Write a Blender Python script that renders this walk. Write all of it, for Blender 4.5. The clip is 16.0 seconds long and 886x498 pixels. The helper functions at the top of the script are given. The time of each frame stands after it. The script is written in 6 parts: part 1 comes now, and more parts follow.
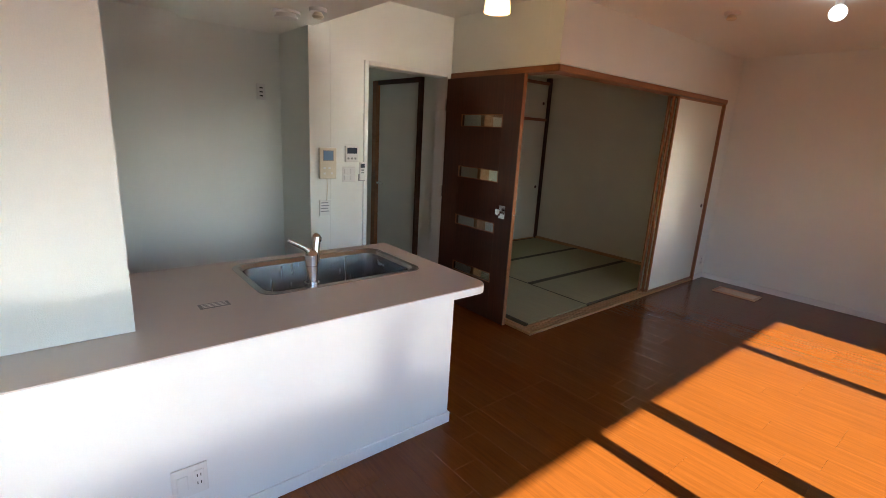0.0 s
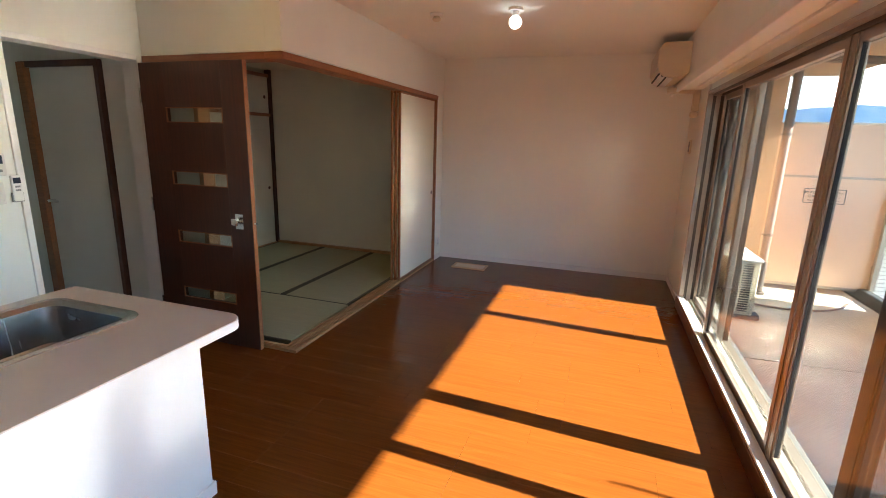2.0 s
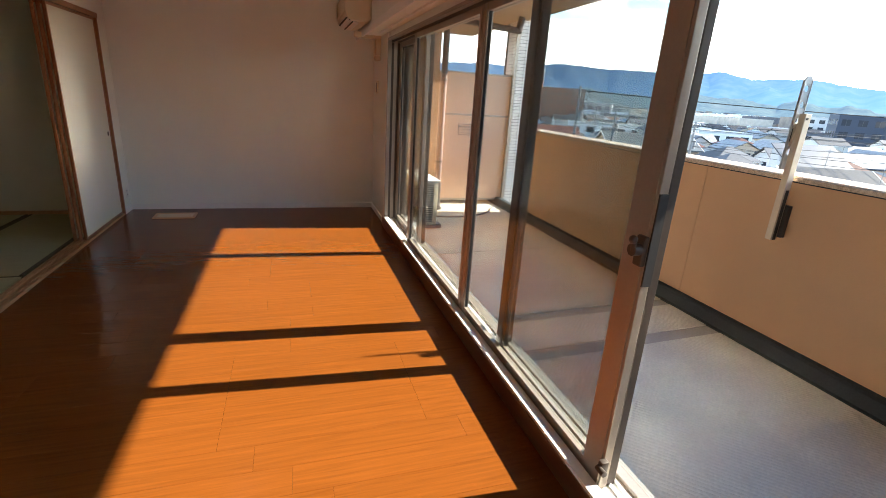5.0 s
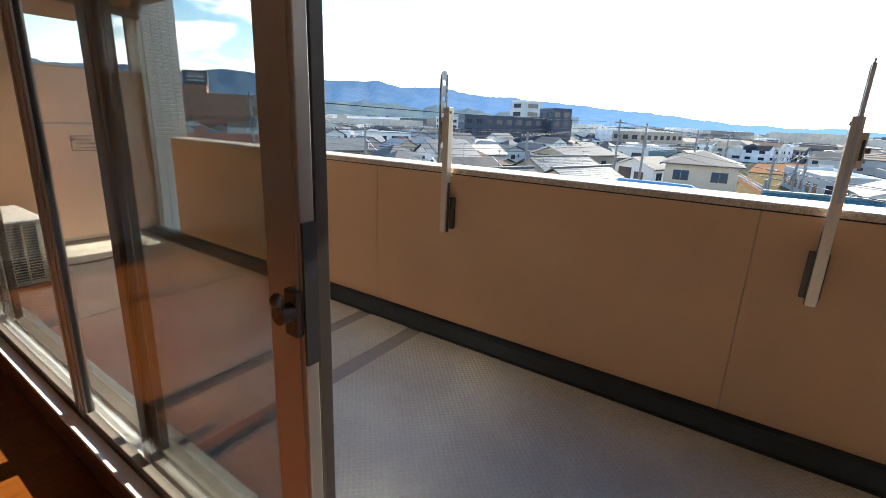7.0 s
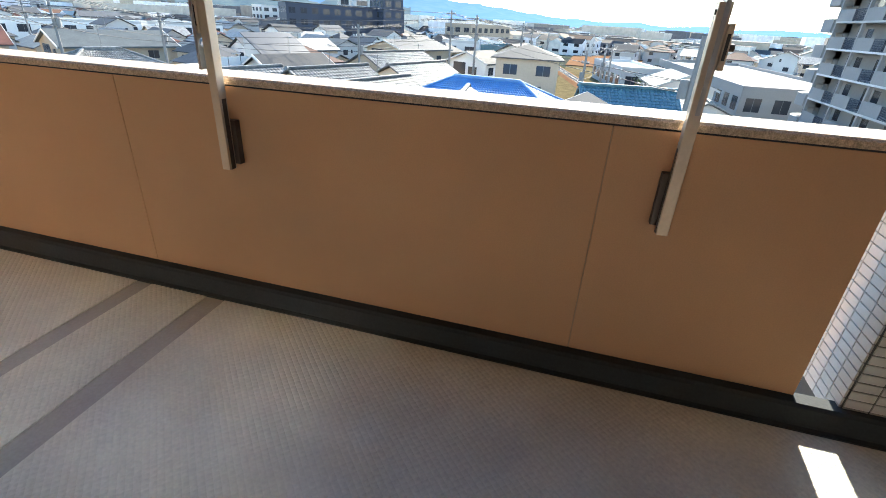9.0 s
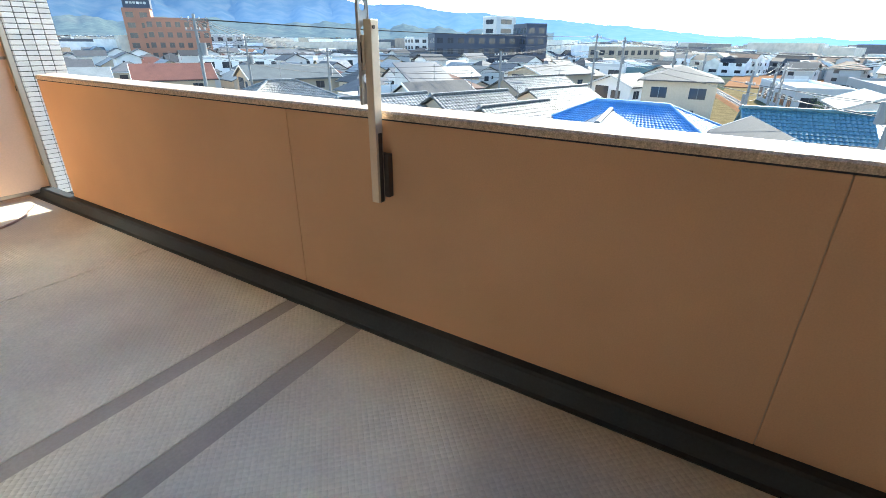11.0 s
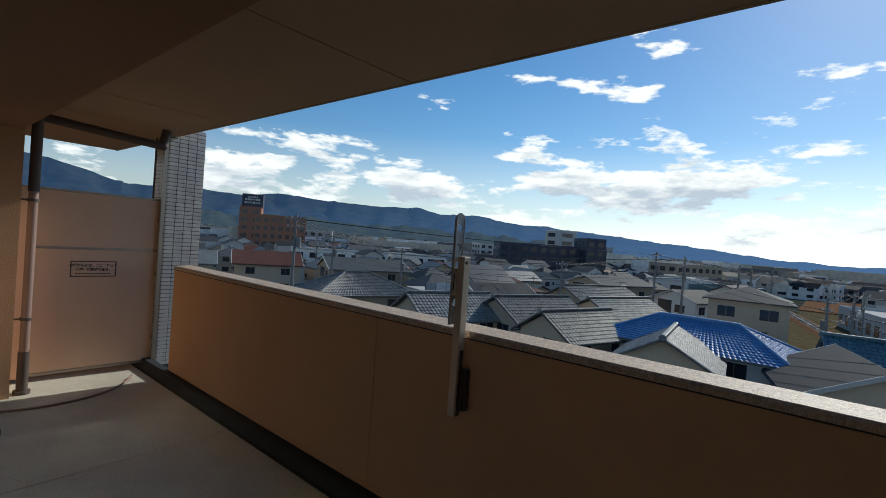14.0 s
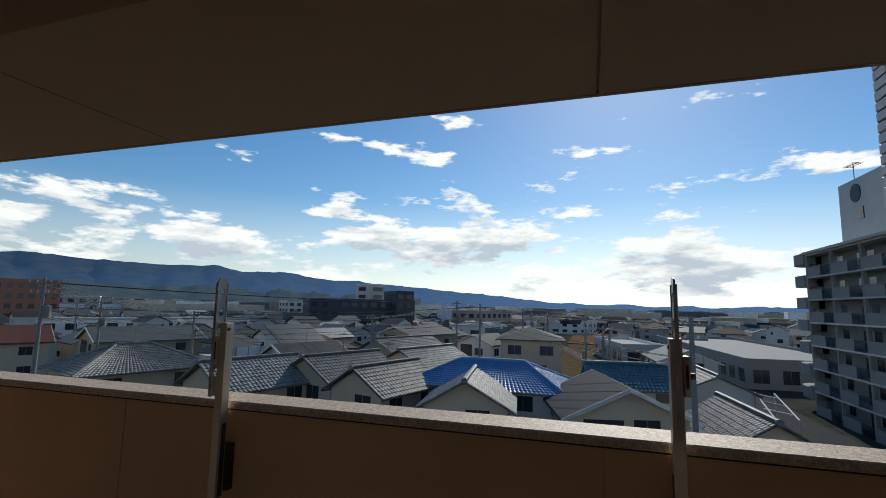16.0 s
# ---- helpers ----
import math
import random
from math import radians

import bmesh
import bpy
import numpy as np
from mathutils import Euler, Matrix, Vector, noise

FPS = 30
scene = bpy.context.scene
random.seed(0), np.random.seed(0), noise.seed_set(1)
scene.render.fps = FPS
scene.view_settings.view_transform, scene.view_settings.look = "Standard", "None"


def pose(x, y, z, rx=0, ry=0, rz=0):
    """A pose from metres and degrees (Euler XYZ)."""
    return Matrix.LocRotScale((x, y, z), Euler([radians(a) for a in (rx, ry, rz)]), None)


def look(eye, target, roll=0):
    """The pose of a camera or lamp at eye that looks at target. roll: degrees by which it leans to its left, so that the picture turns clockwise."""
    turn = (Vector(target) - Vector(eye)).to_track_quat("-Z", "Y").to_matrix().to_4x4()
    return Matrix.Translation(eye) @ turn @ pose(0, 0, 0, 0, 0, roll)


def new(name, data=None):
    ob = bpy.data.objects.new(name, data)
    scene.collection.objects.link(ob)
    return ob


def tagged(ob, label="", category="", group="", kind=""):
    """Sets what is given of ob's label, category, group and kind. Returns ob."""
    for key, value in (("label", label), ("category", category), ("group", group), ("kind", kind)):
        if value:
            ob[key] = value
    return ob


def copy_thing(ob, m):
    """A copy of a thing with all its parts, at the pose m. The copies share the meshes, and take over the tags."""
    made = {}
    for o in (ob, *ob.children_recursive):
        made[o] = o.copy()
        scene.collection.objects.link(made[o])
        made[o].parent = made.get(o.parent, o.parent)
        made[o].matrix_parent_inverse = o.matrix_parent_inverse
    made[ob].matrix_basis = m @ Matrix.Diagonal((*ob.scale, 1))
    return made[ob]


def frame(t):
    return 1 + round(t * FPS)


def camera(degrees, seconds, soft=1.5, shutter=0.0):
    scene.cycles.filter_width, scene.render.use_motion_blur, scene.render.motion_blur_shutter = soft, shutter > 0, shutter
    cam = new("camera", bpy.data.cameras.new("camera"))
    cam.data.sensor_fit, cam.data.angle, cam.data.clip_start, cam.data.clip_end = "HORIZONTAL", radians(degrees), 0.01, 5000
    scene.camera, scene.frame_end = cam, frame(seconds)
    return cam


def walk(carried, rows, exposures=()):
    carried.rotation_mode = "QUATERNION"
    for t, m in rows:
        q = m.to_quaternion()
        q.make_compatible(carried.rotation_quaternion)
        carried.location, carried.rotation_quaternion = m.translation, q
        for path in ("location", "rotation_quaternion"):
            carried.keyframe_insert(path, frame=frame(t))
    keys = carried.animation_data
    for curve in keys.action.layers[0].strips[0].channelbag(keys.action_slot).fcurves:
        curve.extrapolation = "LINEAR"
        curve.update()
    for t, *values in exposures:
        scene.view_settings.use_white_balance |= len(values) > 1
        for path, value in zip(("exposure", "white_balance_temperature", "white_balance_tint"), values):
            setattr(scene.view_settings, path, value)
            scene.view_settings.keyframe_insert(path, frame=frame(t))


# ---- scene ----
cam = camera(86.9, 16.0, 0.9)
PATH = [
    (0, (-0.606, -5.929, 1.53), (-2.095, -4.685, 1.046), 3.2),
    (0.5, (-0.596, -5.917, 1.532), (-1.872, -4.462, 1.026), 3.8),
    (1, (-0.62, -5.873, 1.524), (-1.702, -4.271, 1.011), 3.3),
    (1.5, (-0.699, -5.749, 1.506), (-1.545, -4.0, 1.034), 3.2),
    (2, (-0.831, -5.766, 1.524), (-1.444, -3.918, 1.068), 1.6),
    (2.5, (-0.945, -5.902, 1.514), (-1.272, -4.001, 0.986), 0.6),
    (3, (-0.902, -6.047, 1.439), (-0.951, -4.163, 0.77), 0.6),
    (3.2, (-0.902, -6.084, 1.426), (-0.853, -4.229, 0.679), 0.4),
    (5.3, (-1.033, -6.122, 1.459), (-0.287, -4.356, 0.889), 4.1),
    (5.5, (-0.97, -6.098, 1.453), (-0.116, -4.372, 0.914), 4.1),
    (6, (-0.772, -5.992, 1.443), (0.346, -4.412, 0.94), 3.3),
    (6.5, (-0.648, -5.847, 1.435), (0.713, -4.474, 0.921), 2.9),
    (7, (-0.52, -5.717, 1.417), (1.058, -4.608, 0.887), 2.3),
    (7.5, (-0.357, -5.823, 1.462), (1.323, -4.923, 0.855), 0.4),
    (8, (-0.083, -5.692, 1.381), (1.666, -5.083, 0.627), 2.1),
    (10.4, (0.24, -5.482, 1.443), (1.958, -5.039, 0.519), 3.7),
    (11, (0.307, -5.379, 1.415), (1.856, -4.41, 0.603), 0.6),
    (11.5, (0.286, -5.305, 1.433), (1.634, -4.012, 0.717), -0.3),
    (12, (0.261, -5.291, 1.436), (1.435, -3.809, 0.783), -0.7),
    (12.5, (0.257, -5.337, 1.426), (1.421, -3.832, 0.809), 0.5),
    (13, (0.229, -5.412, 1.456), (1.533, -3.974, 0.974), 2.6),
    (13.5, (0.16, -5.419, 1.526), (1.649, -4.106, 1.278), 4.3),
    (14, (0.119, -5.382, 1.557), (1.65, -4.095, 1.532), 4.2),
    (14.5, (0.097, -5.411, 1.584), (1.649, -4.153, 1.678), 3.4),
    (15, (0.118, -5.461, 1.578), (1.771, -4.348, 1.747), 3.4),
    (15.5, (0.111, -5.567, 1.587), (1.897, -4.693, 1.807), 2.8),
    (16, (0.105, -5.644, 1.594), (1.998, -5.046, 1.839), 1.1),
]
EXPOSURES = [(0.0, 2.8, 6450, 4), (1.5, 3.2, 6400, 2), (3.2, 3.02, 6500, 3), (5.5, 2.2, 6650, 5), (6.5, 1.72, 6600, 6), (7.5, 1.6, 6650, 6), (8.2, 1.75, 6650, 5), (10.5, 2.08, 6450, 2), (11.0, 2.08, 6350, 1), (11.5, 1.78, 6350, 1), (12.5, 1.55, 6250, 2), (13.0, 1.05, 6200, 4), (13.5, -0.2, 6100, 4), (14.0, -0.62, 6100, 4), (14.5, -0.5, 6100, 5), (16.0, -0.68, 6250, 6)]
walk(cam, [(t, look(eye, target, roll)) for t, eye, target, roll in PATH], EXPOSURES)

# ---------------------------------------------------------------- light
# sunlight thrown back by the polished floor and the panes is part of the light
scene.cycles.caustics_reflective, scene.cycles.blur_glossy, scene.cycles.sample_clamp_indirect = True, 0.0, 0.0
SUN_DIR = Vector((1.0, -0.071, 0.648)).normalized()
world = bpy.data.worlds.new("sky")
scene.world = world
world.use_nodes = True
wn, wl = world.node_tree.nodes, world.node_tree.links
wn.clear()
sky = wn.new("ShaderNodeTexSky")
sky.sky_type = "NISHITA"
sky.sun_disc = False
sky.sun_elevation = radians(32.9)
sky.sun_rotation = radians(94.1)
sky.altitude, sky.air_density, sky.dust_density, sky.ozone_density = 50, 1.0, 0.18, 1.8
# fair-weather cumulus in low banks, thinning out higher up; their undersides are greyer
wtc = wn.new("ShaderNodeTexCoord")
wsep = wn.new("ShaderNodeSeparateXYZ")
wl.new(wtc.outputs["Generated"], wsep.inputs[0])
wz = wn.new("ShaderNodeMath"); wz.operation = "MAXIMUM"; wz.inputs[1].default_value = 0.0
wl.new(wsep.outputs["Z"], wz.inputs[0])


def cloud_field(lift):
    """Billowing noise over the sky's directions, read a little higher up by lift."""
    mp = wn.new("ShaderNodeMapping")
    mp.inputs["Location"].default_value, mp.inputs["Scale"].default_value = (0.35, 0.1, 1.2 + lift), (1.0, 1.0, 3.6)
    no = wn.new("ShaderNodeTexNoise")
    no.inputs["Scale"].default_value, no.inputs["Detail"].default_value, no.inputs["Roughness"].default_value, no.inputs["Lacunarity"].default_value = 5.2, 10, 0.58, 2.1
    wl.new(wtc.outputs["Generated"], mp.inputs[0]); wl.new(mp.outputs[0], no.inputs["Vector"])
    return no.outputs["Fac"]


wcover = wn.new("ShaderNodeValToRGB")
wcover.color_ramp.interpolation = "B_SPLINE"
for pos, v in ((0.06, 0.585), (0.15, 0.56), (0.22, 0.50), (0.32, 0.415), (0.45, 0.42)):
    e_ = wcover.color_ramp.elements.new(pos)
    e_.color = (v, v, v, 1)
wcover.color_ramp.elements[0].color = (0.52, 0.52, 0.52, 1)
wcover.color_ramp.elements[-1].color = (0.44, 0.44, 0.44, 1)
wl.new(wz.outputs[0], wcover.inputs[0])


def covered(fac):
    sub = wn.new("ShaderNodeMath"); sub.operation = "ADD"
    off = wn.new("ShaderNodeMath"); off.operation = "SUBTRACT"; off.inputs[1].default_value = 0.5
    wl.new(wcover.outputs["Color"], off.inputs[0])
    wl.new(fac, sub.inputs[0]); wl.new(off.outputs[0], sub.inputs[1])
    return sub.outputs[0]


wramp = wn.new("ShaderNodeValToRGB")
wramp.color_ramp.elements[0].position, wramp.color_ramp.elements[1].position = 0.545, 0.60
wl.new(covered(cloud_field(0.0)), wramp.inputs[0])
wcore = wn.new("ShaderNodeValToRGB")
wcore.color_ramp.elements[0].position, wcore.color_ramp.elements[1].position = 0.56, 0.69
wcore.color_ramp.elements[0].color, wcore.color_ramp.elements[1].color = (10.8, 10.6, 10.2, 1), (5.8, 6.3, 7.0, 1)
wl.new(covered(cloud_field(0.10)), wcore.inputs[0])
wsat = wn.new("ShaderNodeHueSaturation"); wsat.inputs["Value"].default_value = 1.0
wsr = wn.new("ShaderNodeMapRange")
wsr.inputs["From Min"].default_value, wsr.inputs["From Max"].default_value = 0.0, 0.22
wsr.inputs["To Min"].default_value, wsr.inputs["To Max"].default_value = 0.35, 1.3
wl.new(wz.outputs[0], wsr.inputs[0]); wl.new(wsr.outputs[0], wsat.inputs["Saturation"])
wl.new(sky.outputs[0], wsat.inputs["Color"])
wcloud = wn.new("ShaderNodeMix"); wcloud.data_type = "RGBA"
wl.new(wcore.outputs["Color"], wcloud.inputs["B"])
wl.new(wramp.outputs["Color"], wcloud.inputs["Factor"])
wl.new(wsat.outputs[0], wcloud.inputs["A"])
wbg = wn.new("ShaderNodeBackground"); wbg.inputs["Strength"].default_value = 0.15
wout = wn.new("ShaderNodeOutputWorld")
wl.new(wcloud.outputs["Result"], wbg.inputs["Color"])
wl.new(wbg.outputs[0], wout.inputs[0])

sun = new("sun", bpy.data.lights.new("sun", "SUN"))
sun.data.energy, sun.data.angle, sun.data.color = 5.0, radians(0.53), (1.0, 0.93, 0.83)
sun.matrix_world = look(SUN_DIR * 50, (0, 0, 0))


# ---------------------------------------------------------------- materials
def mat(name, color, rough=0.6, var=0.12, scale=6.0, bump=0.1, metal=0.0, spec=0.5, fine=80.0, stretch=(1, 1, 1), rnd=0.0, dirt=None, bump_scale=None):
    """Principled material with mottling at two scales and fine relief, at real size (object coordinates)."""
    m = bpy.data.materials.new(name)
    m.use_nodes = True
    n, l = m.node_tree.nodes, m.node_tree.links
    b = n["Principled BSDF"]
    tc = n.new("ShaderNodeTexCoord")
    mp = n.new("ShaderNodeMapping"); mp.inputs["Scale"].default_value = stretch
    l.new(tc.outputs["Object"], mp.inputs[0])
    n1 = n.new("ShaderNodeTexNoise"); n1.inputs["Scale"].default_value = scale; n1.inputs["Detail"].default_value = 5
    n2 = n.new("ShaderNodeTexNoise"); n2.inputs["Scale"].default_value = fine; n2.inputs["Detail"].default_value = 3
    l.new(mp.outputs[0], n1.inputs[0]); l.new(mp.outputs[0], n2.inputs[0])
    mixn = n.new("ShaderNodeMath"); mixn.operation = "MULTIPLY_ADD"; mixn.inputs[1].default_value = 0.5
    l.new(n2.outputs[0], mixn.inputs[0])
    half = n.new("ShaderNodeMath"); half.operation = "MULTIPLY"; half.inputs[1].default_value = 0.5
    l.new(n1.outputs[0], half.inputs[0]); l.new(half.outputs[0], mixn.inputs[2])
    ramp = n.new("ShaderNodeValToRGB")
    c = Vector(color)
    lo, hi = c * (1 - var), c * (1 + var)
    ramp.color_ramp.elements[0].position, ramp.color_ramp.elements[1].position = 0.32, 0.68
    ramp.color_ramp.elements[0].color = (*lo, 1)
    ramp.color_ramp.elements[1].color = (*[min(v, 0.95) for v in hi], 1)
    l.new(mixn.outputs[0], ramp.inputs[0])
    out = ramp.outputs[0]
    if rnd:
        oi = n.new("ShaderNodeObjectInfo")
        hs = n.new("ShaderNodeHueSaturation")
        mr = n.new("ShaderNodeMapRange"); mr.inputs["To Min"].default_value = 1 - rnd; mr.inputs["To Max"].default_value = 1 + rnd
        l.new(oi.outputs["Random"], mr.inputs[0]); l.new(mr.outputs[0], hs.inputs["Value"]); l.new(out, hs.inputs["Color"])
        out = hs.outputs[0]
    if dirt:
        n3 = n.new("ShaderNodeTexNoise"); n3.inputs["Scale"].default_value = scale * 0.35; n3.inputs["Detail"].default_value = 6
        l.new(mp.outputs[0], n3.inputs[0])
        r3 = n.new("ShaderNodeMapRange"); r3.inputs["From Min"].default_value = 0.5; r3.inputs["From Max"].default_value = 0.72; r3.inputs["To Max"].default_value = 0.6
        l.new(n3.outputs[0], r3.inputs[0])
        mx = n.new("ShaderNodeMix"); mx.data_type = "RGBA"; mx.inputs["B"].default_value = (*dirt, 1)
        l.new(r3.outputs[0], mx.inputs["Factor"]); l.new(out, mx.inputs["A"])
        out = mx.outputs["Result"]
    l.new(out, b.inputs["Base Color"])
    rr = n.new("ShaderNodeMapRange"); rr.inputs["To Min"].default_value = max(0.02, rough - 0.06); rr.inputs["To Max"].default_value = min(1, rough + 0.08)
    l.new(n1.outputs[0], rr.inputs[0]); l.new(rr.outputs[0], b.inputs["Roughness"])
    b.inputs["Metallic"].default_value = metal
    b.inputs["Specular IOR Level"].default_value = spec
    if bump:
        bp = n.new("ShaderNodeBump"); bp.inputs["Strength"].default_value = bump; bp.inputs["Distance"].default_value = 0.004
        src = n2
        if bump_scale:
            src = n.new("ShaderNodeTexNoise"); src.inputs["Scale"].default_value = bump_scale; src.inputs["Detail"].default_value = 2
            l.new(mp.outputs[0], src.inputs[0])
        l.new(src.outputs[0], bp.inputs["Height"]); l.new(bp.outputs[0], b.inputs["Normal"])
    return m


def wood(name, color, rough=0.3, grain=(1.2, 22, 22), var=0.3, rnd=0.1, coat=0.0, bump=0.05):
    """Wood with fine streaks along the object's x axis and a tone of its own for each board."""
    m = bpy.data.materials.new(name)
    m.use_nodes = True
    n, l = m.node_tree.nodes, m.node_tree.links
    b = n["Principled BSDF"]
    tc = n.new("ShaderNodeTexCoord")
    oi = n.new("ShaderNodeObjectInfo")
    add = n.new("ShaderNodeVectorMath"); add.operation = "ADD"
    sc = n.new("ShaderNodeVectorMath"); sc.operation = "SCALE"; sc.inputs[0].default_value = (7.3, 3.1, 5.7)
    l.new(oi.outputs["Random"], sc.inputs["Scale"])
    l.new(tc.outputs["Object"], add.inputs[0]); l.new(sc.outputs[0], add.inputs[1])
    mp = n.new("ShaderNodeMapping"); mp.inputs["Scale"].default_value = grain
    l.new(add.outputs[0], mp.inputs[0])
    n1 = n.new("ShaderNodeTexNoise"); n1.inputs["Scale"].default_value = 3.0; n1.inputs["Detail"].default_value = 7; n1.inputs["Roughness"].default_value = 0.65; n1.inputs["Distortion"].default_value = 0.4
    l.new(mp.outputs[0], n1.inputs[0])
    ramp = n.new("ShaderNodeValToRGB")
    c = Vector(color)
    ramp.color_ramp.elements[0].position, ramp.color_ramp.elements[1].position = 0.3, 0.7
    ramp.color_ramp.elements[0].color = (*(c * (1 - var)), 1)
    ramp.color_ramp.elements[1].color = (*(c * (1 + var)), 1)
    l.new(n1.outputs[0], ramp.inputs[0])
    hs = n.new("ShaderNodeHueSaturation")
    mr = n.new("ShaderNodeMapRange"); mr.inputs["To Min"].default_value = 1 - rnd; mr.inputs["To Max"].default_value = 1 + rnd
    l.new(oi.outputs["Random"], mr.inputs[0]); l.new(mr.outputs[0], hs.inputs["Value"]); l.new(ramp.outputs[0], hs.inputs["Color"])
    l.new(hs.outputs[0], b.inputs["Base Color"])
    n2 = n.new("ShaderNodeTexNoise"); n2.inputs["Scale"].default_value = 1.7; n2.inputs["Detail"].default_value = 5
    l.new(tc.outputs["Object"], n2.inputs[0])
    rr = n.new("ShaderNodeMapRange"); rr.inputs["To Min"].default_value = rough - 0.03; rr.inputs["To Max"].default_value = rough + 0.05
    l.new(n2.outputs[0], rr.inputs[0]); l.new(rr.outputs[0], b.inputs["Roughness"])
    b.inputs["Coat Weight"].default_value = coat
    b.inputs["Coat Roughness"].default_value = 0.12
    bp = n.new("ShaderNodeBump"); bp.inputs["Strength"].default_value = bump; bp.inputs["Distance"].default_value = 0.002
    l.new(n1.outputs[0], bp.inputs["Height"]); l.new(bp.outputs[0], b.inputs["Normal"])
    return m


def glass(name, tint=(0.90, 0.92, 0.91)):
    m = bpy.data.materials.new(name)
    m.use_nodes = True
    n, l = m.node_tree.nodes, m.node_tree.links
    n.clear()
    o = n.new("ShaderNodeOutputMaterial"); mx = n.new("ShaderNodeMixShader")
    t = n.new("ShaderNodeBsdfTransparent"); t.inputs[0].default_value = (*tint, 1)
    g = n.new("ShaderNodeBsdfGlossy"); g.inputs["Roughness"].default_value = 0.12
    f = n.new("ShaderNodeLayerWeight"); f.inputs["Blend"].default_value = 0.5
    p5 = n.new("ShaderNodeMath"); p5.operation = "POWER"; p5.inputs[1].default_value = 5.0
    ma = n.new("ShaderNodeMath"); ma.operation = "MULTIPLY_ADD"; ma.inputs[1].default_value = 0.95; ma.inputs[2].default_value = 0.045
    l.new(f.outputs["Facing"], p5.inputs[0]); l.new(p5.outputs[0], ma.inputs[0])
    l.new(ma.outputs[0], mx.inputs[0]); l.new(t.outputs[0], mx.inputs[1]); l.new(g.outputs[0], mx.inputs[2]); l.new(mx.outputs[0], o.inputs[0])
    return m


def glow(name, color, strength):
    m = bpy.data.materials.new(name)
    m.use_nodes = True
    b = m.node_tree.nodes["Principled BSDF"]
    b.inputs["Base Color"].default_value = (*color, 1)
    b.inputs["Emission Color"].default_value = (*color, 1)
    b.inputs["Emission Strength"].default_value = strength
    return m


WALLPAPER = mat("wallpaper", (0.81, 0.82, 0.765), 0.75, 0.03, 2.5, 0.25, fine=260)
CEILING = mat("ceiling_paper", (0.81, 0.815, 0.76), 0.85, 0.03, 2.0, 0.3, fine=220)
TATAMI_WALL = mat("clay_wall", (0.66, 0.61, 0.49), 0.9, 0.05, 3.0, 0.3, fine=240)
WHITE_TRIM = mat("white_trim", (0.80, 0.79, 0.77), 0.4, 0.03, 4.0, 0.02)
PANEL = mat("white_panel", (0.77, 0.79, 0.78), 0.42, 0.02, 3.0, 0.08, fine=200)
COUNTER = mat("counter_top", (0.60, 0.54, 0.49), 0.33, 0.03, 5.0, 0.02, fine=300)
PLANK = wood("plank_wood", (0.150, 0.043, 0.007), 0.22, (0.9, 20, 20), 0.2, 0.03, coat=0.08, bump=0.02)
PLANK.node_tree.nodes["Principled BSDF"].inputs["Specular IOR Level"].default_value = 0.28
PLANK_GAP = mat("floor_base", (0.03, 0.012, 0.006), 0.7)
DOOR_WOOD = wood("door_wood", (0.060, 0.017, 0.007), 0.35, (20, 20, 1.0), 0.25, 0.05)
LINTEL_WOOD = wood("lintel_wood", (0.26, 0.10, 0.035), 0.4, (2, 22, 22), 0.25, 0.08)
SILL_WOOD = wood("sill_wood", (0.42, 0.22, 0.09), 0.45, (22, 1.5, 22), 0.2, 0.1)
VENT_WOOD = wood("pale_vent_wood", (0.55, 0.40, 0.24), 0.5, (2, 20, 20), 0.15, 0.05)
DARK_SILL = wood("dark_sill", (0.13, 0.05, 0.025), 0.35, (22, 1.5, 22), 0.2, 0.05)
FUSUMA = mat("fusuma_paper", (0.70, 0.66, 0.56), 0.8, 0.03, 4.0, 0.1, fine=180)
TATAMI = mat("tatami_straw", (0.36, 0.34, 0.20), 0.75, 0.12, 3.0, 0.35, fine=50, stretch=(1, 14, 1), rnd=0.06)
TATAMI_EDGE = mat("tatami_border", (0.075, 0.07, 0.04), 0.8, 0.2, 30)
ALU = mat("aluminium_bronze", (0.36, 0.31, 0.26), 0.36, 0.05, 5.0, 0.02, metal=0.55)
ALU_DARK = mat("aluminium_dark", (0.075, 0.06, 0.05), 0.4, 0.1, 5.0, 0.02, metal=0.4)
ALU_SILVER = mat("aluminium_silver", (0.80, 0.80, 0.79), 0.42, 0.05, 5.0, 0.02, metal=0.1)
STEEL = mat("stainless", (0.46, 0.47, 0.48), 0.24, 0.04, 8.0, 0.02, metal=1.0, fine=200, stretch=(1, 12, 1))
CHROME = mat("chrome", (0.75, 0.75, 0.76), 0.08, 0.02, 5.0, 0.0, metal=1.0)
BLACK_RUBBER = mat("black_rubber", (0.02, 0.02, 0.02), 0.6, 0.2, 20)
PLASTIC_IVORY = mat("ivory_plastic", (0.66, 0.59, 0.44), 0.45, 0.03, 6.0, 0.02)
PLASTIC_WHITE = mat("white_plastic", (0.74, 0.73, 0.70), 0.4, 0.03, 6.0, 0.02)
PLASTIC_GREY = mat("grey_plastic", (0.25, 0.25, 0.25), 0.5, 0.05, 6.0, 0.02)
SCREEN = mat("dark_screen", (0.03, 0.04, 0.06), 0.15, 0.05, 6.0, 0)
SCREEN_BLUE = mat("blue_screen", (0.16, 0.26, 0.38), 0.2, 0.05, 6.0, 0)
PAPER = mat("paper_slip", (0.75, 0.74, 0.70), 0.8, 0.05, 20, 0.05)
INK = mat("black_ink", (0.03, 0.03, 0.03), 0.6, 0.05, 20, 0)
GLASS = glass("window_glass")


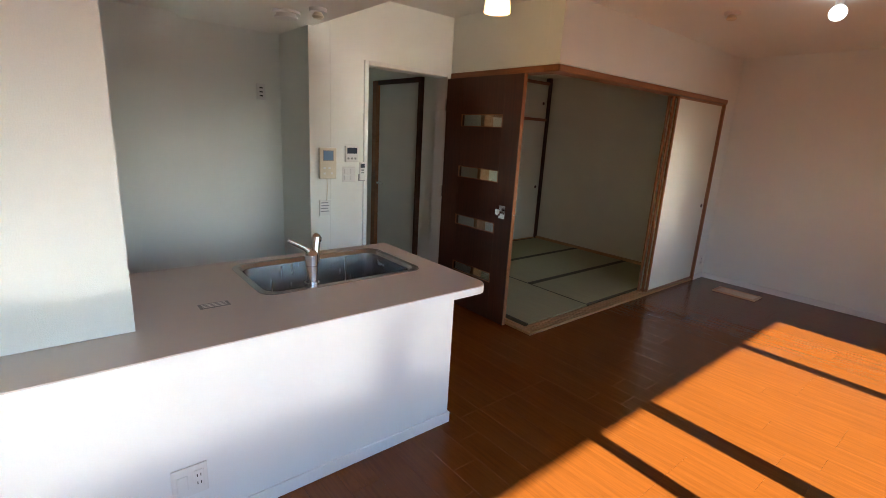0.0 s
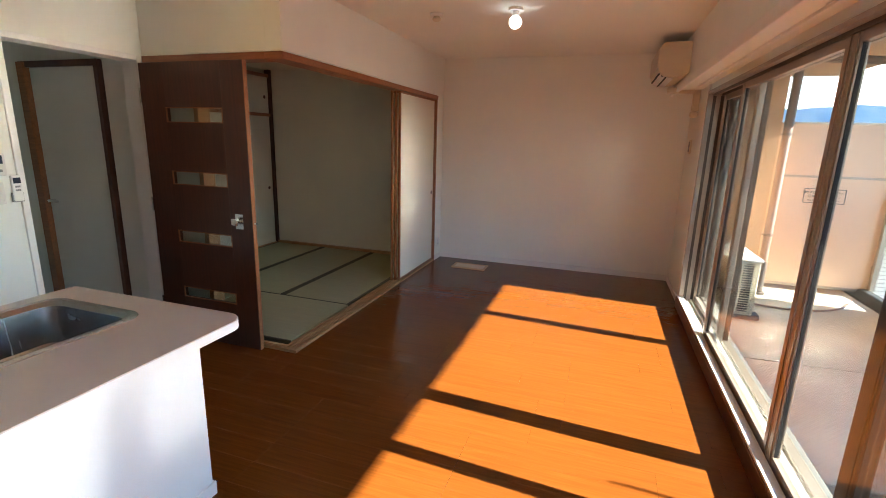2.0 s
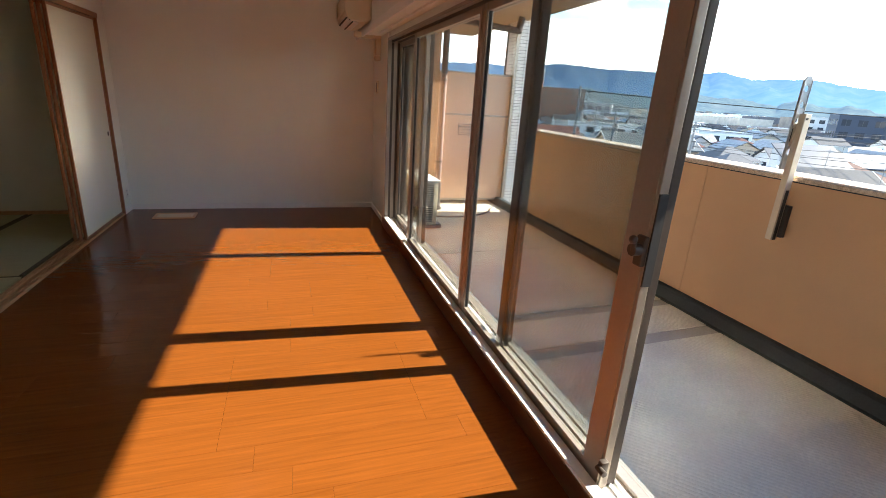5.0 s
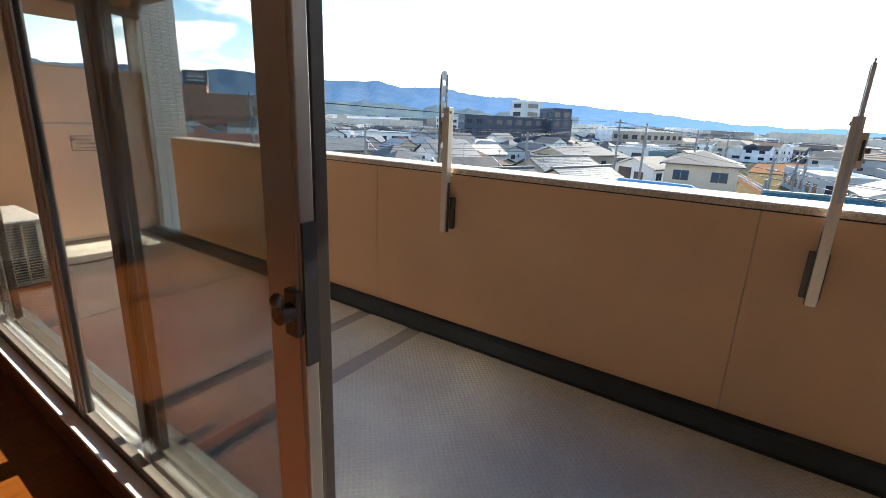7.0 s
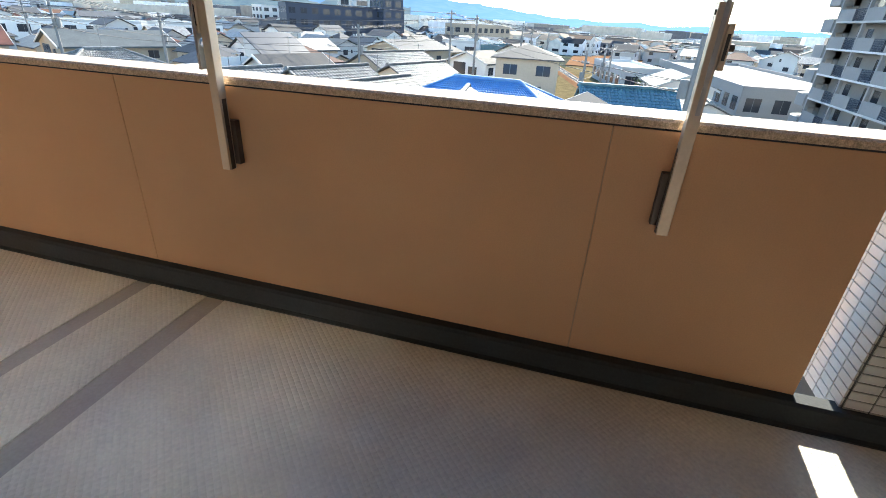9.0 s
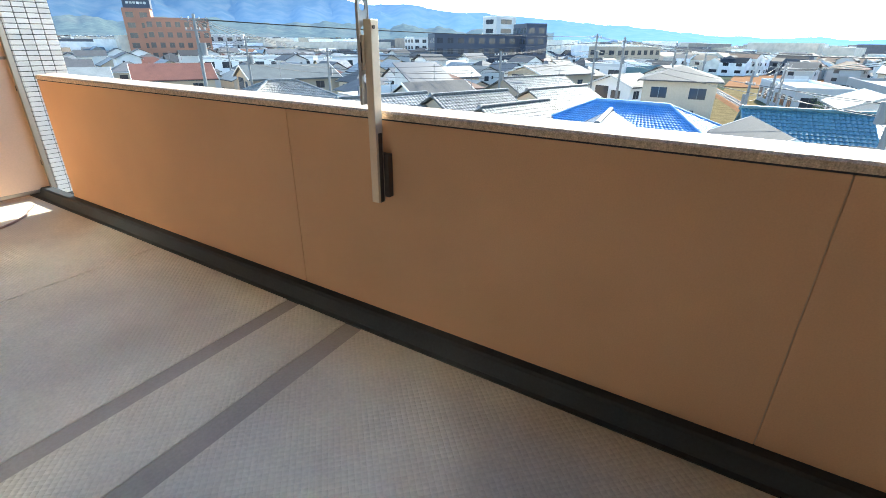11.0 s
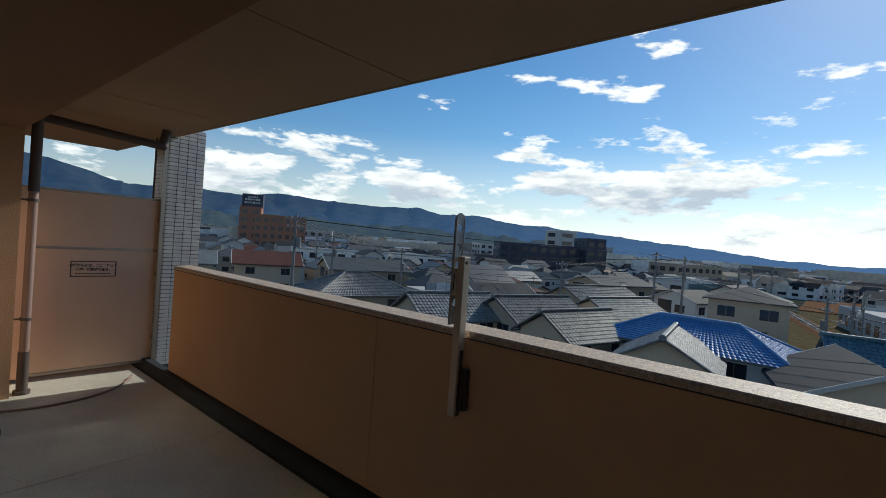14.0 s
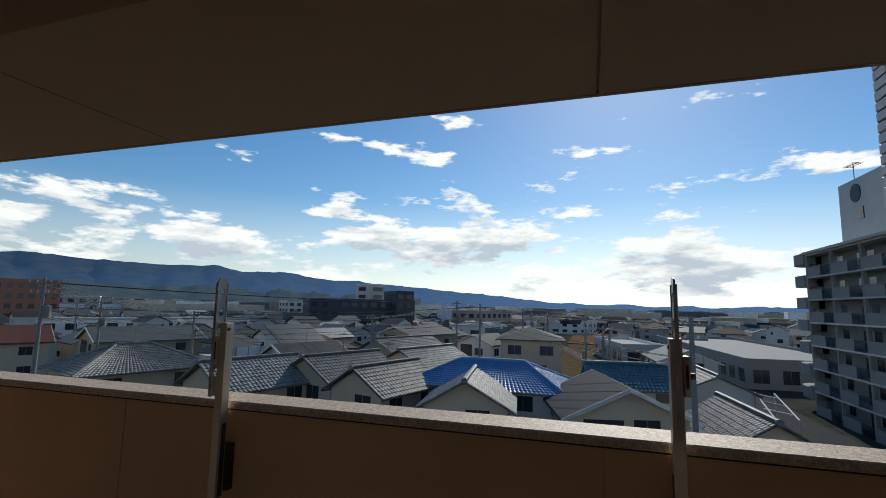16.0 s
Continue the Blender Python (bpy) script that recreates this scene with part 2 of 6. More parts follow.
def insect_mesh():
    """Fine dark insect screen: mostly open, the threads dark grey."""
    m = bpy.data.materials.new("insect_mesh")
    m.use_nodes = True
    n, l = m.node_tree.nodes, m.node_tree.links
    n.clear()
    o = n.new("ShaderNodeOutputMaterial"); mx = n.new("ShaderNodeMixShader"); mx.inputs[0].default_value = 0.08
    t = n.new("ShaderNodeBsdfTransparent"); t.inputs[0].default_value = (0.90, 0.90, 0.90, 1)
    d = n.new("ShaderNodeBsdfDiffuse"); d.inputs[0].default_value = (0.026, 0.031, 0.038, 1)
    l.new(t.outputs[0], mx.inputs[1]); l.new(d.outputs[0], mx.inputs[2]); l.new(mx.outputs[0], o.inputs[0])
    return m


MESH = insect_mesh()
GLASS_DOOR = glass("door_glass", (0.8, 0.82, 0.8))
STUCCO = mat("ochre_stucco", (0.61, 0.36, 0.20), 0.85, 0.07, 1.3, 0.15, fine=160, dirt=(0.47, 0.285, 0.16))
STUCCO_ROUGH = mat("rough_stucco", (0.52, 0.32, 0.18), 0.9, 0.06, 3.0, 0.9, fine=90, bump_scale=70)
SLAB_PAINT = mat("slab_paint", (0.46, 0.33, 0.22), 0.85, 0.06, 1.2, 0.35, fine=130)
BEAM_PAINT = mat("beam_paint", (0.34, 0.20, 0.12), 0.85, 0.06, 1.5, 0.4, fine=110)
CAP_STONE = mat("cap_coating", (0.52, 0.40, 0.29), 0.5, 0.5, 60, 1.0, spec=0.22, fine=190, bump_scale=120)
PARTITION = mat("partition_board", (0.76, 0.52, 0.36), 0.7, 0.05, 2.0, 0.05, dirt=(0.68, 0.45, 0.31))
CURB = mat("grey_curb_slab", (0.13, 0.133, 0.13), 0.7, 0.08, 3.0, 0.1, dirt=(0.105, 0.105, 0.10))
CONCRETE = mat("grey_concrete", (0.19, 0.185, 0.18), 0.85, 0.12, 4.0, 0.3, dirt=(0.14, 0.135, 0.13))
GUTTER = mat("dark_waterproofing", (0.035, 0.04, 0.044), 0.75, 0.2, 5.0, 0.2, spec=0.25)
# darker tone under the sheets: one true joint, two painted shade bands
JOINT_AND_SHADE = mat("joint_and_shade_band", (0.33, 0.305, 0.265), 0.7, 0.14, 4.0, 0.1)
TILE = mat("white_glazed_tile", (0.62, 0.60, 0.57), 0.3, 0.06, 12, 0.05, rnd=0.1)
GROUT = mat("tile_grout", (0.07, 0.068, 0.065), 0.9, 0.1, 20, 0.2)
PIPE_PINK = mat("painted_pipe", (0.33, 0.22, 0.18), 0.5, 0.08, 3.0, 0.05)
PIPE_DARK = mat("dark_pipe", (0.10, 0.075, 0.065), 0.55, 0.1, 3.0, 0.05)
POLE_METAL = mat("pole_metal", (0.60, 0.50, 0.38), 0.38, 0.06, 6.0, 0.03, metal=0.4)
LINK_METAL = mat("link_metal", (0.42, 0.42, 0.42), 0.35, 0.06, 6.0, 0.03, metal=0.7)


def balcony_sheet():
    """Grey-brown vinyl sheet with small raised lozenges and a soiled tone."""
    m = mat("embossed_vinyl_sheet", (0.57, 0.54, 0.45), 0.62, 0.18, 2.6, 0, fine=75, dirt=(0.38, 0.355, 0.295))
    n, l = m.node_tree.nodes, m.node_tree.links
    tc = n.new("ShaderNodeTexCoord")
    mp = n.new("ShaderNodeMapping"); mp.inputs["Rotation"].default_value = (0, 0, radians(45)); mp.inputs["Scale"].default_value = (42, 42, 42)
    ch = n.new("ShaderNodeTexVoronoi"); ch.inputs["Scale"].default_value = 1.0; ch.inputs["Randomness"].default_value = 0.05
    l.new(tc.outputs["Object"], mp.inputs[0]); l.new(mp.outputs[0], ch.inputs["Vector"])
    bp = n.new("ShaderNodeBump"); bp.inputs["Strength"].default_value = 0.9; bp.inputs["Distance"].default_value = 0.007; bp.invert = True
    l.new(ch.outputs["Distance"], bp.inputs["Height"]); l.new(bp.outputs[0], n["Principled BSDF"].inputs["Normal"])
    return m


SHEET = balcony_sheet()


# ---------------------------------------------------------------- mesh helpers
def box(bm, x0, y0, z0, x1, y1, z1, bevel=0.0, seg=2):
    r = bmesh.ops.create_cube(bm, size=1.0)
    vs = r["verts"]
    m = Matrix.Translation(((x0 + x1) / 2, (y0 + y1) / 2, (z0 + z1) / 2)) @ Matrix.Diagonal((abs(x1 - x0), abs(y1 - y0), abs(z1 - z0), 1))
    bmesh.ops.transform(bm, matrix=m, verts=vs)
    if bevel:
        es = {e for v in vs for e in v.link_edges}
        bmesh.ops.bevel(bm, geom=list(es), offset=bevel, segments=seg, affect="EDGES", profile=0.5)
    return vs


def tube(bm, a, b, r, seg=14, r2=None):
    a, b = Vector(a), Vector(b)
    d = b - a
    made = bmesh.ops.create_cone(bm, cap_ends=True, segments=seg, radius1=r, radius2=r if r2 is None else r2, depth=d.length)
    bmesh.ops.transform(bm, matrix=Matrix.Translation((a + b) / 2) @ d.to_track_quat("Z", "Y").to_matrix().to_4x4(), verts=made["verts"])
    return made["verts"]


def prism(bm, pts, axis, a, b):
    """Extrudes a closed outline of 2D points along an axis ('x', 'y' or 'z') from a to b."""
    def put(p, t):
        return {"x": (t, p[0], p[1]), "y": (p[0], t, p[1]), "z": (p[0], p[1], t)}[axis]
    lo = [bm.verts.new(put(p, a)) for p in pts]
    hi = [bm.verts.new(put(p, b)) for p in pts]
    n = len(pts)
    bm.faces.new(lo); bm.faces.new(hi[::-1])
    for i in range(n):
        bm.faces.new((lo[i], hi[i], hi[(i + 1) % n], lo[(i + 1) % n]))
    bmesh.ops.recalc_face_normals(bm, faces=bm.faces)


def finish(name, bm, material, smooth=False):
    me = bpy.data.meshes.new(name)
    bm.to_mesh(me)
    bm.free()
    me.materials.append(material)
    if smooth:
        me.polygons.foreach_set("use_smooth", [True] * len(me.polygons))
        me.set_sharp_from_angle(angle=radians(35))
    return new(name, me)


def part(name, bm, material, parent=None, label="", smooth=False):
    ob = finish(name, bm, material, smooth)
    if parent:
        ob.parent = parent
    if label:
        tagged(ob, label)
    return ob


def bx(name, material, dims, parent=None, label="", bevel=0.0, smooth=False):
    bm = bmesh.new()
    box(bm, *dims, bevel=bevel)
    return part(name, bm, material, parent, label, smooth)


def thing(name, at=(0, 0, 0), label="", category="", group="", rz=0.0):
    ob = new(name)
    ob.matrix_world = pose(*at, 0, 0, rz)
    ob.empty_display_size = 0.1
    return tagged(ob, label, category, group)


def structure(name, boxes, material, label="", bevel=0.0):
    bm = bmesh.new()
    for b in boxes:
        box(bm, *b, bevel=bevel)
    return tagged(finish(name, bm, material), label, "", "", "structure")


def curve_tube(name, pts, r, material, parent=None, label=""):
    cu = bpy.data.curves.new(name, "CURVE")
    cu.dimensions, cu.bevel_depth, cu.bevel_resolution, cu.resolution_u = "3D", r, 3, 8
    sp = cu.splines.new("NURBS")
    sp.points.add(len(pts) - 1)
    for p, q in zip(sp.points, pts):
        p.co = (*q, 1)
    sp.use_endpoint_u, sp.order_u = True, 3
    tmp = bpy.data.objects.new(name, cu)
    scene.collection.objects.link(tmp)
    me = bpy.data.meshes.new_from_object(tmp.evaluated_get(bpy.context.evaluated_depsgraph_get()))
    bpy.data.objects.remove(tmp); bpy.data.curves.remove(cu)
    me.name = name
    me.materials.clear(); me.materials.append(material)
    ob = new(name, me)
    if parent:
        ob.parent = parent
    if label:
        tagged(ob, label)
    return ob


def writing(name, text, size, material, m, parent=None):
    cu = bpy.data.curves.new(name, "FONT")
    cu.body, cu.size, cu.align_x, cu.align_y, cu.extrude, cu.offset = text, size, "CENTER", "CENTER", 0.0006, 0.0015
    tmp = bpy.data.objects.new(name, cu)
    scene.collection.objects.link(tmp)
    me = bpy.data.meshes.new_from_object(tmp.evaluated_get(bpy.context.evaluated_depsgraph_get()))
    bpy.data.objects.remove(tmp); bpy.data.curves.remove(cu)
    me.name = name
    me.materials.clear(); me.materials.append(material)
    ob = new(name, me)
    ob.matrix_world = m
    if parent:
        ob.parent = parent
        ob.matrix_parent_inverse = parent.matrix_world.inverted()
    return ob


# ---------------------------------------------------------------- the shell of the flat
CEIL = 2.48
KX, KY = -2.79, -3.15            # faces of the tatami room's two open sides
WT = 0.2                          # thickness of the outer wall
# the opening's unseen near end is lengthened to admit more light
WIN_A, WIN_B = -0.95, -7.0       # the wide window's opening along the outer wall
WIN_LO, WIN_HI = 0.09, 2.0
BACK = -7.6

structure("floor", [(-6.2, BACK, -0.16, 0.0, 0.12, -0.012)], PLANK_GAP, "dark brown glossy wood plank floor of the living room")
structure("wall_end", [(-2.91, 0.0, 0, 0.199, 0.14, 2.6)], WALLPAPER, "plain white papered end wall of the living room")
structure("wall_end_upper", [(KX + 0.001, -0.004, 2.07, -0.201, -0.0002, CEIL - 0.001)], WALLPAPER, "slightly proud upper part of the papered end wall")
structure("wall_window", [(0, WIN_A, 0, WT, 0.0, 2.6), (0, BACK, 0, WT, WIN_B, 2.6), (0, WIN_B, WIN_HI, WT, WIN_A, 2.6), (0, WIN_B, -0.15, WT, WIN_A, 0.06)], WALLPAPER, "white papered window wall with one wide opening")
structure("wall_window_outside", [(WT, WIN_A + 0.02, -0.1, WT + 0.03, 0.0, 2.6), (WT, BACK, -0.1, WT + 0.03, WIN_B - 0.02, 2.6)], STUCCO_ROUGH, "rough ochre stucco beside the balcony window")
structure("window_beam", [(-0.20, BACK, 2.06, -0.001, -0.001, CEIL)], WALLPAPER, "white papered boxed beam over the window")
structure("wall_tatami_front", [(KX - 0.12, KY, 2.035, KX, -0.001, CEIL), (KX - 0.12, -0.25, 0, KX, -0.001, 2.035)], WALLPAPER, "white papered wall above the sliding paper doors")
structure("wall_tatami_side", [(-3.95, KY, 2.035, KX - 0.121, KY + 0.1, CEIL), (-3.95, KY, 0, -3.52, KY + 0.1, 2.035)], WALLPAPER, "white papered wall above the tatami room's side opening")
structure("wall_tatami_end", [(-5.4, -0.25, 0, KX - 0.121, -0.1, CEIL)], TATAMI_WALL, "beige end wall of the tatami room")
structure("wall_tatami_hall", [(-6.2, KY, 0, -5.24, KY + 0.1, CEIL), (-5.24, KY, 2.03, -4.34, KY + 0.1, CEIL), (-4.34, KY, 0, -3.951, KY + 0.1, CEIL)], WALLPAPER, "grey-white wall between the hallway and tatami room")
structure("wall_hall", [(-4.07, -4.30, 0, -3.95, -3.99, CEIL), (-4.07, -3.99, 2.02, -3.95, KY - 0.001, CEIL)], WALLPAPER, "white wall with the doorway to the hallway")
structure("wall_kitchen_side", [(-6.2, -4.465, 0, -3.95, -4.301, CEIL)], WALLPAPER, "white wall between the kitchen alcove and the hallway")
structure("wall_hall_end", [(-6.3, -4.3, 0, -6.2, KY, CEIL)], WALLPAPER, "dim end wall of the hallway")
structure("wall_kitchen_back", [(-4.62, -5.20, 0, -4.50, -4.466, CEIL), (-4.62, BACK, 0, -4.36, -5.201, CEIL)], WALLPAPER, "white kitchen back wall with a shallow recess")
structure("wall_rear", [(-4.7, BACK - 0.12, 0, WT, BACK, 2.6)], WALLPAPER, "plain white rear wall")
structure("ceiling", [(-6.3, BACK - 0.1, CEIL, WT, 0.14, CEIL + 0.1)], CEILING, "white papered ceiling of the living room")
structure("ceiling_kitchen", [(-4.62, BACK, 2.2, -2.28, -4.43, CEIL - 0.001)], CEILING, "lowered white ceiling over the kitchen")
structure("ceiling_hall", [(-6.2, -4.3, 2.18, -4.08, KY - 0.001, 2.24)], CEILING, "low white ceiling of the hallway")
structure("ceiling_tatami", [(-5.3, KY + 0.101, 2.36, KX - 0.122, -0.251, 2.42)], TATAMI_WALL, "beige board ceiling of the tatami room")
structure("wall_kitchen_partition", [(-2.42, BACK, 0.86, -2.28, -5.79, 2.199)], WALLPAPER, "white papered partition standing on the kitchen counter")

BASE_H = 0.062
for name, b in (("baseboard", (KX + 0.013, -0.013, 0, -0.013, -0.001, BASE_H)), ("baseboard", (KX + 0.001, -0.25, 0, KX + 0.013, -0.001, BASE_H)),
                ("baseboard", (-0.013, WIN_A - 0.002, 0, -0.001, -0.001, BASE_H)), ("baseboard", (-3.949, -4.465, 0, -3.938, -4.03, BASE_H)), ("baseboard", (-4.33, KY - 0.012, 0, -3.96, KY - 0.001, BASE_H))):
    ob = bx(name, WHITE_TRIM, b, bevel=0.003)
    tagged(ob, "narrow white skirting board along the wall", "", "", "structure")

# white casing of the hallway doorway
hall_frame = thing("door_frame", (-3.95, -3.6, 0), "white painted casing of the hallway doorway", "door frame")
tagged(hall_frame, kind="structure")
for nm, b in (("jamb", (-4.08, -4.02, 0, -3.935, -3.985, 2.03)), ("jamb", (-4.08, -3.205, 0, -3.935, -3.17, 2.03)), ("head", (-4.08, -3.985, 1.995, -3.935, -3.205, 2.03))):
    bx(nm, WHITE_TRIM, (b[0] + 3.95, b[1] + 3.6, b[2], b[3] + 3.95, b[4] + 3.6, b[5]), hall_frame, bevel=0.004)
# the door inside the hallway
hd = thing("hallway_door", (-4.78, KY - 0.005, 0), "closed white door in a brown hallway frame, left post toned as lit", "door")
# left post takes a lighter wood to paint the light on it
for nm, b, mt in (("frame_post", (-0.44, -0.03, 0, -0.36, 0.09, 2.02), LINTEL_WOOD), ("frame_post", (0.37, -0.015, 0, 0.41, 0.09, 2.02), DOOR_WOOD), ("frame_head", (-0.44, -0.015, 1.98, 0.41, 0.09, 2.025), DOOR_WOOD), ("leaf", (-0.36, 0.012, 0.01, 0.37, 0.05, 1.98), WALLPAPER)):
    bx(nm, mt, b, hd, bevel=0.003)
knob = bmesh.new(); tube(knob, (-0.30, 0.012, 0.95), (-0.30, -0.04, 0.95), 0.012); tube(knob, (-0.30, -0.035, 0.95), (-0.20, -0.035, 0.95), 0.009)
part("handle", knob, CHROME, hd)

# ---------------------------------------------------------------- tatami room
lintel = thing("lintel", (KX, KY, 0), "brown wooden lintel round the tatami room's open corner", "lintel")
tagged(lintel, kind="structure")
bx("front_beam", LINTEL_WOOD, (-0.125, 0.0, 1.985, 0.012, 2.92, 2.03), lintel, bevel=0.003)
bx("side_beam", LINTEL_WOOD, (-1.15, -0.012, 1.985, -0.126, 0.11, 2.03), lintel, bevel=0.003)
bx("corner_cap", LINTEL_WOOD, (-0.125, -0.012, 1.985, 0.012, -0.001, 2.03), lintel, bevel=0.002)
bx("end_post", LINTEL_WOOD, (-0.11, 2.87, 0.0, 0.012, 2.90, 1.984), lintel, bevel=0.003)
bx("side_post", SILL_WOOD, (-0.74, -0.004, 0.0, -0.70, 0.10, 1.984), lintel, bevel=0.003)
rail = thing("floor_rail", (KX, KY, 0), "pale wooden grooved floor rails for sliding doors", "threshold")
tagged(rail, kind="structure")
for i in range(4):
    bx("rail", SILL_WOOD, (-0.115 + i * 0.033, 0.0, 0.0, -0.094 + i * 0.033, 2.87, 0.022), rail, bevel=0.002)
bx("rail", SILL_WOOD, (-1.16, 0.03, 0.0, -0.116, 0.06, 0.022), rail, bevel=0.002)
bx("rail", SILL_WOOD, (-1.16, -0.01, 0.0, 0.005, 0.02, 0.022), rail, bevel=0.002)


def fusuma_door(name, w, h, label, group=""):
    f = thing(name, (0, 0, 0), label, "sliding door", group)
    bx("paper", FUSUMA, (-0.008, 0.018, 0.02, 0.008, w - 0.018, h - 0.02), f)
    for b in ((-0.012, 0, 0, 0.012, 0.018, h), (-0.012, w - 0.018, 0, 0.012, w, h), (-0.012, 0.018, 0, 0.012, w - 0.018, 0.02), (-0.012, 0.018, h - 0.02, 0.012, w - 0.018, h)):
        bx("frame_bar", LINTEL_WOOD, b, f, bevel=0.002)
    bm = bmesh.new()
    tube(bm, (0.007, w - 0.07, h * 0.44), (0.0105, w - 0.07, h * 0.44), 0.022, 20)
    part("finger_pull", bm, DOOR_WOOD, f, "small round dark finger pull", True)
    return f


f0 = fusuma_door("fusuma", 1.02, 1.955, "cream paper sliding door with a brown wooden edge", "stacked sliding doors")
f0.matrix_world = pose(KX - 0.02, -1.30, 0.026)
copy_thing(f0, pose(KX - 0.053, -1.32, 0.026))
copy_thing(f0, pose(KX - 0.087, -1.34, 0.026))

# tatami mats: the room is x -5.17..-2.92, y -3.05..-0.25
mats = [(-5.16, -2.16, 0.75, 1.88), (-4.40, -2.16, 0.75, 1.88), (-3.64, -2.16, 0.72, 1.88), (-5.16, -3.04, 1.10, 0.87), (-4.05, -3.04, 1.13, 0.87)]
for x, y, w, d in mats:
    t = thing("tatami_mat", (x, y, -0.012), "pale green straw tatami mat with dark borders", "tatami mat", "tatami mats")
    bx("straw", TATAMI, (0.003, 0.003, 0, w - 0.003, d - 0.003, 0.034), t, bevel=0.003)
    if d > w:
        for a in (0.002, w - 0.026):
            bx("border", TATAMI_EDGE, (a, 0.002, 0.0, a + 0.024, d - 0.002, 0.0365), t)
    else:
        for a in (0.002, d - 0.014):
            bx("border", TATAMI_EDGE, (0.002, a, 0.0, w - 0.002, a + 0.012, 0.0365), t)
bx("tatami_edging", SILL_WOOD, (-5.17, -0.29, 0, KX - 0.125, -0.251, 0.055), bevel=0.002)
tagged(bpy.data.objects["tatami_edging"], "pale wooden edging at the foot of the wall", "", "", "structure")

closet = thing("closet", (-5.17, -1.66, 0), "built-in closet with cream paper sliding doors", "closet")
bx("carcass", TATAMI_WALL, (-0.10, -1.38, 0, -0.05, 1.40, 2.36), closet)
bx("mid_rail", LINTEL_WOOD, (-0.05, -1.38, 1.76, 0.02, 1.40, 1.80), closet, bevel=0.003)
bx("top_rail", LINTEL_WOOD, (-0.05, -1.38, 2.26, 0.02, 1.40, 2.30), closet, bevel=0.003)
bx("bottom_rail", SILL_WOOD, (-0.05, -1.38, 0.0, 0.02, 1.40, 0.035), closet, bevel=0.003)
bx("corner_post", DOOR_WOOD, (-0.05, 1.355, 0.0, 0.03, 1.40, 2.36), closet, bevel=0.003)
for k, (y0, y1) in enumerate(((-1.38, 0.0), (-0.02, 1.355))):
    for z0, z1, nm in ((0.036, 1.759, "lower_door"), (1.801, 2.259, "upper_door")):
        d = bx(nm, FUSUMA, (-0.04 + 0.02 * k, y0, z0, -0.022 + 0.02 * k, y1, z1), closet, bevel=0.004)
        bm = bmesh.new(); tube(bm, (0, y1 - 0.08, z0 + (z1 - z0) * 0.45), (0.004 - 0.02 + 0.02 * k, y1 - 0.08, z0 + (z1 - z0) * 0.45), 0.022, 18)
        part("finger_pull", bm, DOOR_WOOD, d)

# ---------------------------------------------------------------- the brown door with four glass slits, swung open
DX0, DX1, DY, DTH = -3.905, -3.035, -3.225, 0.036
SLOTS = ((1.575, 1.675), (1.152, 1.248), (0.738, 0.826), (0.318, 0.402))
SX0, SX1 = 0.21, 0.69
door = thing("door_open", (DX0, DY, 0.012), "dark brown wooden door with four glass slits, standing open", "door")
W, Hd = DX1 - DX0, 1.965
bx("stile", DOOR_WOOD, (0, 0, 0, SX0, DTH, Hd), door, bevel=0.002)
bx("stile", DOOR_WOOD, (SX1, 0, 0, W, DTH, Hd), door, bevel=0.002)
zs = [0.0] + [z for s in reversed(SLOTS) for z in s] + [Hd]
for a, b in zip(zs[0::2], zs[1::2]):
    bx("panel", DOOR_WOOD, (SX0, 0.0005, a, SX1, DTH - 0.0005, b), door)
for a, b in SLOTS:
    p = bx("glass_slit", GLASS_DOOR, (SX0, 0.014, a, SX1, 0.02, b), door)
    p.visible_shadow = False
    for q in ((SX0, -0.002, a, SX1, 0.008, a + 0.006), (SX0, -0.002, b - 0.006, SX1, 0.008, b), (SX0, -0.002, a + 0.006, SX0 + 0.006, 0.008, b - 0.006), (SX1 - 0.006, -0.002, a + 0.006, SX1, 0.008, b - 0.006)):
        bx("bead", LINTEL_WOOD, q, p)
bx("edge_strip", LINTEL_WOOD, (W, 0.002, 0, W + 0.004, DTH - 0.002, Hd), door)
lever = bx("lock_plate", STEEL, (0.735, -0.006, 0.875, 0.80, -0.0005, 0.98), door, bevel=0.002)
bm = bmesh.new(); tube(bm, (0.775, -0.005, 0.93), (0.775, -0.04, 0.93), 0.010); box(bm, 0.735, -0.050, 0.905, 0.782, -0.036, 0.955, bevel=0.005)
part("pull_handle", bm, CHROME, lever, "square chrome push-pull handle", True)
bm = bmesh.new(); tube(bm, (W - 0.02, 0.018, -0.008), (W - 0.02, 0.018, 0.02), 0.012)
part("door_stop", bm, CHROME, door)
bm = bmesh.new(); tube(bm, (W + 0.002, 0.018, 0.92), (W + 0.022, 0.018, 0.92), 0.01)
part("latch", bm, CHROME, door)
for z in (0.25, 1.0, 1.75):
    bm = bmesh.new(); tube(bm, (-0.006, 0.0, z - 0.05), (-0.006, 0.0, z + 0.05), 0.007, 10)
    part("hinge", bm, CHROME, door)

# ---------------------------------------------------------------- kitchen counter
island = thing("kitchen_counter_base", (-2.29, -4.43, 0), "white panelled kitchen counter base", "kitchen counter")
bx("front_panel", PANEL, (-0.03, -3.15, 0, 0.0, 0.0, 0.822), island)
bx("end_panel", PANEL, (-0.62, -0.03, 0, -0.031, 0.0, 0.822), island)
bx("back_panel", PANEL, (-0.65, -3.15, 0, -0.621, -0.0, 0.822), island)
bx("skirting", WHITE_TRIM, (0.0005, -3.15, 0, 0.011, 0.011, 0.062), island, bevel=0.003)
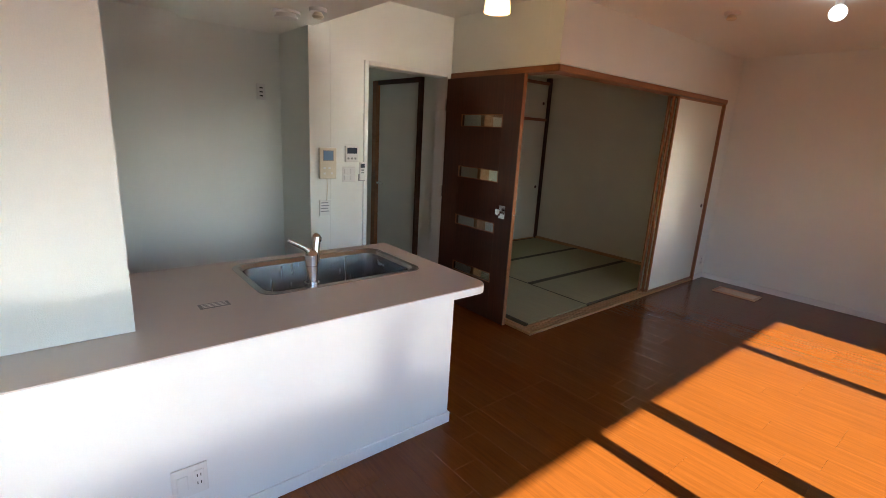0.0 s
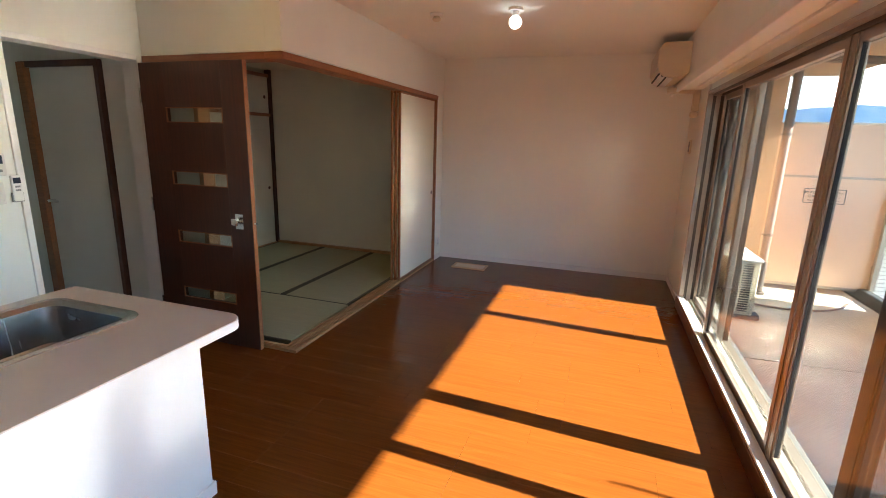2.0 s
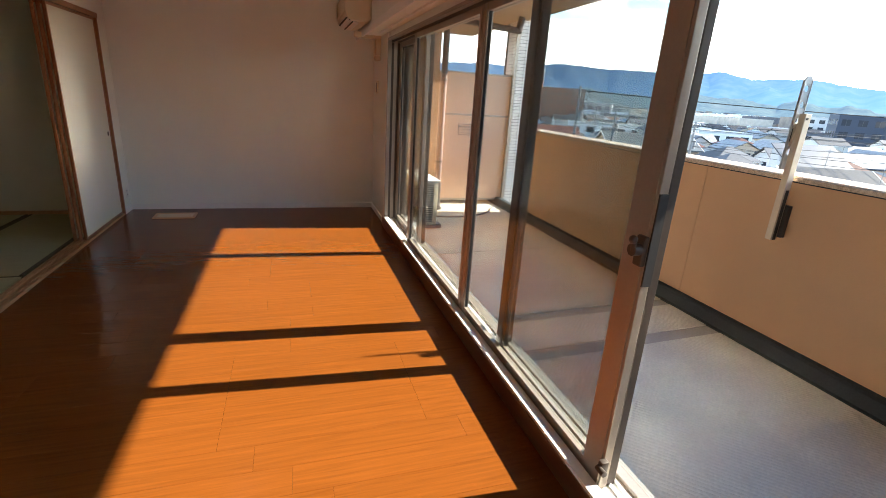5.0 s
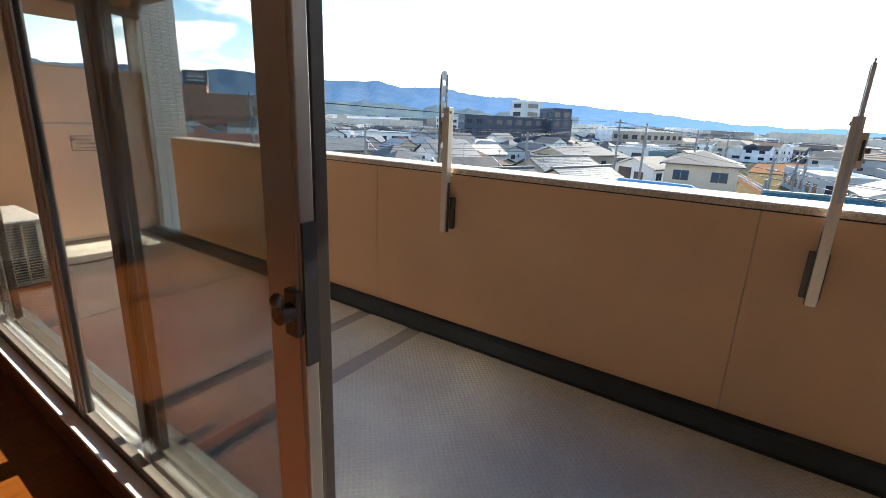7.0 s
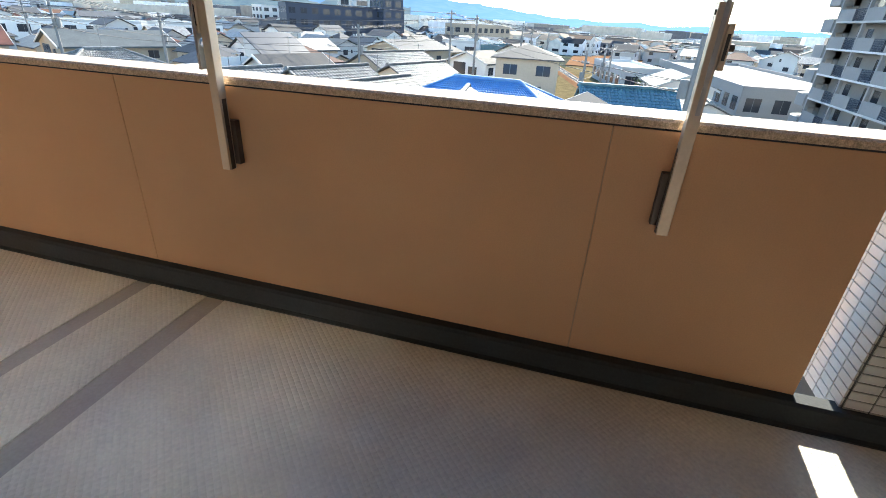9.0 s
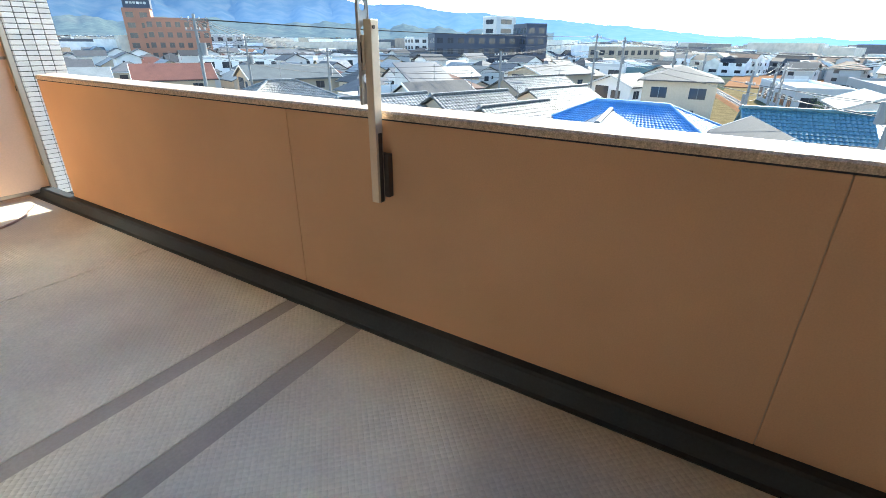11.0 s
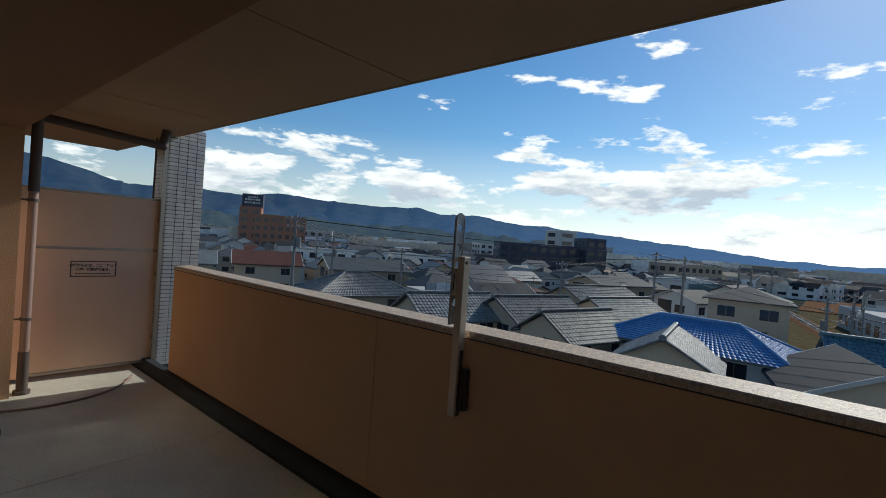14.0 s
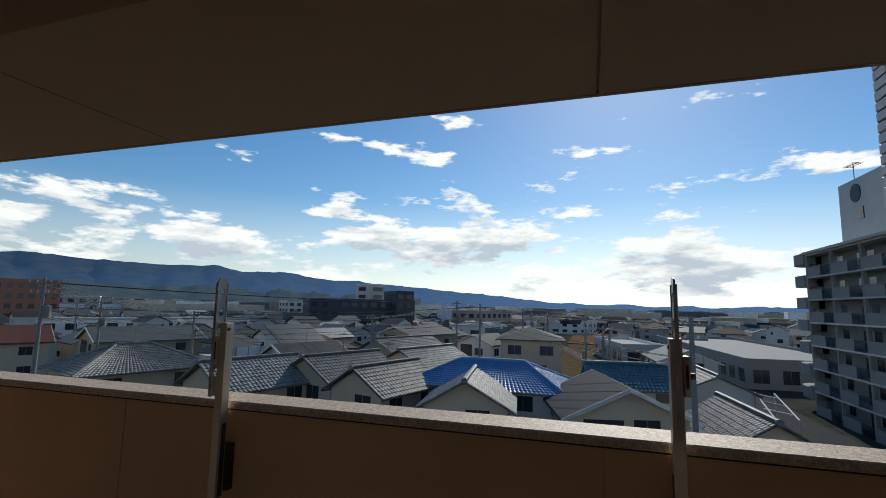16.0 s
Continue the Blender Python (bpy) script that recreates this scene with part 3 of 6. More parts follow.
bx("skirting", WHITE_TRIM, (-0.62, 0.0005, 0, 0.0, 0.011, 0.062), island, bevel=0.003)

# worktop with a rounded corner and a cut-out for the sink
wt = thing("worktop", (0, 0, 0), "beige-grey laminate worktop with a rounded corner", "worktop")
SKX0, SKX1, SKY0, SKY1 = -2.87, -2.41, -5.33, -4.57
Z0, Z1 = 0.823, 0.857
r = 0.075
corner = [(-2.05 - r + r * math.cos(a), -4.425 - r + r * math.sin(a)) for a in [i * math.pi / 16 for i in range(9)]]
bm = bmesh.new()
prism(bm, [(SKX1, SKY0), (SKX1, BACK + 0.01), (-2.05, BACK + 0.01)] + corner + [(SKX1, -4.425)], "z", Z0, Z1)
box(bm, -2.965, BACK + 0.01, Z0, SKX1, SKY0, Z1)
box(bm, -2.965, SKY0, Z0, SKX0, SKY1, Z1)
box(bm, -2.965, SKY1, Z0, SKX1, -4.425, Z1)
part("top", bm, COUNTER, wt)
bm = bmesh.new()
prism(bm, [(-2.052, BACK + 0.01), (-2.0485, BACK + 0.01)] + [(x + 0.0015, y + 0.0015) for x, y in corner] + [(-2.96, -4.4235), (-2.96, -4.427)] + [(x - 0.002, y - 0.002) for x, y in reversed(corner)], "z", Z0 - 0.002, Z1 - 0.004)
part("edge_band", bm, PANEL, wt, "pale edge band")


def rounded(x0, y0, x1, y1, r, seg=5):
    pts = []
    for cx, cy, a0 in ((x1 - r, y1 - r, 0), (x0 + r, y1 - r, 90), (x0 + r, y0 + r, 180), (x1 - r, y0 + r, 270)):
        for i in range(seg + 1):
            a = radians(a0 + 90 * i / seg)
            pts.append((cx + r * math.cos(a), cy + r * math.sin(a)))
    return pts


def loops(bm, rings, close=True):
    """Joins closed rings of equal length, one after another, and caps the last."""
    vs = [[bm.verts.new(p) for p in ring] for ring in rings]
    n = len(vs[0])
    for a, b in zip(vs, vs[1:]):
        for i in range(n):
            bm.faces.new((a[i], a[(i + 1) % n], b[(i + 1) % n], b[i]))
    if close:
        bm.faces.new(vs[-1])
    bmesh.ops.recalc_face_normals(bm, faces=bm.faces)


sink = thing("kitchen_sink", (0, 0, 0), "brushed stainless steel sink set into the worktop", "sink")
bm = bmesh.new()
def ring(g, z, r):
    return [(x, y, z) for x, y in rounded(SKX0 + g, SKY0 + g, SKX1 - g, SKY1 - g, r)]
loops(bm, [ring(-0.018, 0.8575, 0.07), ring(-0.016, 0.861, 0.07), ring(0.008, 0.861, 0.06), ring(0.014, 0.852, 0.06), ring(0.022, 0.845, 0.06), ring(0.034, 0.70, 0.055), ring(0.06, 0.68, 0.05)])
part("bowl", bm, STEEL, sink, "", True)
bm = bmesh.new(); tube(bm, (-2.66, -4.95, 0.6805), (-2.66, -4.95, 0.686), 0.055, 24); tube(bm, (-2.66, -4.95, 0.686), (-2.66, -4.95, 0.69), 0.03, 18)
part("drain", bm, PLASTIC_GREY, sink)
rackp = bmesh.new()
for i in range(5):
    box(rackp, -2.83, -4.98 + i * 0.06, 0.69, -2.44, -4.975 + i * 0.06, 0.695)
part("wire_rack", rackp, CHROME, sink)

tap = thing("mixer_tap", (-2.452, -5.12, 0.857), "chrome single-lever mixer tap beside the sink", "tap")
bm = bmesh.new()
tube(bm, (0, 0, 0), (0, 0, 0.010), 0.033, 28); tube(bm, (0, 0, 0.010), (0, 0, 0.085), 0.026, 28, 0.027); tube(bm, (0, 0, 0.087), (0, 0, 0.135), 0.028, 28, 0.029); tube(bm, (0, 0, 0.135), (0, 0, 0.155), 0.029, 28, 0.018)
part("body", bm, CHROME, tap, "", True)
bm = bmesh.new()
tube(bm, (0, 0.012, 0.10), (-0.018, 0.03, 0.200), 0.021, 20, 0.019); bmesh.ops.create_uvsphere(bm, u_segments=16, v_segments=10, radius=0.0195, matrix=Matrix.Translation((-0.018, 0.03, 0.202)))
tube(bm, (-0.018, 0.03, 0.200), (-0.052, 0.05, 0.187), 0.019, 18, 0.021)
head = part("spray_head", bm, CHROME, tap, "chrome pull-out spray head", True)
bm = bmesh.new(); tube(bm, (-0.052, 0.05, 0.187), (-0.058, 0.0535, 0.1845), 0.017, 16)
part("nozzle", bm, BLACK_RUBBER, head)
bm = bmesh.new()
tube(bm, (0.0, -0.006, 0.145), (0.0, -0.022, 0.160), 0.016, 14, 0.011); tube(bm, (0.0, -0.018, 0.157), (0.0, -0.10, 0.205), 0.010, 12, 0.007)
lv = part("lever", bm, CHROME, tap, "", True)
slip = bx("counter_label", PLASTIC_GREY, (-2.425, -5.58, 0.857, -2.375, -5.475, 0.8585))
tagged(slip, "small grey printed sticker on the worktop", "sticker")
for i in range(3):
    bx("print_bar", PAPER, (-2.418 + i * 0.014, -5.57, 0.8586, -2.412 + i * 0.014, -5.485, 0.859), slip)

# socket on the counter front
sock = thing("wall_socket", (-2.29, -5.675, 0.235), "white double socket and jack plate on the panel", "socket")
bx("plate", PLASTIC_WHITE, (0.0, -0.06, -0.062, 0.008, 0.06, 0.062), sock, bevel=0.003)
bx("jack_cover", PLASTIC_WHITE, (0.008, -0.045, -0.03, 0.012, -0.008, 0.03), sock, bevel=0.002)
bx("outlet_block", PLASTIC_WHITE, (0.008, 0.012, -0.04, 0.012, 0.046, 0.04), sock, bevel=0.002)
for z in (-0.02, 0.012):
    for y in (0.022, 0.034):
        bx("slot", INK, (0.0118, y, z, 0.0125, y + 0.003, z + 0.012), sock)

# fittings on the wall by the hallway doorway (x = -3.95)
ic = thing("intercom", (-3.95, -4.335, 1.27), "ivory wall intercom with a small blue screen", "intercom")
bx("body", PLASTIC_IVORY, (0.001, -0.065, -0.13, 0.032, 0.07, 0.10), ic, bevel=0.006)
bx("screen", SCREEN_BLUE, (0.032, -0.035, 0.01, 0.034, 0.04, 0.075), ic)
bx("bezel", PLASTIC_GREY, (0.0315, -0.04, 0.004, 0.033, 0.045, 0.081), ic)
for y, z in ((-0.03, -0.05), (0.01, -0.05), (-0.03, -0.09), (0.03, -0.09)):
    bx("button", PLASTIC_WHITE, (0.032, y - 0.01, z - 0.007, 0.035, y + 0.01, z + 0.007), ic, bevel=0.002)
curve_tube("cord", [(0.01, 0.0, -0.13), (0.012, 0.005, -0.22), (0.01, -0.003, -0.30)], 0.0025, PLASTIC_IVORY, ic)
tag_slip = bx("paper_tag", PAPER, (-3.948, -4.395, 0.855, -3.942, -4.30, 0.975))
tagged(tag_slip, "small printed paper tag hanging on the wall", "note")
for i in range(4):
    bx("print_bar", PLASTIC_GREY, (-3.942, -4.385, 0.95 - i * 0.022, -3.9412, -4.325 + 0.008 * (i % 2), 0.957 - i * 0.022), tag_slip)
wc = thing("water_heater_control", (-3.95, -4.13, 1.325), "white water heater control with a dark display", "control panel")
bx("body", PLASTIC_WHITE, (0.001, -0.055, -0.06, 0.022, 0.06, 0.065), wc, bevel=0.006)
bx("display", SCREEN, (0.022, -0.04, 0.005, 0.024, 0.045, 0.05), wc)
for y in (-0.03, 0.0, 0.03):
    bx("button", PLASTIC_GREY, (0.022, y - 0.008, -0.04, 0.024, y + 0.008, -0.025), wc, bevel=0.002)
sw = thing("light_switch", (-3.95, -4.14, 1.17), "white four-gang light switch plate", "light switch")
bx("plate", PLASTIC_WHITE, (0.001, -0.06, -0.06, 0.009, 0.05, 0.06), sw, bevel=0.003)
for y, z in ((-0.03, 0.025), (0.02, 0.025), (-0.03, -0.028), (0.02, -0.028)):
    bx("rocker", PLASTIC_WHITE, (0.009, y - 0.018, z - 0.02, 0.013, y + 0.018, z + 0.02), sw, bevel=0.003)
rm = thing("remote_control", (-3.95, -4.035, 1.19), "grey remote control in a wall holder", "remote control")
bx("body", PLASTIC_WHITE, (0.003, -0.024, -0.07, 0.024, 0.024, 0.075), rm, bevel=0.006)
bx("holder", PLASTIC_GREY, (0.001, -0.028, -0.075, 0.018, 0.028, -0.02), rm, bevel=0.004)
bx("display", SCREEN, (0.024, -0.018, 0.03, 0.0255, 0.018, 0.062), rm)
for z in (0.012, -0.008):
    bx("button", PLASTIC_GREY, (0.024, -0.012, z - 0.005, 0.026, 0.012, z + 0.005), rm)
ko = thing("kitchen_outlet", (-4.50, -4.62, 1.76), "white socket plate high in the kitchen recess", "socket")
bx("plate", PLASTIC_WHITE, (0.001, -0.035, -0.06, 0.009, 0.035, 0.06), ko, bevel=0.003)
for z in (-0.03, 0.0, 0.03):
    bx("slot", INK, (0.009, -0.012, z - 0.006, 0.0097, 0.012, z + 0.004), ko)
eo = thing("corner_outlet", (KX, -0.11, 0.22), "white wall socket in the corner above the skirting", "socket")
bx("plate", PLASTIC_WHITE, (0.001, -0.035, -0.06, 0.009, 0.035, 0.06), eo, bevel=0.003)
for z in (-0.02, 0.02):
    bx("slot", INK, (0.009, -0.012, z - 0.006, 0.0097, 0.012, z + 0.004), eo)

# floor register near the end wall
vent = thing("floor_vent", (-2.27, -0.36, 0.0), "pale wooden framed vent set in the floor", "floor vent")
for b in ((-0.21, -0.115, 0, 0.21, -0.085, 0.012), (-0.21, 0.085, 0, 0.21, 0.115, 0.012), (-0.21, -0.085, 0, -0.18, 0.085, 0.012), (0.18, -0.085, 0, 0.21, 0.085, 0.012)):
    bx("frame_bar", VENT_WOOD, b, vent, bevel=0.003)
for i in range(9):
    bx("slat", PLASTIC_IVORY, (-0.178, -0.078 + i * 0.0185, 0.001, 0.178, -0.066 + i * 0.0185, 0.008), vent)

# ---------------------------------------------------------------- lamps and ceiling fittings
BULB = glow("lit_bulb", (0.92, 0.95, 1.0), 0.8)
SHADE = glow("lit_shade", (1.0, 0.66, 0.26), 0.55)
lamp = thing("ceiling_bulb", (-1.55, -2.05, CEIL), "bare white LED bulb, lit, in a ceiling socket", "ceiling lamp")
bm = bmesh.new(); tube(bm, (0, 0, -0.001), (0, 0, -0.022), 0.055, 28); tube(bm, (0, 0, -0.022), (0, 0, -0.06), 0.026, 20, 0.022)
part("socket", bm, PLASTIC_WHITE, lamp, "", True)
bm = bmesh.new()
bmesh.ops.create_uvsphere(bm, u_segments=24, v_segments=14, radius=0.047)
bmesh.ops.translate(bm, vec=(0, 0, -0.098), verts=bm.verts)
part("bulb", bm, BULB, lamp, "glowing white globe", True)
pend = thing("pendant_lamp", (-2.88, -3.70, CEIL), "small pendant lamp with a glowing amber shade", "pendant lamp")
bm = bmesh.new(); tube(bm, (0, 0, -0.001), (0, 0, -0.03), 0.045, 24); tube(bm, (0, 0, -0.03), (0, 0, -0.07), 0.006, 8)
part("stem", bm, PLASTIC_WHITE, pend, "", True)
bm = bmesh.new()
loops(bm, [[(rr * math.cos(a), rr * math.sin(a), z) for a in [i * math.pi / 14 for i in range(28)]] for rr, z in ((0.015, -0.06), (0.06, -0.07), (0.078, -0.16), (0.083, -0.215), (0.078, -0.215), (0.073, -0.16), (0.05, -0.085))])
part("shade", bm, SHADE, pend, "glowing amber shade", True)


def detector(x, y, z, label):
    d = thing("detector", (x, y, z), label, "detector", "ceiling detectors")
    bm = bmesh.new(); tube(bm, (0, 0, -0.001), (0, 0, -0.022), 0.052, 28)
    part("base", bm, PLASTIC_WHITE, d, "", True)
    bm = bmesh.new(); tube(bm, (0, 0, -0.022), (0, 0, -0.045), 0.022, 20, 0.036); tube(bm, (0, 0, -0.045), (0, 0, -0.056), 0.036, 20, 0.024)
    part("sensor", bm, PLASTIC_IVORY, d, "", True)


detector(-2.175, -2.03, CEIL, "round white heat detector on the ceiling")
detector(-3.45, -4.62, 2.2, "round white heat detector on the lowered ceiling")
kv = thing("ceiling_vent", (-3.69, -4.72, 2.2), "round white air vent in the kitchen ceiling", "ceiling vent")
for rr, z0, z1 in ((0.085, 0.0, 0.014), (0.06, 0.014, 0.03), (0.07, 0.03, 0.04)):
    bm = bmesh.new(); tube(bm, (0, 0, -z0 - 0.001), (0, 0, -z1 - 0.001), rr, 28)
    part("disc", bm, PLASTIC_WHITE, kv, "", True)

# ---------------------------------------------------------------- indoor air conditioner
ac = thing("air_conditioner", (-0.2, -1.02, 2.11), "cream wall-mounted air conditioner under the ceiling", "air conditioner")
prof = [(-0.001, 0.03), (-0.10, 0.0), (-0.215, 0.02), (-0.25, 0.06), (-0.258, 0.15), (-0.25, 0.26), (-0.225, 0.29), (-0.02, 0.295), (-0.001, 0.29)]
bm = bmesh.new(); prism(bm, prof, "y", 0, 0.80)
bmesh.ops.bevel(bm, geom=[e for e in bm.edges], offset=0.006, segments=2, affect="EDGES")
part("body", bm, PLASTIC_IVORY, ac, "", True)
bm = bmesh.new(); prism(bm, [(-0.12, -0.008), (-0.215, 0.010), (-0.243, 0.047), (-0.236, 0.05), (-0.208, 0.018), (-0.12, 0.0)], "y", 0.06, 0.74)
part("flap", bm, PLASTIC_WHITE, ac)
for i in range(3):
    bx("outlet_slot", INK, (-0.245 + i * 0.028, 0.05, 0.03 - i * 0.016, -0.232 + i * 0.028, 0.75, 0.04 - i * 0.016), ac)
bx("front_panel", PLASTIC_IVORY, (-0.264, 0.015, 0.085, -0.252, 0.785, 0.25), ac, bevel=0.004)
duct = thing("pipe_cover", (-0.001, -0.45, 2.0), "cream plastic pipe cover below the air conditioner", "pipe cover")
bx("trunk", PLASTIC_IVORY, (-0.30, -0.02, 0.03, -0.001, 0.04, 0.085), duct, bevel=0.006)
bx("drop", PLASTIC_IVORY, (-0.06, -0.02, -0.14, -0.001, 0.05, 0.029), duct, bevel=0.008)
bx("end_cap", PLASTIC_IVORY, (-0.07, -0.03, -0.20, -0.001, 0.06, -0.141), duct, bevel=0.02)
ws = thing("wall_remote_holder", (-0.001, -0.33, 1.52), "small cream switch plate on the window wall", "switch")
bx("plate", PLASTIC_IVORY, (-0.018, -0.035, -0.07, 0, 0.035, 0.07), ws, bevel=0.004)
bx("cover", PLASTIC_GREY, (-0.022, -0.028, -0.05, -0.018, 0.028, 0.05), ws, bevel=0.002)
hook = thing("curtain_rail", (-0.08, -3.7, 2.06), "white curtain rail under the boxed beam", "curtain rail")
bx("rail", WHITE_TRIM, (-0.012, -2.9, -0.018, 0.012, 2.85, -0.001), hook, bevel=0.003)
for y in (-2.6, -1.2, 0.2, 1.6, 2.7):
    bx("clip", PLASTIC_WHITE, (-0.018, y - 0.012, -0.006, 0.018, y + 0.012, 0.0), hook)
tr = bx("trim", WHITE_TRIM, (-0.222, BACK + 0.01, 2.035, -0.1995, -0.02, 2.10), bevel=0.005)
tagged(tr, "white moulding along the lower edge of the beam", "", "", "structure")

# ---------------------------------------------------------------- the window: four sliding sashes in a frame
win = thing("window_1", (0.0, 0.0, 0.0), "wide bronze aluminium sliding window, half slid open", "window")
tagged(win, kind="structure")
bx("window_sill", DARK_SILL, (-0.035, WIN_B - 0.03, 0.0, 0.0, WIN_A + 0.03, 0.104), win, "dark brown wooden sill", bevel=0.003)
# inner plates silver, outer bronze: sunlight on the sill is put into colour
bx("inner_plate", ALU_SILVER, (-0.03, WIN_B, 0.105, 0.0205, WIN_A, 0.121), win, "silver inner sill plate, its light tone standing for sun", bevel=0.002)
bx("sill_plate", ALU_SILVER, (0.001, WIN_B - 0.02, 0.0785, 0.135, WIN_A + 0.02, 0.09), win, "silver aluminium sill plate")
bx("outer_plate", ALU, (0.135, WIN_B - 0.02, 0.0785, 0.2, WIN_A + 0.02, 0.0895), win)
for x in (0.022, 0.055, 0.088, 0.118, 0.15):
    bx("track", ALU_SILVER if x < 0.13 else ALU, (x - 0.0025, WIN_B, 0.09, x + 0.0025, WIN_A, 0.104), win)
bx("outer_sill", ALU, (0.2, WIN_B - 0.02, 0.055, 0.212, WIN_A + 0.02, 0.088), win, bevel=0.003)
bx("head_frame", ALU, (-0.02, WIN_B - 0.02, 1.975, 0.225, WIN_A + 0.02, 2.0), win, bevel=0.003)
for x in (0.02, 0.088, 0.15):
    bx("head_track", ALU_DARK, (x - 0.003, WIN_B, 1.955, x + 0.003, WIN_A, 1.975), win)
bx("jamb_frame", ALU, (-0.02, WIN_A - 0.03, 0.09, 0.225, WIN_A + 0.0, 1.975), win, bevel=0.003)
bx("jamb_frame", ALU, (-0.02, WIN_B, 0.09, 0.225, WIN_B + 0.03, 1.975), win, bevel=0.003)
for x in (0.03, 0.09, 0.15):
    bx("jamb_groove", ALU_DARK, (x - 0.012, WIN_A - 0.034, 0.105, x + 0.012, WIN_A - 0.0301, 1.955), win)
bx("casing", WHITE_TRIM, (-0.022, WIN_A + 0.001, 0.0, -0.0005, WIN_A + 0.045, 2.055), win, "white window casing", bevel=0.004)


def sash(y0, y1, x, left_w=0.055, right_w=0.055, dark=False, label="bronze aluminium sliding glass sash", fill=None):
    """One sliding sash between y0 > y1, its middle at depth x."""
    s = tagged(new("sash"), label)
    s.parent = win
    mt = ALU_DARK if dark else ALU
    d = 0.017
    z0, z1 = 0.098, 1.968
    s_l = bx("stile", mt, (x - d, y0 - left_w, z0, x + d, y0, z1), s, bevel=0.003)
    s_r = bx("stile", mt, (x - d, y1, z0, x + d, y1 + right_w, z1), s, bevel=0.003)
    bx("bottom_rail", ALU, (x - d + 0.002, y1 + right_w, z0, x + d - 0.002, y0 - left_w, z0 + 0.055), s, bevel=0.002)
    bx("top_rail", ALU, (x - d + 0.002, y1 + right_w, z1 - 0.05, x + d - 0.002, y0 - left_w, z1), s, bevel=0.002)
    p = bx("pane" if fill is None else "mesh", fill or GLASS, (x - 0.003, y1 + right_w - 0.006, z0 + 0.05, x + 0.003, y0 - left_w + 0.006, z1 - 0.045), s)
    p.visible_shadow = False
    for yy in (y0 - left_w, y1 + right_w):
        bx("gasket", BLACK_RUBBER, (x - 0.008, yy - 0.003, z0 + 0.055, x + 0.008, yy + 0.003, z1 - 0.05), s)
    # raised ribs along both stiles
    for ya, yb in ((y0 - left_w, y0), (y1, y1 + right_w)):
        bx("rib", ALU_DARK if dark else ALU, (x - d - 0.004, ya + 0.012, z0 + 0.004, x - d, ya + 0.02, z1 - 0.004), s)
        bx("rib", ALU_DARK if dark else ALU, (x + d, ya + 0.012, z0 + 0.004, x + d + 0.004, ya + 0.02, z1 - 0.004), s)
    return s


sash(-0.985, -1.995, 0.125, 0.055, 0.07)
sash(-1.885, -3.445, 0.045, 0.065, 0.06)
s3 = sash(-3.447, -5.0, 0.045, 0.06, 0.115)
sash(-3.94, -4.992, 0.088, 0.09, 0.07, True, "dark bronze sliding glass sash pushed open behind the next")
sash(-3.95, -4.90, 0.130, 0.04, 0.035, True, "dark framed insect screen", MESH)
sash(-0.99, -1.95, 0.175, 0.03, 0.03, True)
# crescent lock and guide fittings on the leading stile
lk = bx("crescent_lock", ALU_DARK, (0.010, -5, 0.985, 0.028, -4.96, 1.085), s3, "dark bronze crescent lock", bevel=0.005)
bm = bmesh.new(); tube(bm, (0.012, -4.98, 1.04), (-0.018, -4.98, 1.04), 0.02, 20)
bmesh.ops.create_uvsphere(bm, u_segments=12, v_segments=8, radius=0.014, matrix=Matrix.Translation((-0.022, -4.985, 1.075)))
tube(bm, (-0.014, -4.985, 1.04), (-0.02, -4.985, 1.08), 0.009, 10)
part("crescent", bm, ALU_DARK, lk, "", True)
bx("pull_recess", BLACK_RUBBER, (0.028, -5.007, 0.92, 0.06, -5, 1.22), s3)
for z in (0.22, 1.78):
    bm = bmesh.new(); box(bm, 0.0, -5.025, z - 0.025, 0.03, -5.001, z + 0.025, bevel=0.004); tube(bm, (-0.006, -5.01, z), (-0.006, -5.05, z), 0.012, 12)
    part("stop_fitting", bm, ALU_DARK, s3, "small dark stop fitting", True)

# ---------------------------------------------------------------- balcony
XB, ZB = 2.05, -0.06
XO = XB + 0.15
P0, P1 = -6.63, -0.15             # the parapet's two ends
structure("balcony_floor", [(0.0, -8.5, -0.30, XO, 2.5, ZB - 0.006)], JOINT_AND_SHADE, "concrete balcony deck, showing as one joint and two painted shade bands")
# two wide slanted gaps show the deck as painted shade of the window stiles
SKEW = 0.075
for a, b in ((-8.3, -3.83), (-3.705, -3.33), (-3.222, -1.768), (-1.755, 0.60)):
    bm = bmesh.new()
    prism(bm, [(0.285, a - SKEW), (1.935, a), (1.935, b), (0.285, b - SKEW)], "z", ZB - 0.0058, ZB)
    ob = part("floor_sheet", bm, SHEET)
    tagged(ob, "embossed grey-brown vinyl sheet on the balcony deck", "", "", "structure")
bm = bmesh.new(); prism(bm, [(1.938, ZB - 0.02), (1.938, ZB + 0.004), (1.965, ZB + 0.006), (1.985, 0.022), (2.0, 0.035), (XB + 0.02, 0.035), (XB + 0.02, ZB - 0.02)], "y", -8.4, 0.62)
ob = part("gutter_upstand", bm, GUTTER); tagged(ob, "dark grey waterproofed upstand along the parapet", "", "", "structure")
for a, b in ((-6.98, -4.402), (-4.398, -2.702), (-2.698, -0.93)):
    tagged(bx("step_curb", CURB, (WT + 0.014, a, ZB - 0.006, 0.283, b, 0.028), bevel=0.004), "smooth grey curb slab under the window", "", "", "structure")

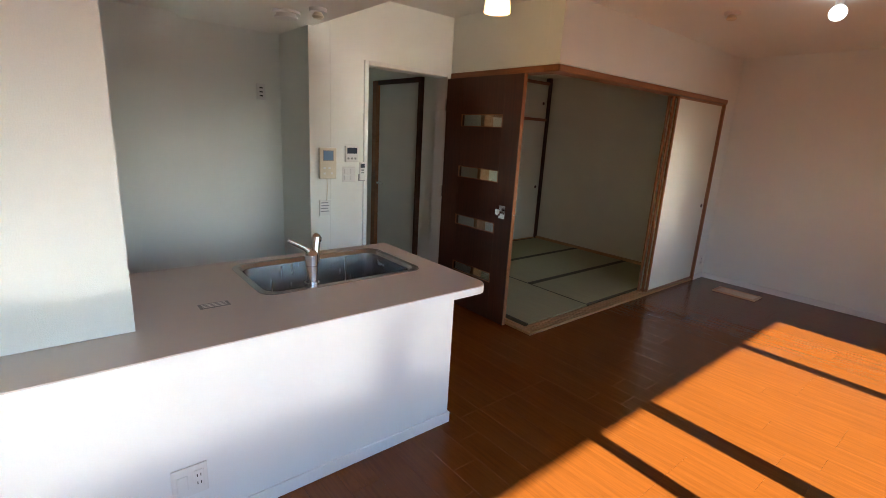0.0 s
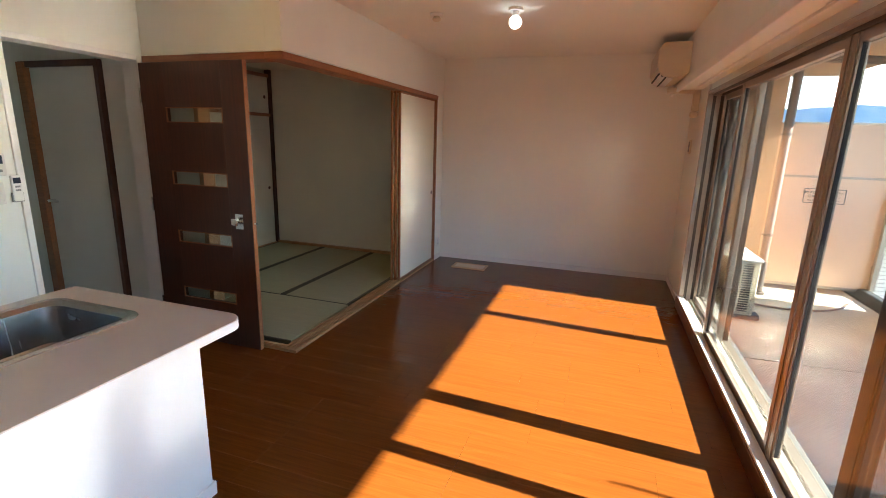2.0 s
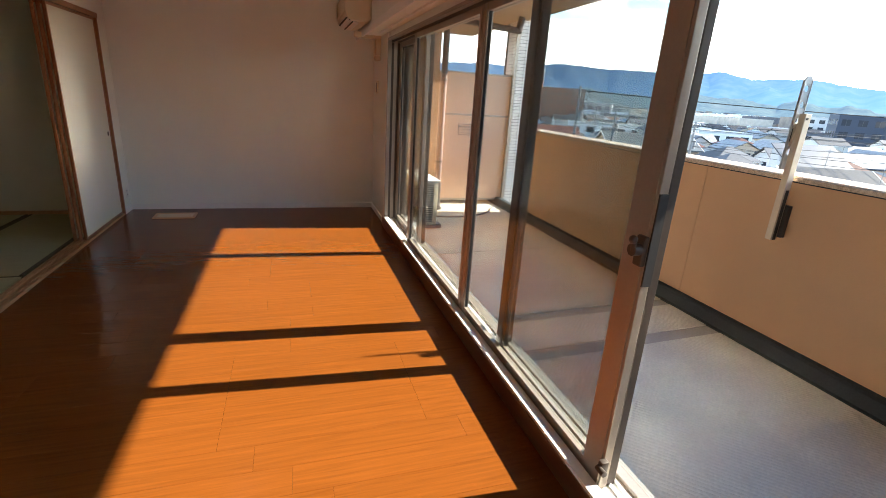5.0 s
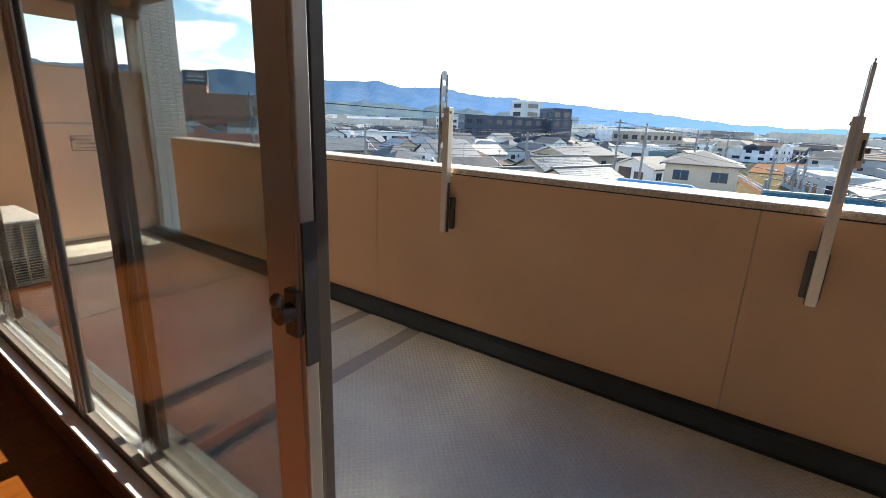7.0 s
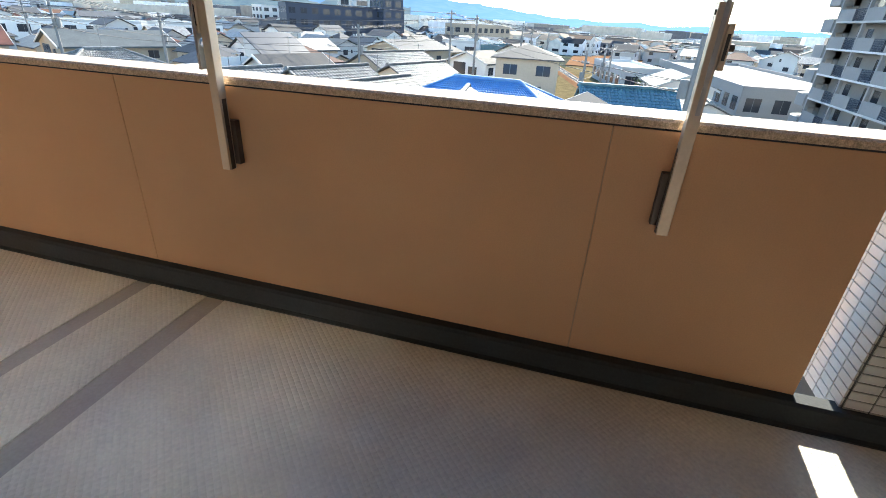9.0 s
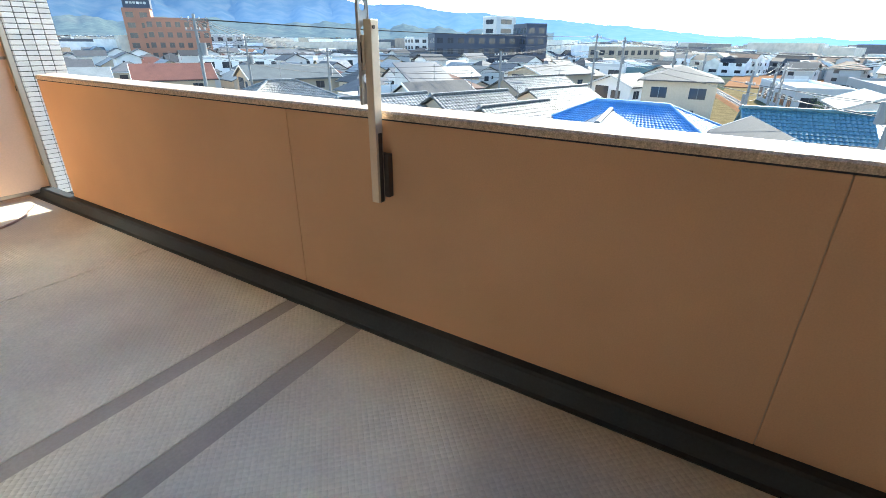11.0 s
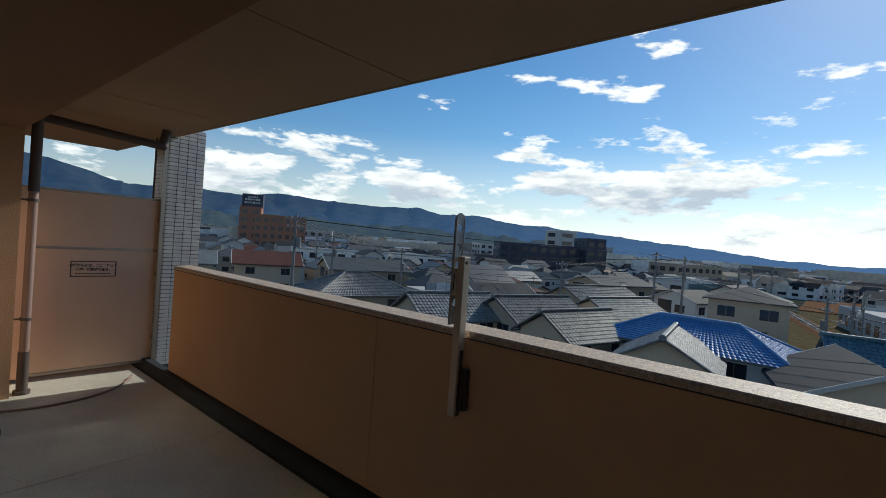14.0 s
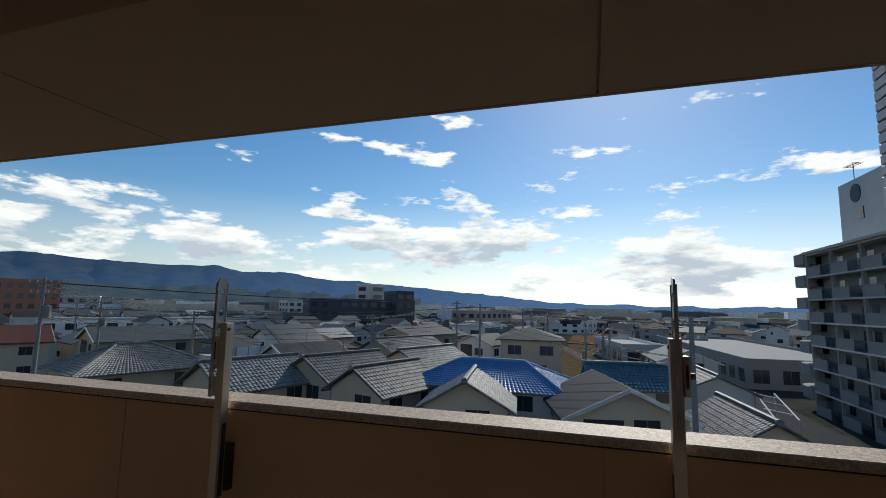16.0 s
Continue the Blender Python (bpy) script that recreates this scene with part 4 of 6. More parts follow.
par = thing("parapet", (XB, 0, 0), "ochre painted balcony parapet with a speckled cap", "parapet")
tagged(par, kind="structure")
JT = [-5.68, -3.285]
ys = [P1] + [y for y in sorted(JT, reverse=True)] + [P0]
for a, b in zip(ys, ys[1:]):
    bx("wall_panel", STUCCO, (0.0, b + 0.0025, -0.3, 0.15, a - 0.0025, 1.075), par, bevel=0.0015)
bx("core", SLAB_PAINT, (0.005, P0 + 0.004, -0.3, 0.146, P1 - 0.004, 1.07), par)
bm = bmesh.new()
prism(bm, [(-0.006, 1.083), (0.156, 1.083), (0.158, 1.122), (0.150, 1.129), (0.004, 1.118), (-0.006, 1.108)], "y", P0, P1)
part("cap", bm, CAP_STONE, par, "speckled sand-coloured cap")
# dark strip paints in the shadow gap under the cap
bx("cap_joint", GUTTER, (0.002, P0 + 0.003, 1.0745, 0.148, P1 - 0.003, 1.0835), par)


def tile_column(name, y0, y1, x=2.03):
    """A column faced with small white glazed tiles; the tiles on its seen faces are single pieces."""
    c = thing(name, (x, y0, 0), "column clad in small white glazed tiles beside the parapet", "column")
    tagged(c, kind="structure")
    w, d = 0.385, y1 - y0
    bx("core", GROUT, (0.006, 0.006, -0.5, w, d - 0.006, 2.62), c)
    return c, w, d


col_far, cw, cd = tile_column("column", 0.38, 0.85, 2.115)
col_near, _, _ = tile_column("column", -7.75, -6.79)

# escape partition at the far end, and its mirror at the near end
def partition(y, label, x=0.925):
    p = thing("balcony_partition", (x, y, 0), label, "partition")
    bx("lower_board", PARTITION, (0.025, -0.008, 0.02, 1.075, 0.008, 1.225), p)
    bx("upper_board", PARTITION, (0.025, -0.008, 1.25, 1.075, 0.008, 1.79), p)
    for nm, b in (("frame_post", (0.0, -0.02, -0.064, 0.025, 0.02, 1.815)), ("frame_post", (1.075, -0.02, -0.064, 1.10, 0.02, 1.815)), ("frame_rail", (0.025, -0.015, 1.225, 1.075, 0.015, 1.25)), ("frame_rail", (0.025, -0.015, 1.79, 1.075, 0.015, 1.815)), ("frame_rail", (0.025, -0.015, -0.01, 1.075, 0.015, 0.02))):
        bx(nm, ALU, b, p, bevel=0.002)
    for z in (0.25, 0.95, 1.55):
        bx("bracket", ALU_DARK, (1.06, -0.045, z, 1.085, -0.0205, z + 0.05), p, bevel=0.003)
    bx("side_post", ALU, (1.06, -0.09, -0.064, 1.10, -0.046, 2.5), p)
    bx("filler_panel", PARTITION, (-0.148, -0.006, -0.02, -0.001, 0.006, 1.80), p)
    return p


pf = partition(0.45, "ochre board partition with a printed notice between balconies", 1.0)
partition(-7.45, "ochre board partition at the balcony's near end")
sign = thing("notice", (1.50, 0.439, 1.03), "black-framed printed escape notice on the partition", "sign")
SW, SH = 0.195, 0.08
bx("plate", PARTITION, (-SW, -0.002, -SH, SW, 0.001, SH), sign)
for b in ((-SW, -0.0035, -SH, SW, -0.002, -SH + 0.009), (-SW, -0.0035, SH - 0.009, SW, -0.002, SH), (-SW, -0.0035, -SH, -SW + 0.009, -0.002, SH), (SW - 0.009, -0.0035, -SH, SW, -0.002, SH)):
    bx("border", INK, b, sign)
writing("line_of_text", "非常の際には、ここを破って", 0.031, INK, pose(1.50, 0.4365, 1.065, 90, 0, 0), sign)
writing("line_of_text", "隣戸へ避難出来ます。", 0.031, INK, pose(1.505, 0.4365, 1.022, 90, 0, 0), sign)
for i in range(14):
    bx("print_bar", INK, (-0.15 + i * 0.0215, -0.003, -0.054, -0.135 + i * 0.0215, -0.002, -0.042), sign)

structure("pilaster", [(WT + 0.001, 0.0, -0.1, 0.85, 0.62, 2.62)], STUCCO_ROUGH, "rough ochre stucco pilaster at the balcony's end")
structure("pilaster_near", [(WT + 0.001, -8.4, -0.1, 0.85, -7.45, 2.62)], STUCCO_ROUGH, "rough ochre stucco pilaster at the balcony's near end")
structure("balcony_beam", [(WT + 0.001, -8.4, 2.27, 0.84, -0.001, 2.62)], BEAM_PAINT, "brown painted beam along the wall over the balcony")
slab = []
gy = [2.6, -0.9, -3.29, -5.69, -8.4]
for a, b in zip(gy, gy[1:]):
    slab.append((WT, b + 0.006, 2.54, 2.18, a - 0.006, 2.70))
slab.append((WT, -8.4, 2.552, 2.17, 2.6, 2.71))
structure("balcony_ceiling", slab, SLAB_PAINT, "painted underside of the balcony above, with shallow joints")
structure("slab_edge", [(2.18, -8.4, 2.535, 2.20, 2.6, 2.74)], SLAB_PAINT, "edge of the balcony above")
structure("next_balcony_parapet", [(XB, 0.90, -0.3, XO, 2.5, 1.12)], STUCCO, "ochre parapet of the neighbouring balcony")
structure("next_balcony_wall", [(WT, 0.62, -0.1, 0.3, 2.6, 2.62), (WT, 2.5, -0.1, 2.2, 2.6, 1.9)], STUCCO_ROUGH, "ochre wall of the neighbouring balcony")

# rain pipe with its branch under the slab
pipe = thing("drain_pipe", (0.945, 0.10, 0), "brown and pink painted rain pipe with a branch under the ceiling", "drain pipe")
bm = bmesh.new(); tube(bm, (0, 0, ZB), (0, 0, 0.32), 0.042, 20)
part("lower_pipe", bm, PIPE_DARK, pipe, "dark lower length", True)
bm = bmesh.new(); tube(bm, (0, 0, 0.32), (0, 0, 1.75), 0.036, 20)
part("middle_pipe", bm, PIPE_PINK, pipe, "pinkish painted length", True)
bm = bmesh.new(); tube(bm, (0, 0, 1.75), (0, 0, 2.54), 0.042, 20)
part("upper_pipe", bm, PIPE_DARK, pipe, "dark upper length", True)
bm = bmesh.new(); tube(bm, (0, 0.0, 2.42), (1.02, 0.04, 2.36), 0.04, 18); tube(bm, (1.02, 0.04, 2.36), (1.05, 0.04, 2.53), 0.045, 18); bmesh.ops.create_uvsphere(bm, u_segments=16, v_segments=10, radius=0.046, matrix=Matrix.Translation((1.025, 0.04, 2.365)))
part("branch", bm, PIPE_DARK, pipe, "dark branch under the ceiling", True)
bm = bmesh.new(); tube(bm, (0, 0, ZB), (0, 0, ZB + 0.03), 0.062, 20)
part("base_collar", bm, PIPE_DARK, pipe)
for z in (0.6, 1.66):
    bm = bmesh.new(); tube(bm, (0, 0, z), (0, 0, z + 0.025), 0.046, 20); tube(bm, (0, 0, z + 0.012), (-0.1, 0.0, z + 0.012), 0.008, 8)
    part("clamp", bm, PIPE_DARK, pipe)

# outdoor unit of the air conditioner
odu = thing("outdoor_unit", (0.36, -0.93, ZB), "cream outdoor air conditioner unit on plastic feet", "outdoor unit")
for y in (0.10, 0.64):
    bx("foot", CONCRETE, (-0.03, y - 0.06, 0, 0.34, y + 0.06, 0.05), odu, bevel=0.006)
bx("housing", PLASTIC_IVORY, (0.012, 0.012, 0.05, 0.27, 0.78, 0.565), odu, bevel=0.012)
bx("top_cover", PLASTIC_WHITE, (0.0, 0.0, 0.565, 0.285, 0.79, 0.588), odu, bevel=0.008)
for i in range(3):
    bx("top_rib", PLASTIC_WHITE, (0.06 + i * 0.08, 0.03, 0.588, 0.068 + i * 0.08, 0.76, 0.591), odu)
bx("grille_back", INK, (0.03, 0.008, 0.09, 0.215, 0.0119, 0.545), odu)
for i in range(20):
    bx("louvre", PLASTIC_IVORY, (0.025, 0.003, 0.099 + i * 0.0228, 0.22, 0.008, 0.107 + i * 0.0228), odu)
for x in (0.023, 0.122, 0.22):
    bx("grille_bar", PLASTIC_IVORY, (x - 0.006, 0.0, 0.085, x + 0.008, 0.008, 0.555), odu)
bm = bmesh.new(); tube(bm, (0.271, 0.33, 0.31), (0.276, 0.33, 0.31), 0.215, 36)
fan = part("fan_guard", bm, PLASTIC_GREY, odu)
for i in range(6):
    bm = bmesh.new()
    rr = 0.035 + i * 0.034
    for k in range(28):
        a, b = 2 * math.pi * k / 28, 2 * math.pi * (k + 1) / 28
        tube(bm, (0.28, 0.33 + rr * math.cos(a), 0.31 + rr * math.sin(a)), (0.28, 0.33 + rr * math.cos(b), 0.31 + rr * math.sin(b)), 0.003, 4)
    part("guard_ring", bm, PLASTIC_IVORY, fan)
cover = thing("outdoor_pipe_cover", (0.30, -0.03, 0), "white plastic pipe duct on the stucco wall", "pipe cover")
bx("duct", PLASTIC_WHITE, (-0.032, -0.028, 0.55, 0.032, 0.028, 1.72), cover, bevel=0.01)
bm = bmesh.new(); tube(bm, (0, 0, 1.68), (0, 0, 1.84), 0.042, 18); bmesh.ops.create_uvsphere(bm, u_segments=16, v_segments=10, radius=0.055, matrix=Matrix.Translation((-0.01, 0, 1.84))); tube(bm, (-0.01, 0, 1.84), (-0.06, 0, 1.86), 0.05, 18)
part("elbow", bm, PLASTIC_WHITE, cover, "", True)
curve_tube("insulated_pipe", [(0, -0.01, 0.56), (0.01, -0.02, 0.40), (0.05, -0.10, 0.26), (0.10, -0.16, 0.22), (0.13, -0.2, 0.22)], 0.02, BLACK_RUBBER, cover, "black insulated pipe")
hose = curve_tube("drain_hose", [(0.63, -0.30, ZB + 0.012), (0.9, -0.42, ZB + 0.012), (1.25, -0.40, ZB + 0.012), (1.55, -0.25, ZB + 0.012), (1.74, -0.02, ZB + 0.012), (1.80, 0.08, ZB + 0.03)], 0.0095, PIPE_PINK)
tagged(hose, "thin grey-brown drain hose lying on the deck", "hose")

# laundry pole brackets on the parapet
def plate_with_holes(bm, w, zs_, half, r, t):
    """Flat plate in the x-z plane, w wide, round holes of radius r at the heights zs_, each in a cell half high."""
    n = 16
    for zc in zs_:
        sq, ci = [], []
        for i in range(n):
            a = 2 * math.pi * (i + 0.5) / n
            c, s_ = math.cos(a), math.sin(a)
            k = 1 / max(abs(c), abs(s_))
            sq.append((c * k * w / 2, zc + s_ * k * half)); ci.append((c * r, zc + s_ * r))
        for y, flip in ((0, False), (t, True)):
            vs, vc = [bm.verts.new((x, y, z)) for x, z in sq], [bm.verts.new((x, y, z)) for x, z in ci]
            for i in range(n):
                q = (vs[i], vs[(i + 1) % n], vc[(i + 1) % n], vc[i])
                bm.faces.new(q[::-1] if flip else q)
        vc0, vc1 = [bm.verts.new((x, 0, z)) for x, z in ci], [bm.verts.new((x, t, z)) for x, z in ci]
        for i in range(n):
            bm.faces.new((vc0[i], vc1[i], vc1[(i + 1) % n], vc0[(i + 1) % n]))


def pole_bracket(label):
    b = thing("laundry_pole_bracket", (0, 0, 0), label, "pole bracket", "laundry pole brackets")
    bx("post", POLE_METAL, (-0.035, -0.021, 0.0, 0.015, 0.021, 0.80), b, bevel=0.003)
    bx("post_groove", ALU_DARK, (-0.02, -0.0225, 0.0, 0.006, -0.021, 0.33), b)
    bx("mount_plate", ALU_DARK, (0.015, -0.045, 0.02, 0.05, 0.03, 0.23), b, bevel=0.003)
    bx("hinge_block", POLE_METAL, (-0.045, 0.021, 0.60, 0.005, 0.042, 0.74), b, bevel=0.004)
    bx("slot", INK, (-0.0462, 0.026, 0.63, -0.0452, 0.036, 0.71), b)
    bm = bmesh.new()
    zs_ = [0.565 + 0.095 * i for i in range(5)]
    plate_with_holes(bm, 0.062, zs_, 0.0475, 0.019, 0.006)
    box(bm, -0.031, 0, 0.455, 0.031, 0.006, 0.5175)
    top = zs_[-1] + 0.0475
    prism(bm, [(0.031 * math.cos(a), top - 0.002 + 0.028 * math.sin(a)) for a in [math.pi * i / 10 for i in range(11)]], "y", 0, 0.006)
    bmesh.ops.remove_doubles(bm, verts=bm.verts, dist=0.0004)
    bmesh.ops.translate(bm, vec=(-0.02, 0.032, 0), verts=bm.verts)
    link = part("link_plate", bm, LINK_METAL, b, "grey metal link plate with round holes")
    bm = bmesh.new()
    for x in (-0.052, 0.011):
        box(bm, x - 0.002, 0.029, 0.455, x + 0.003, 0.043, top)
    part("flange", bm, LINK_METAL, link)
    bm = bmesh.new(); tube(bm, (-0.02, 0.03, 0.67), (-0.02, 0.06, 0.67), 0.012, 14); tube(bm, (-0.02, -0.026, 0.77), (-0.02, -0.02, 0.77), 0.008, 10)
    part("pivot_bolt", bm, ALU_DARK, b)
    return b


br = pole_bracket("metal laundry pole bracket with a perforated arm on the parapet")
br.matrix_world = pose(XB - 0.05, -3.955, 0.697)
br2 = copy_thing(br, pose(XB - 0.05, -5.93, 0.697) @ Matrix.Diagonal((1, -1, 1, 1)))
for o in br2.children:
    if o.name.startswith("link_plate"):
        o.location.y -= 0.034

bucket = thing("bucket", (1.56, -6.93, ZB), "white plastic bucket on the balcony deck", "bucket")
bm = bmesh.new()
def circ(rr, z):
    return [(rr * math.cos(a), rr * math.sin(a), z) for a in [i * math.pi / 16 for i in range(32)]]
loops(bm, [circ(0.10, 0.0), circ(0.145, 0.27), circ(0.152, 0.27), circ(0.152, 0.285), circ(0.138, 0.285), circ(0.095, 0.01)])
part("body", bm, PLASTIC_WHITE, bucket, "", True)
bx("base", PLASTIC_WHITE, (-0.07, -0.07, 0.0, 0.07, 0.07, 0.006), bucket)

# ---------------------------------------------------------------- the town outside
G = -10.0
rng = random.Random(7)
GROUND = mat("town_ground", (0.060, 0.062, 0.052), 0.95, 0.4, 0.1, 0, fine=0.5, dirt=(0.05, 0.06, 0.03), spec=0.0)
ASPHALT = mat("asphalt", (0.055, 0.055, 0.058), 0.85, 0.15, 0.5, 0.1, fine=8, spec=0.02)
GRASS = mat("dry_grass", (0.12, 0.095, 0.052), 0.95, 0.5, 0.5, 0.3, fine=5, spec=0.0)
RED_SOIL = mat("red_soil", (0.19, 0.105, 0.06), 0.95, 0.2, 0.3, 0.1, fine=3, spec=0.0)
KAWARA = mat("grey_roof_tile", (0.15, 0.148, 0.14), 0.5, 0.6, 1.6, 0.2, fine=7, rnd=0.3, spec=0.3)
KAWARA_BLUE = mat("blue_roof_tile", (0.07, 0.20, 0.42), 0.3, 0.25, 1.5, 0.05, fine=9)
KAWARA_TEAL = mat("teal_roof_tile", (0.05, 0.12, 0.15), 0.2, 0.25, 1.5, 0.05, fine=9)
SLATE = mat("slate_roof", (0.08, 0.08, 0.082), 0.7, 0.2, 1.0, 0.1, fine=8, rnd=0.45, spec=0.06)
RED_ROOF = mat("red_roof_tile", (0.11, 0.052, 0.04), 0.6, 0.2, 1.0, 0.1, fine=8, rnd=0.3, spec=0.06)
METAL_ROOF = mat("pale_metal_roof", (0.13, 0.14, 0.14), 0.65, 0.25, 0.6, 0.05, fine=6, metal=0.0, rnd=0.3, spec=0.06)
SOLAR = mat("solar_panel", (0.012, 0.015, 0.022), 0.45, 0.2, 2.0, 0)
HOUSE_WHITE = mat("white_siding", (0.60, 0.58, 0.55), 0.8, 0.06, 0.7, 0.05, fine=6, rnd=0.28, spec=0.05)
HOUSE_BEIGE = mat("beige_render", (0.50, 0.41, 0.31), 0.85, 0.08, 0.7, 0.05, fine=6, rnd=0.25, spec=0.05)
NAVY = mat("navy_cladding", (0.035, 0.045, 0.07), 0.6, 0.1, 0.5, 0.05, fine=4)
BRICK_RED = mat("brown_red_cladding", (0.32, 0.15, 0.095), 0.8, 0.1, 0.4, 0.05, fine=5)
APT_GREY = mat("apartment_render", (0.27, 0.255, 0.24), 0.85, 0.07, 0.4, 0.05, fine=5)
WINDOW_DARK = mat("far_window", (0.03, 0.035, 0.045), 0.12, 0.2, 0.8, 0)
POLE_GREY = mat("concrete_pole", (0.22, 0.21, 0.20), 0.8, 0.1, 2.0, 0.1)
WIRE = mat("wire", (0.03, 0.03, 0.03), 0.6, 0.1, 2.0, 0)
LEAF = mat("dark_foliage", (0.06, 0.085, 0.03), 0.9, 0.4, 0.8, 0.3, fine=4)

gm = bmesh.new()
bmesh.ops.create_grid(gm, x_segments=4, y_segments=4, size=4600, matrix=Matrix.Translation((0, 0, G)))
tagged(finish("ground", gm, GROUND), "town ground of asphalt, soil and gardens", "", "", "structure")
for nm, b, mt, lb in (("road", (25, -28.6, G, 190, -21.5, G + 0.04), ASPHALT, "dark asphalt street between houses and flats"), ("road", (44, 9.8, G, 52, 160, G + 0.03), ASPHALT, "narrow asphalt street"),
                      ("verge", (66, -16, G, 164, 1.5, G + 0.05), GRASS, "dry brown grass beside the railway"), ("bare_plot", (165, -26, G, 300, 2, G + 0.3), RED_SOIL, "bare red soil plot")):
    tagged(bx(nm, mt, b), lb, "", "", "structure")


def tiled_slope(bm, a, b, c, d, pitch=0.34, amp=0.06):
    """A roof slope a-b (eave) to d-c (ridge), with rolls running up it and a small step at each course."""
    a, b, c, d = map(Vector, (a, b, c, d))
    n = (b - a).cross(d - a).normalized()
    cols = max(2, int((b - a).length / pitch))
    rows = max(2, int(((d - a).length + (c - b).length) / 2 / 0.40))
    k = 3
    prev = None
    for j in range(rows):
        for step in (0, 1):
            v = (j + step * 0.98) / rows
            lo, hi = a.lerp(d, v), b.lerp(c, v)
            wid = (hi - lo).length
            lift = 0.045 * (1 - step)
            line = []
            for i in range(cols * k + 1):
                u = i / (cols * k)
                line.append(bm.verts.new(lo.lerp(hi, u) + n * (lift + amp * abs(math.sin(math.pi * u * cols)) )))
            if prev:
                for i in range(cols * k):
                    bm.faces.new((prev[i], prev[i + 1], line[i + 1], line[i]))
            prev = line


def plain_slope(bm, a, b, c, d, t=0.12):
    a, b, c, d = map(Vector, (a, b, c, d))
    up = Vector((0, 0, t))
    vs = [bm.verts.new(p) for p in (a, b, c, d)] + [bm.verts.new(p + up) for p in (a, b, c, d)]
    for f in ((0, 1, 2, 3), (4, 5, 6, 7), (0, 1, 5, 4), (1, 2, 6, 5), (2, 3, 7, 6), (3, 0, 4, 7)):
        bm.faces.new([vs[i] for i in f])
    bmesh.ops.recalc_face_normals(bm, faces=bm.faces)


def far_window(parent, x, y, z, w, h, axis):
    """A window with a frame on a wall facing along axis ('x' or 'y', sign by the side of y or x)."""
    if axis == "y":
        s = 1 if y > 0 else -1
        win_ = bx("window", WINDOW_DARK, (x - w / 2, y - 0.02, z, x + w / 2, y + 0.03 * s + 0.02, z + h), parent)
        bx("window_frame", METAL_ROOF, (x - 0.03, y + 0.03 * s - 0.02, z, x + 0.03, y + 0.05 * s + 0.02, z + h), win_)
    else:
        s = 1 if x > 0 else -1
        win_ = bx("window", WINDOW_DARK, (x - 0.02, y - w / 2, z, x + 0.03 * s + 0.02, y + w / 2, z + h), parent)
        bx("window_frame", METAL_ROOF, (x + 0.03 * s - 0.02, y - 0.03, z, x + 0.05 * s + 0.02, y + 0.03, z + h), win_)


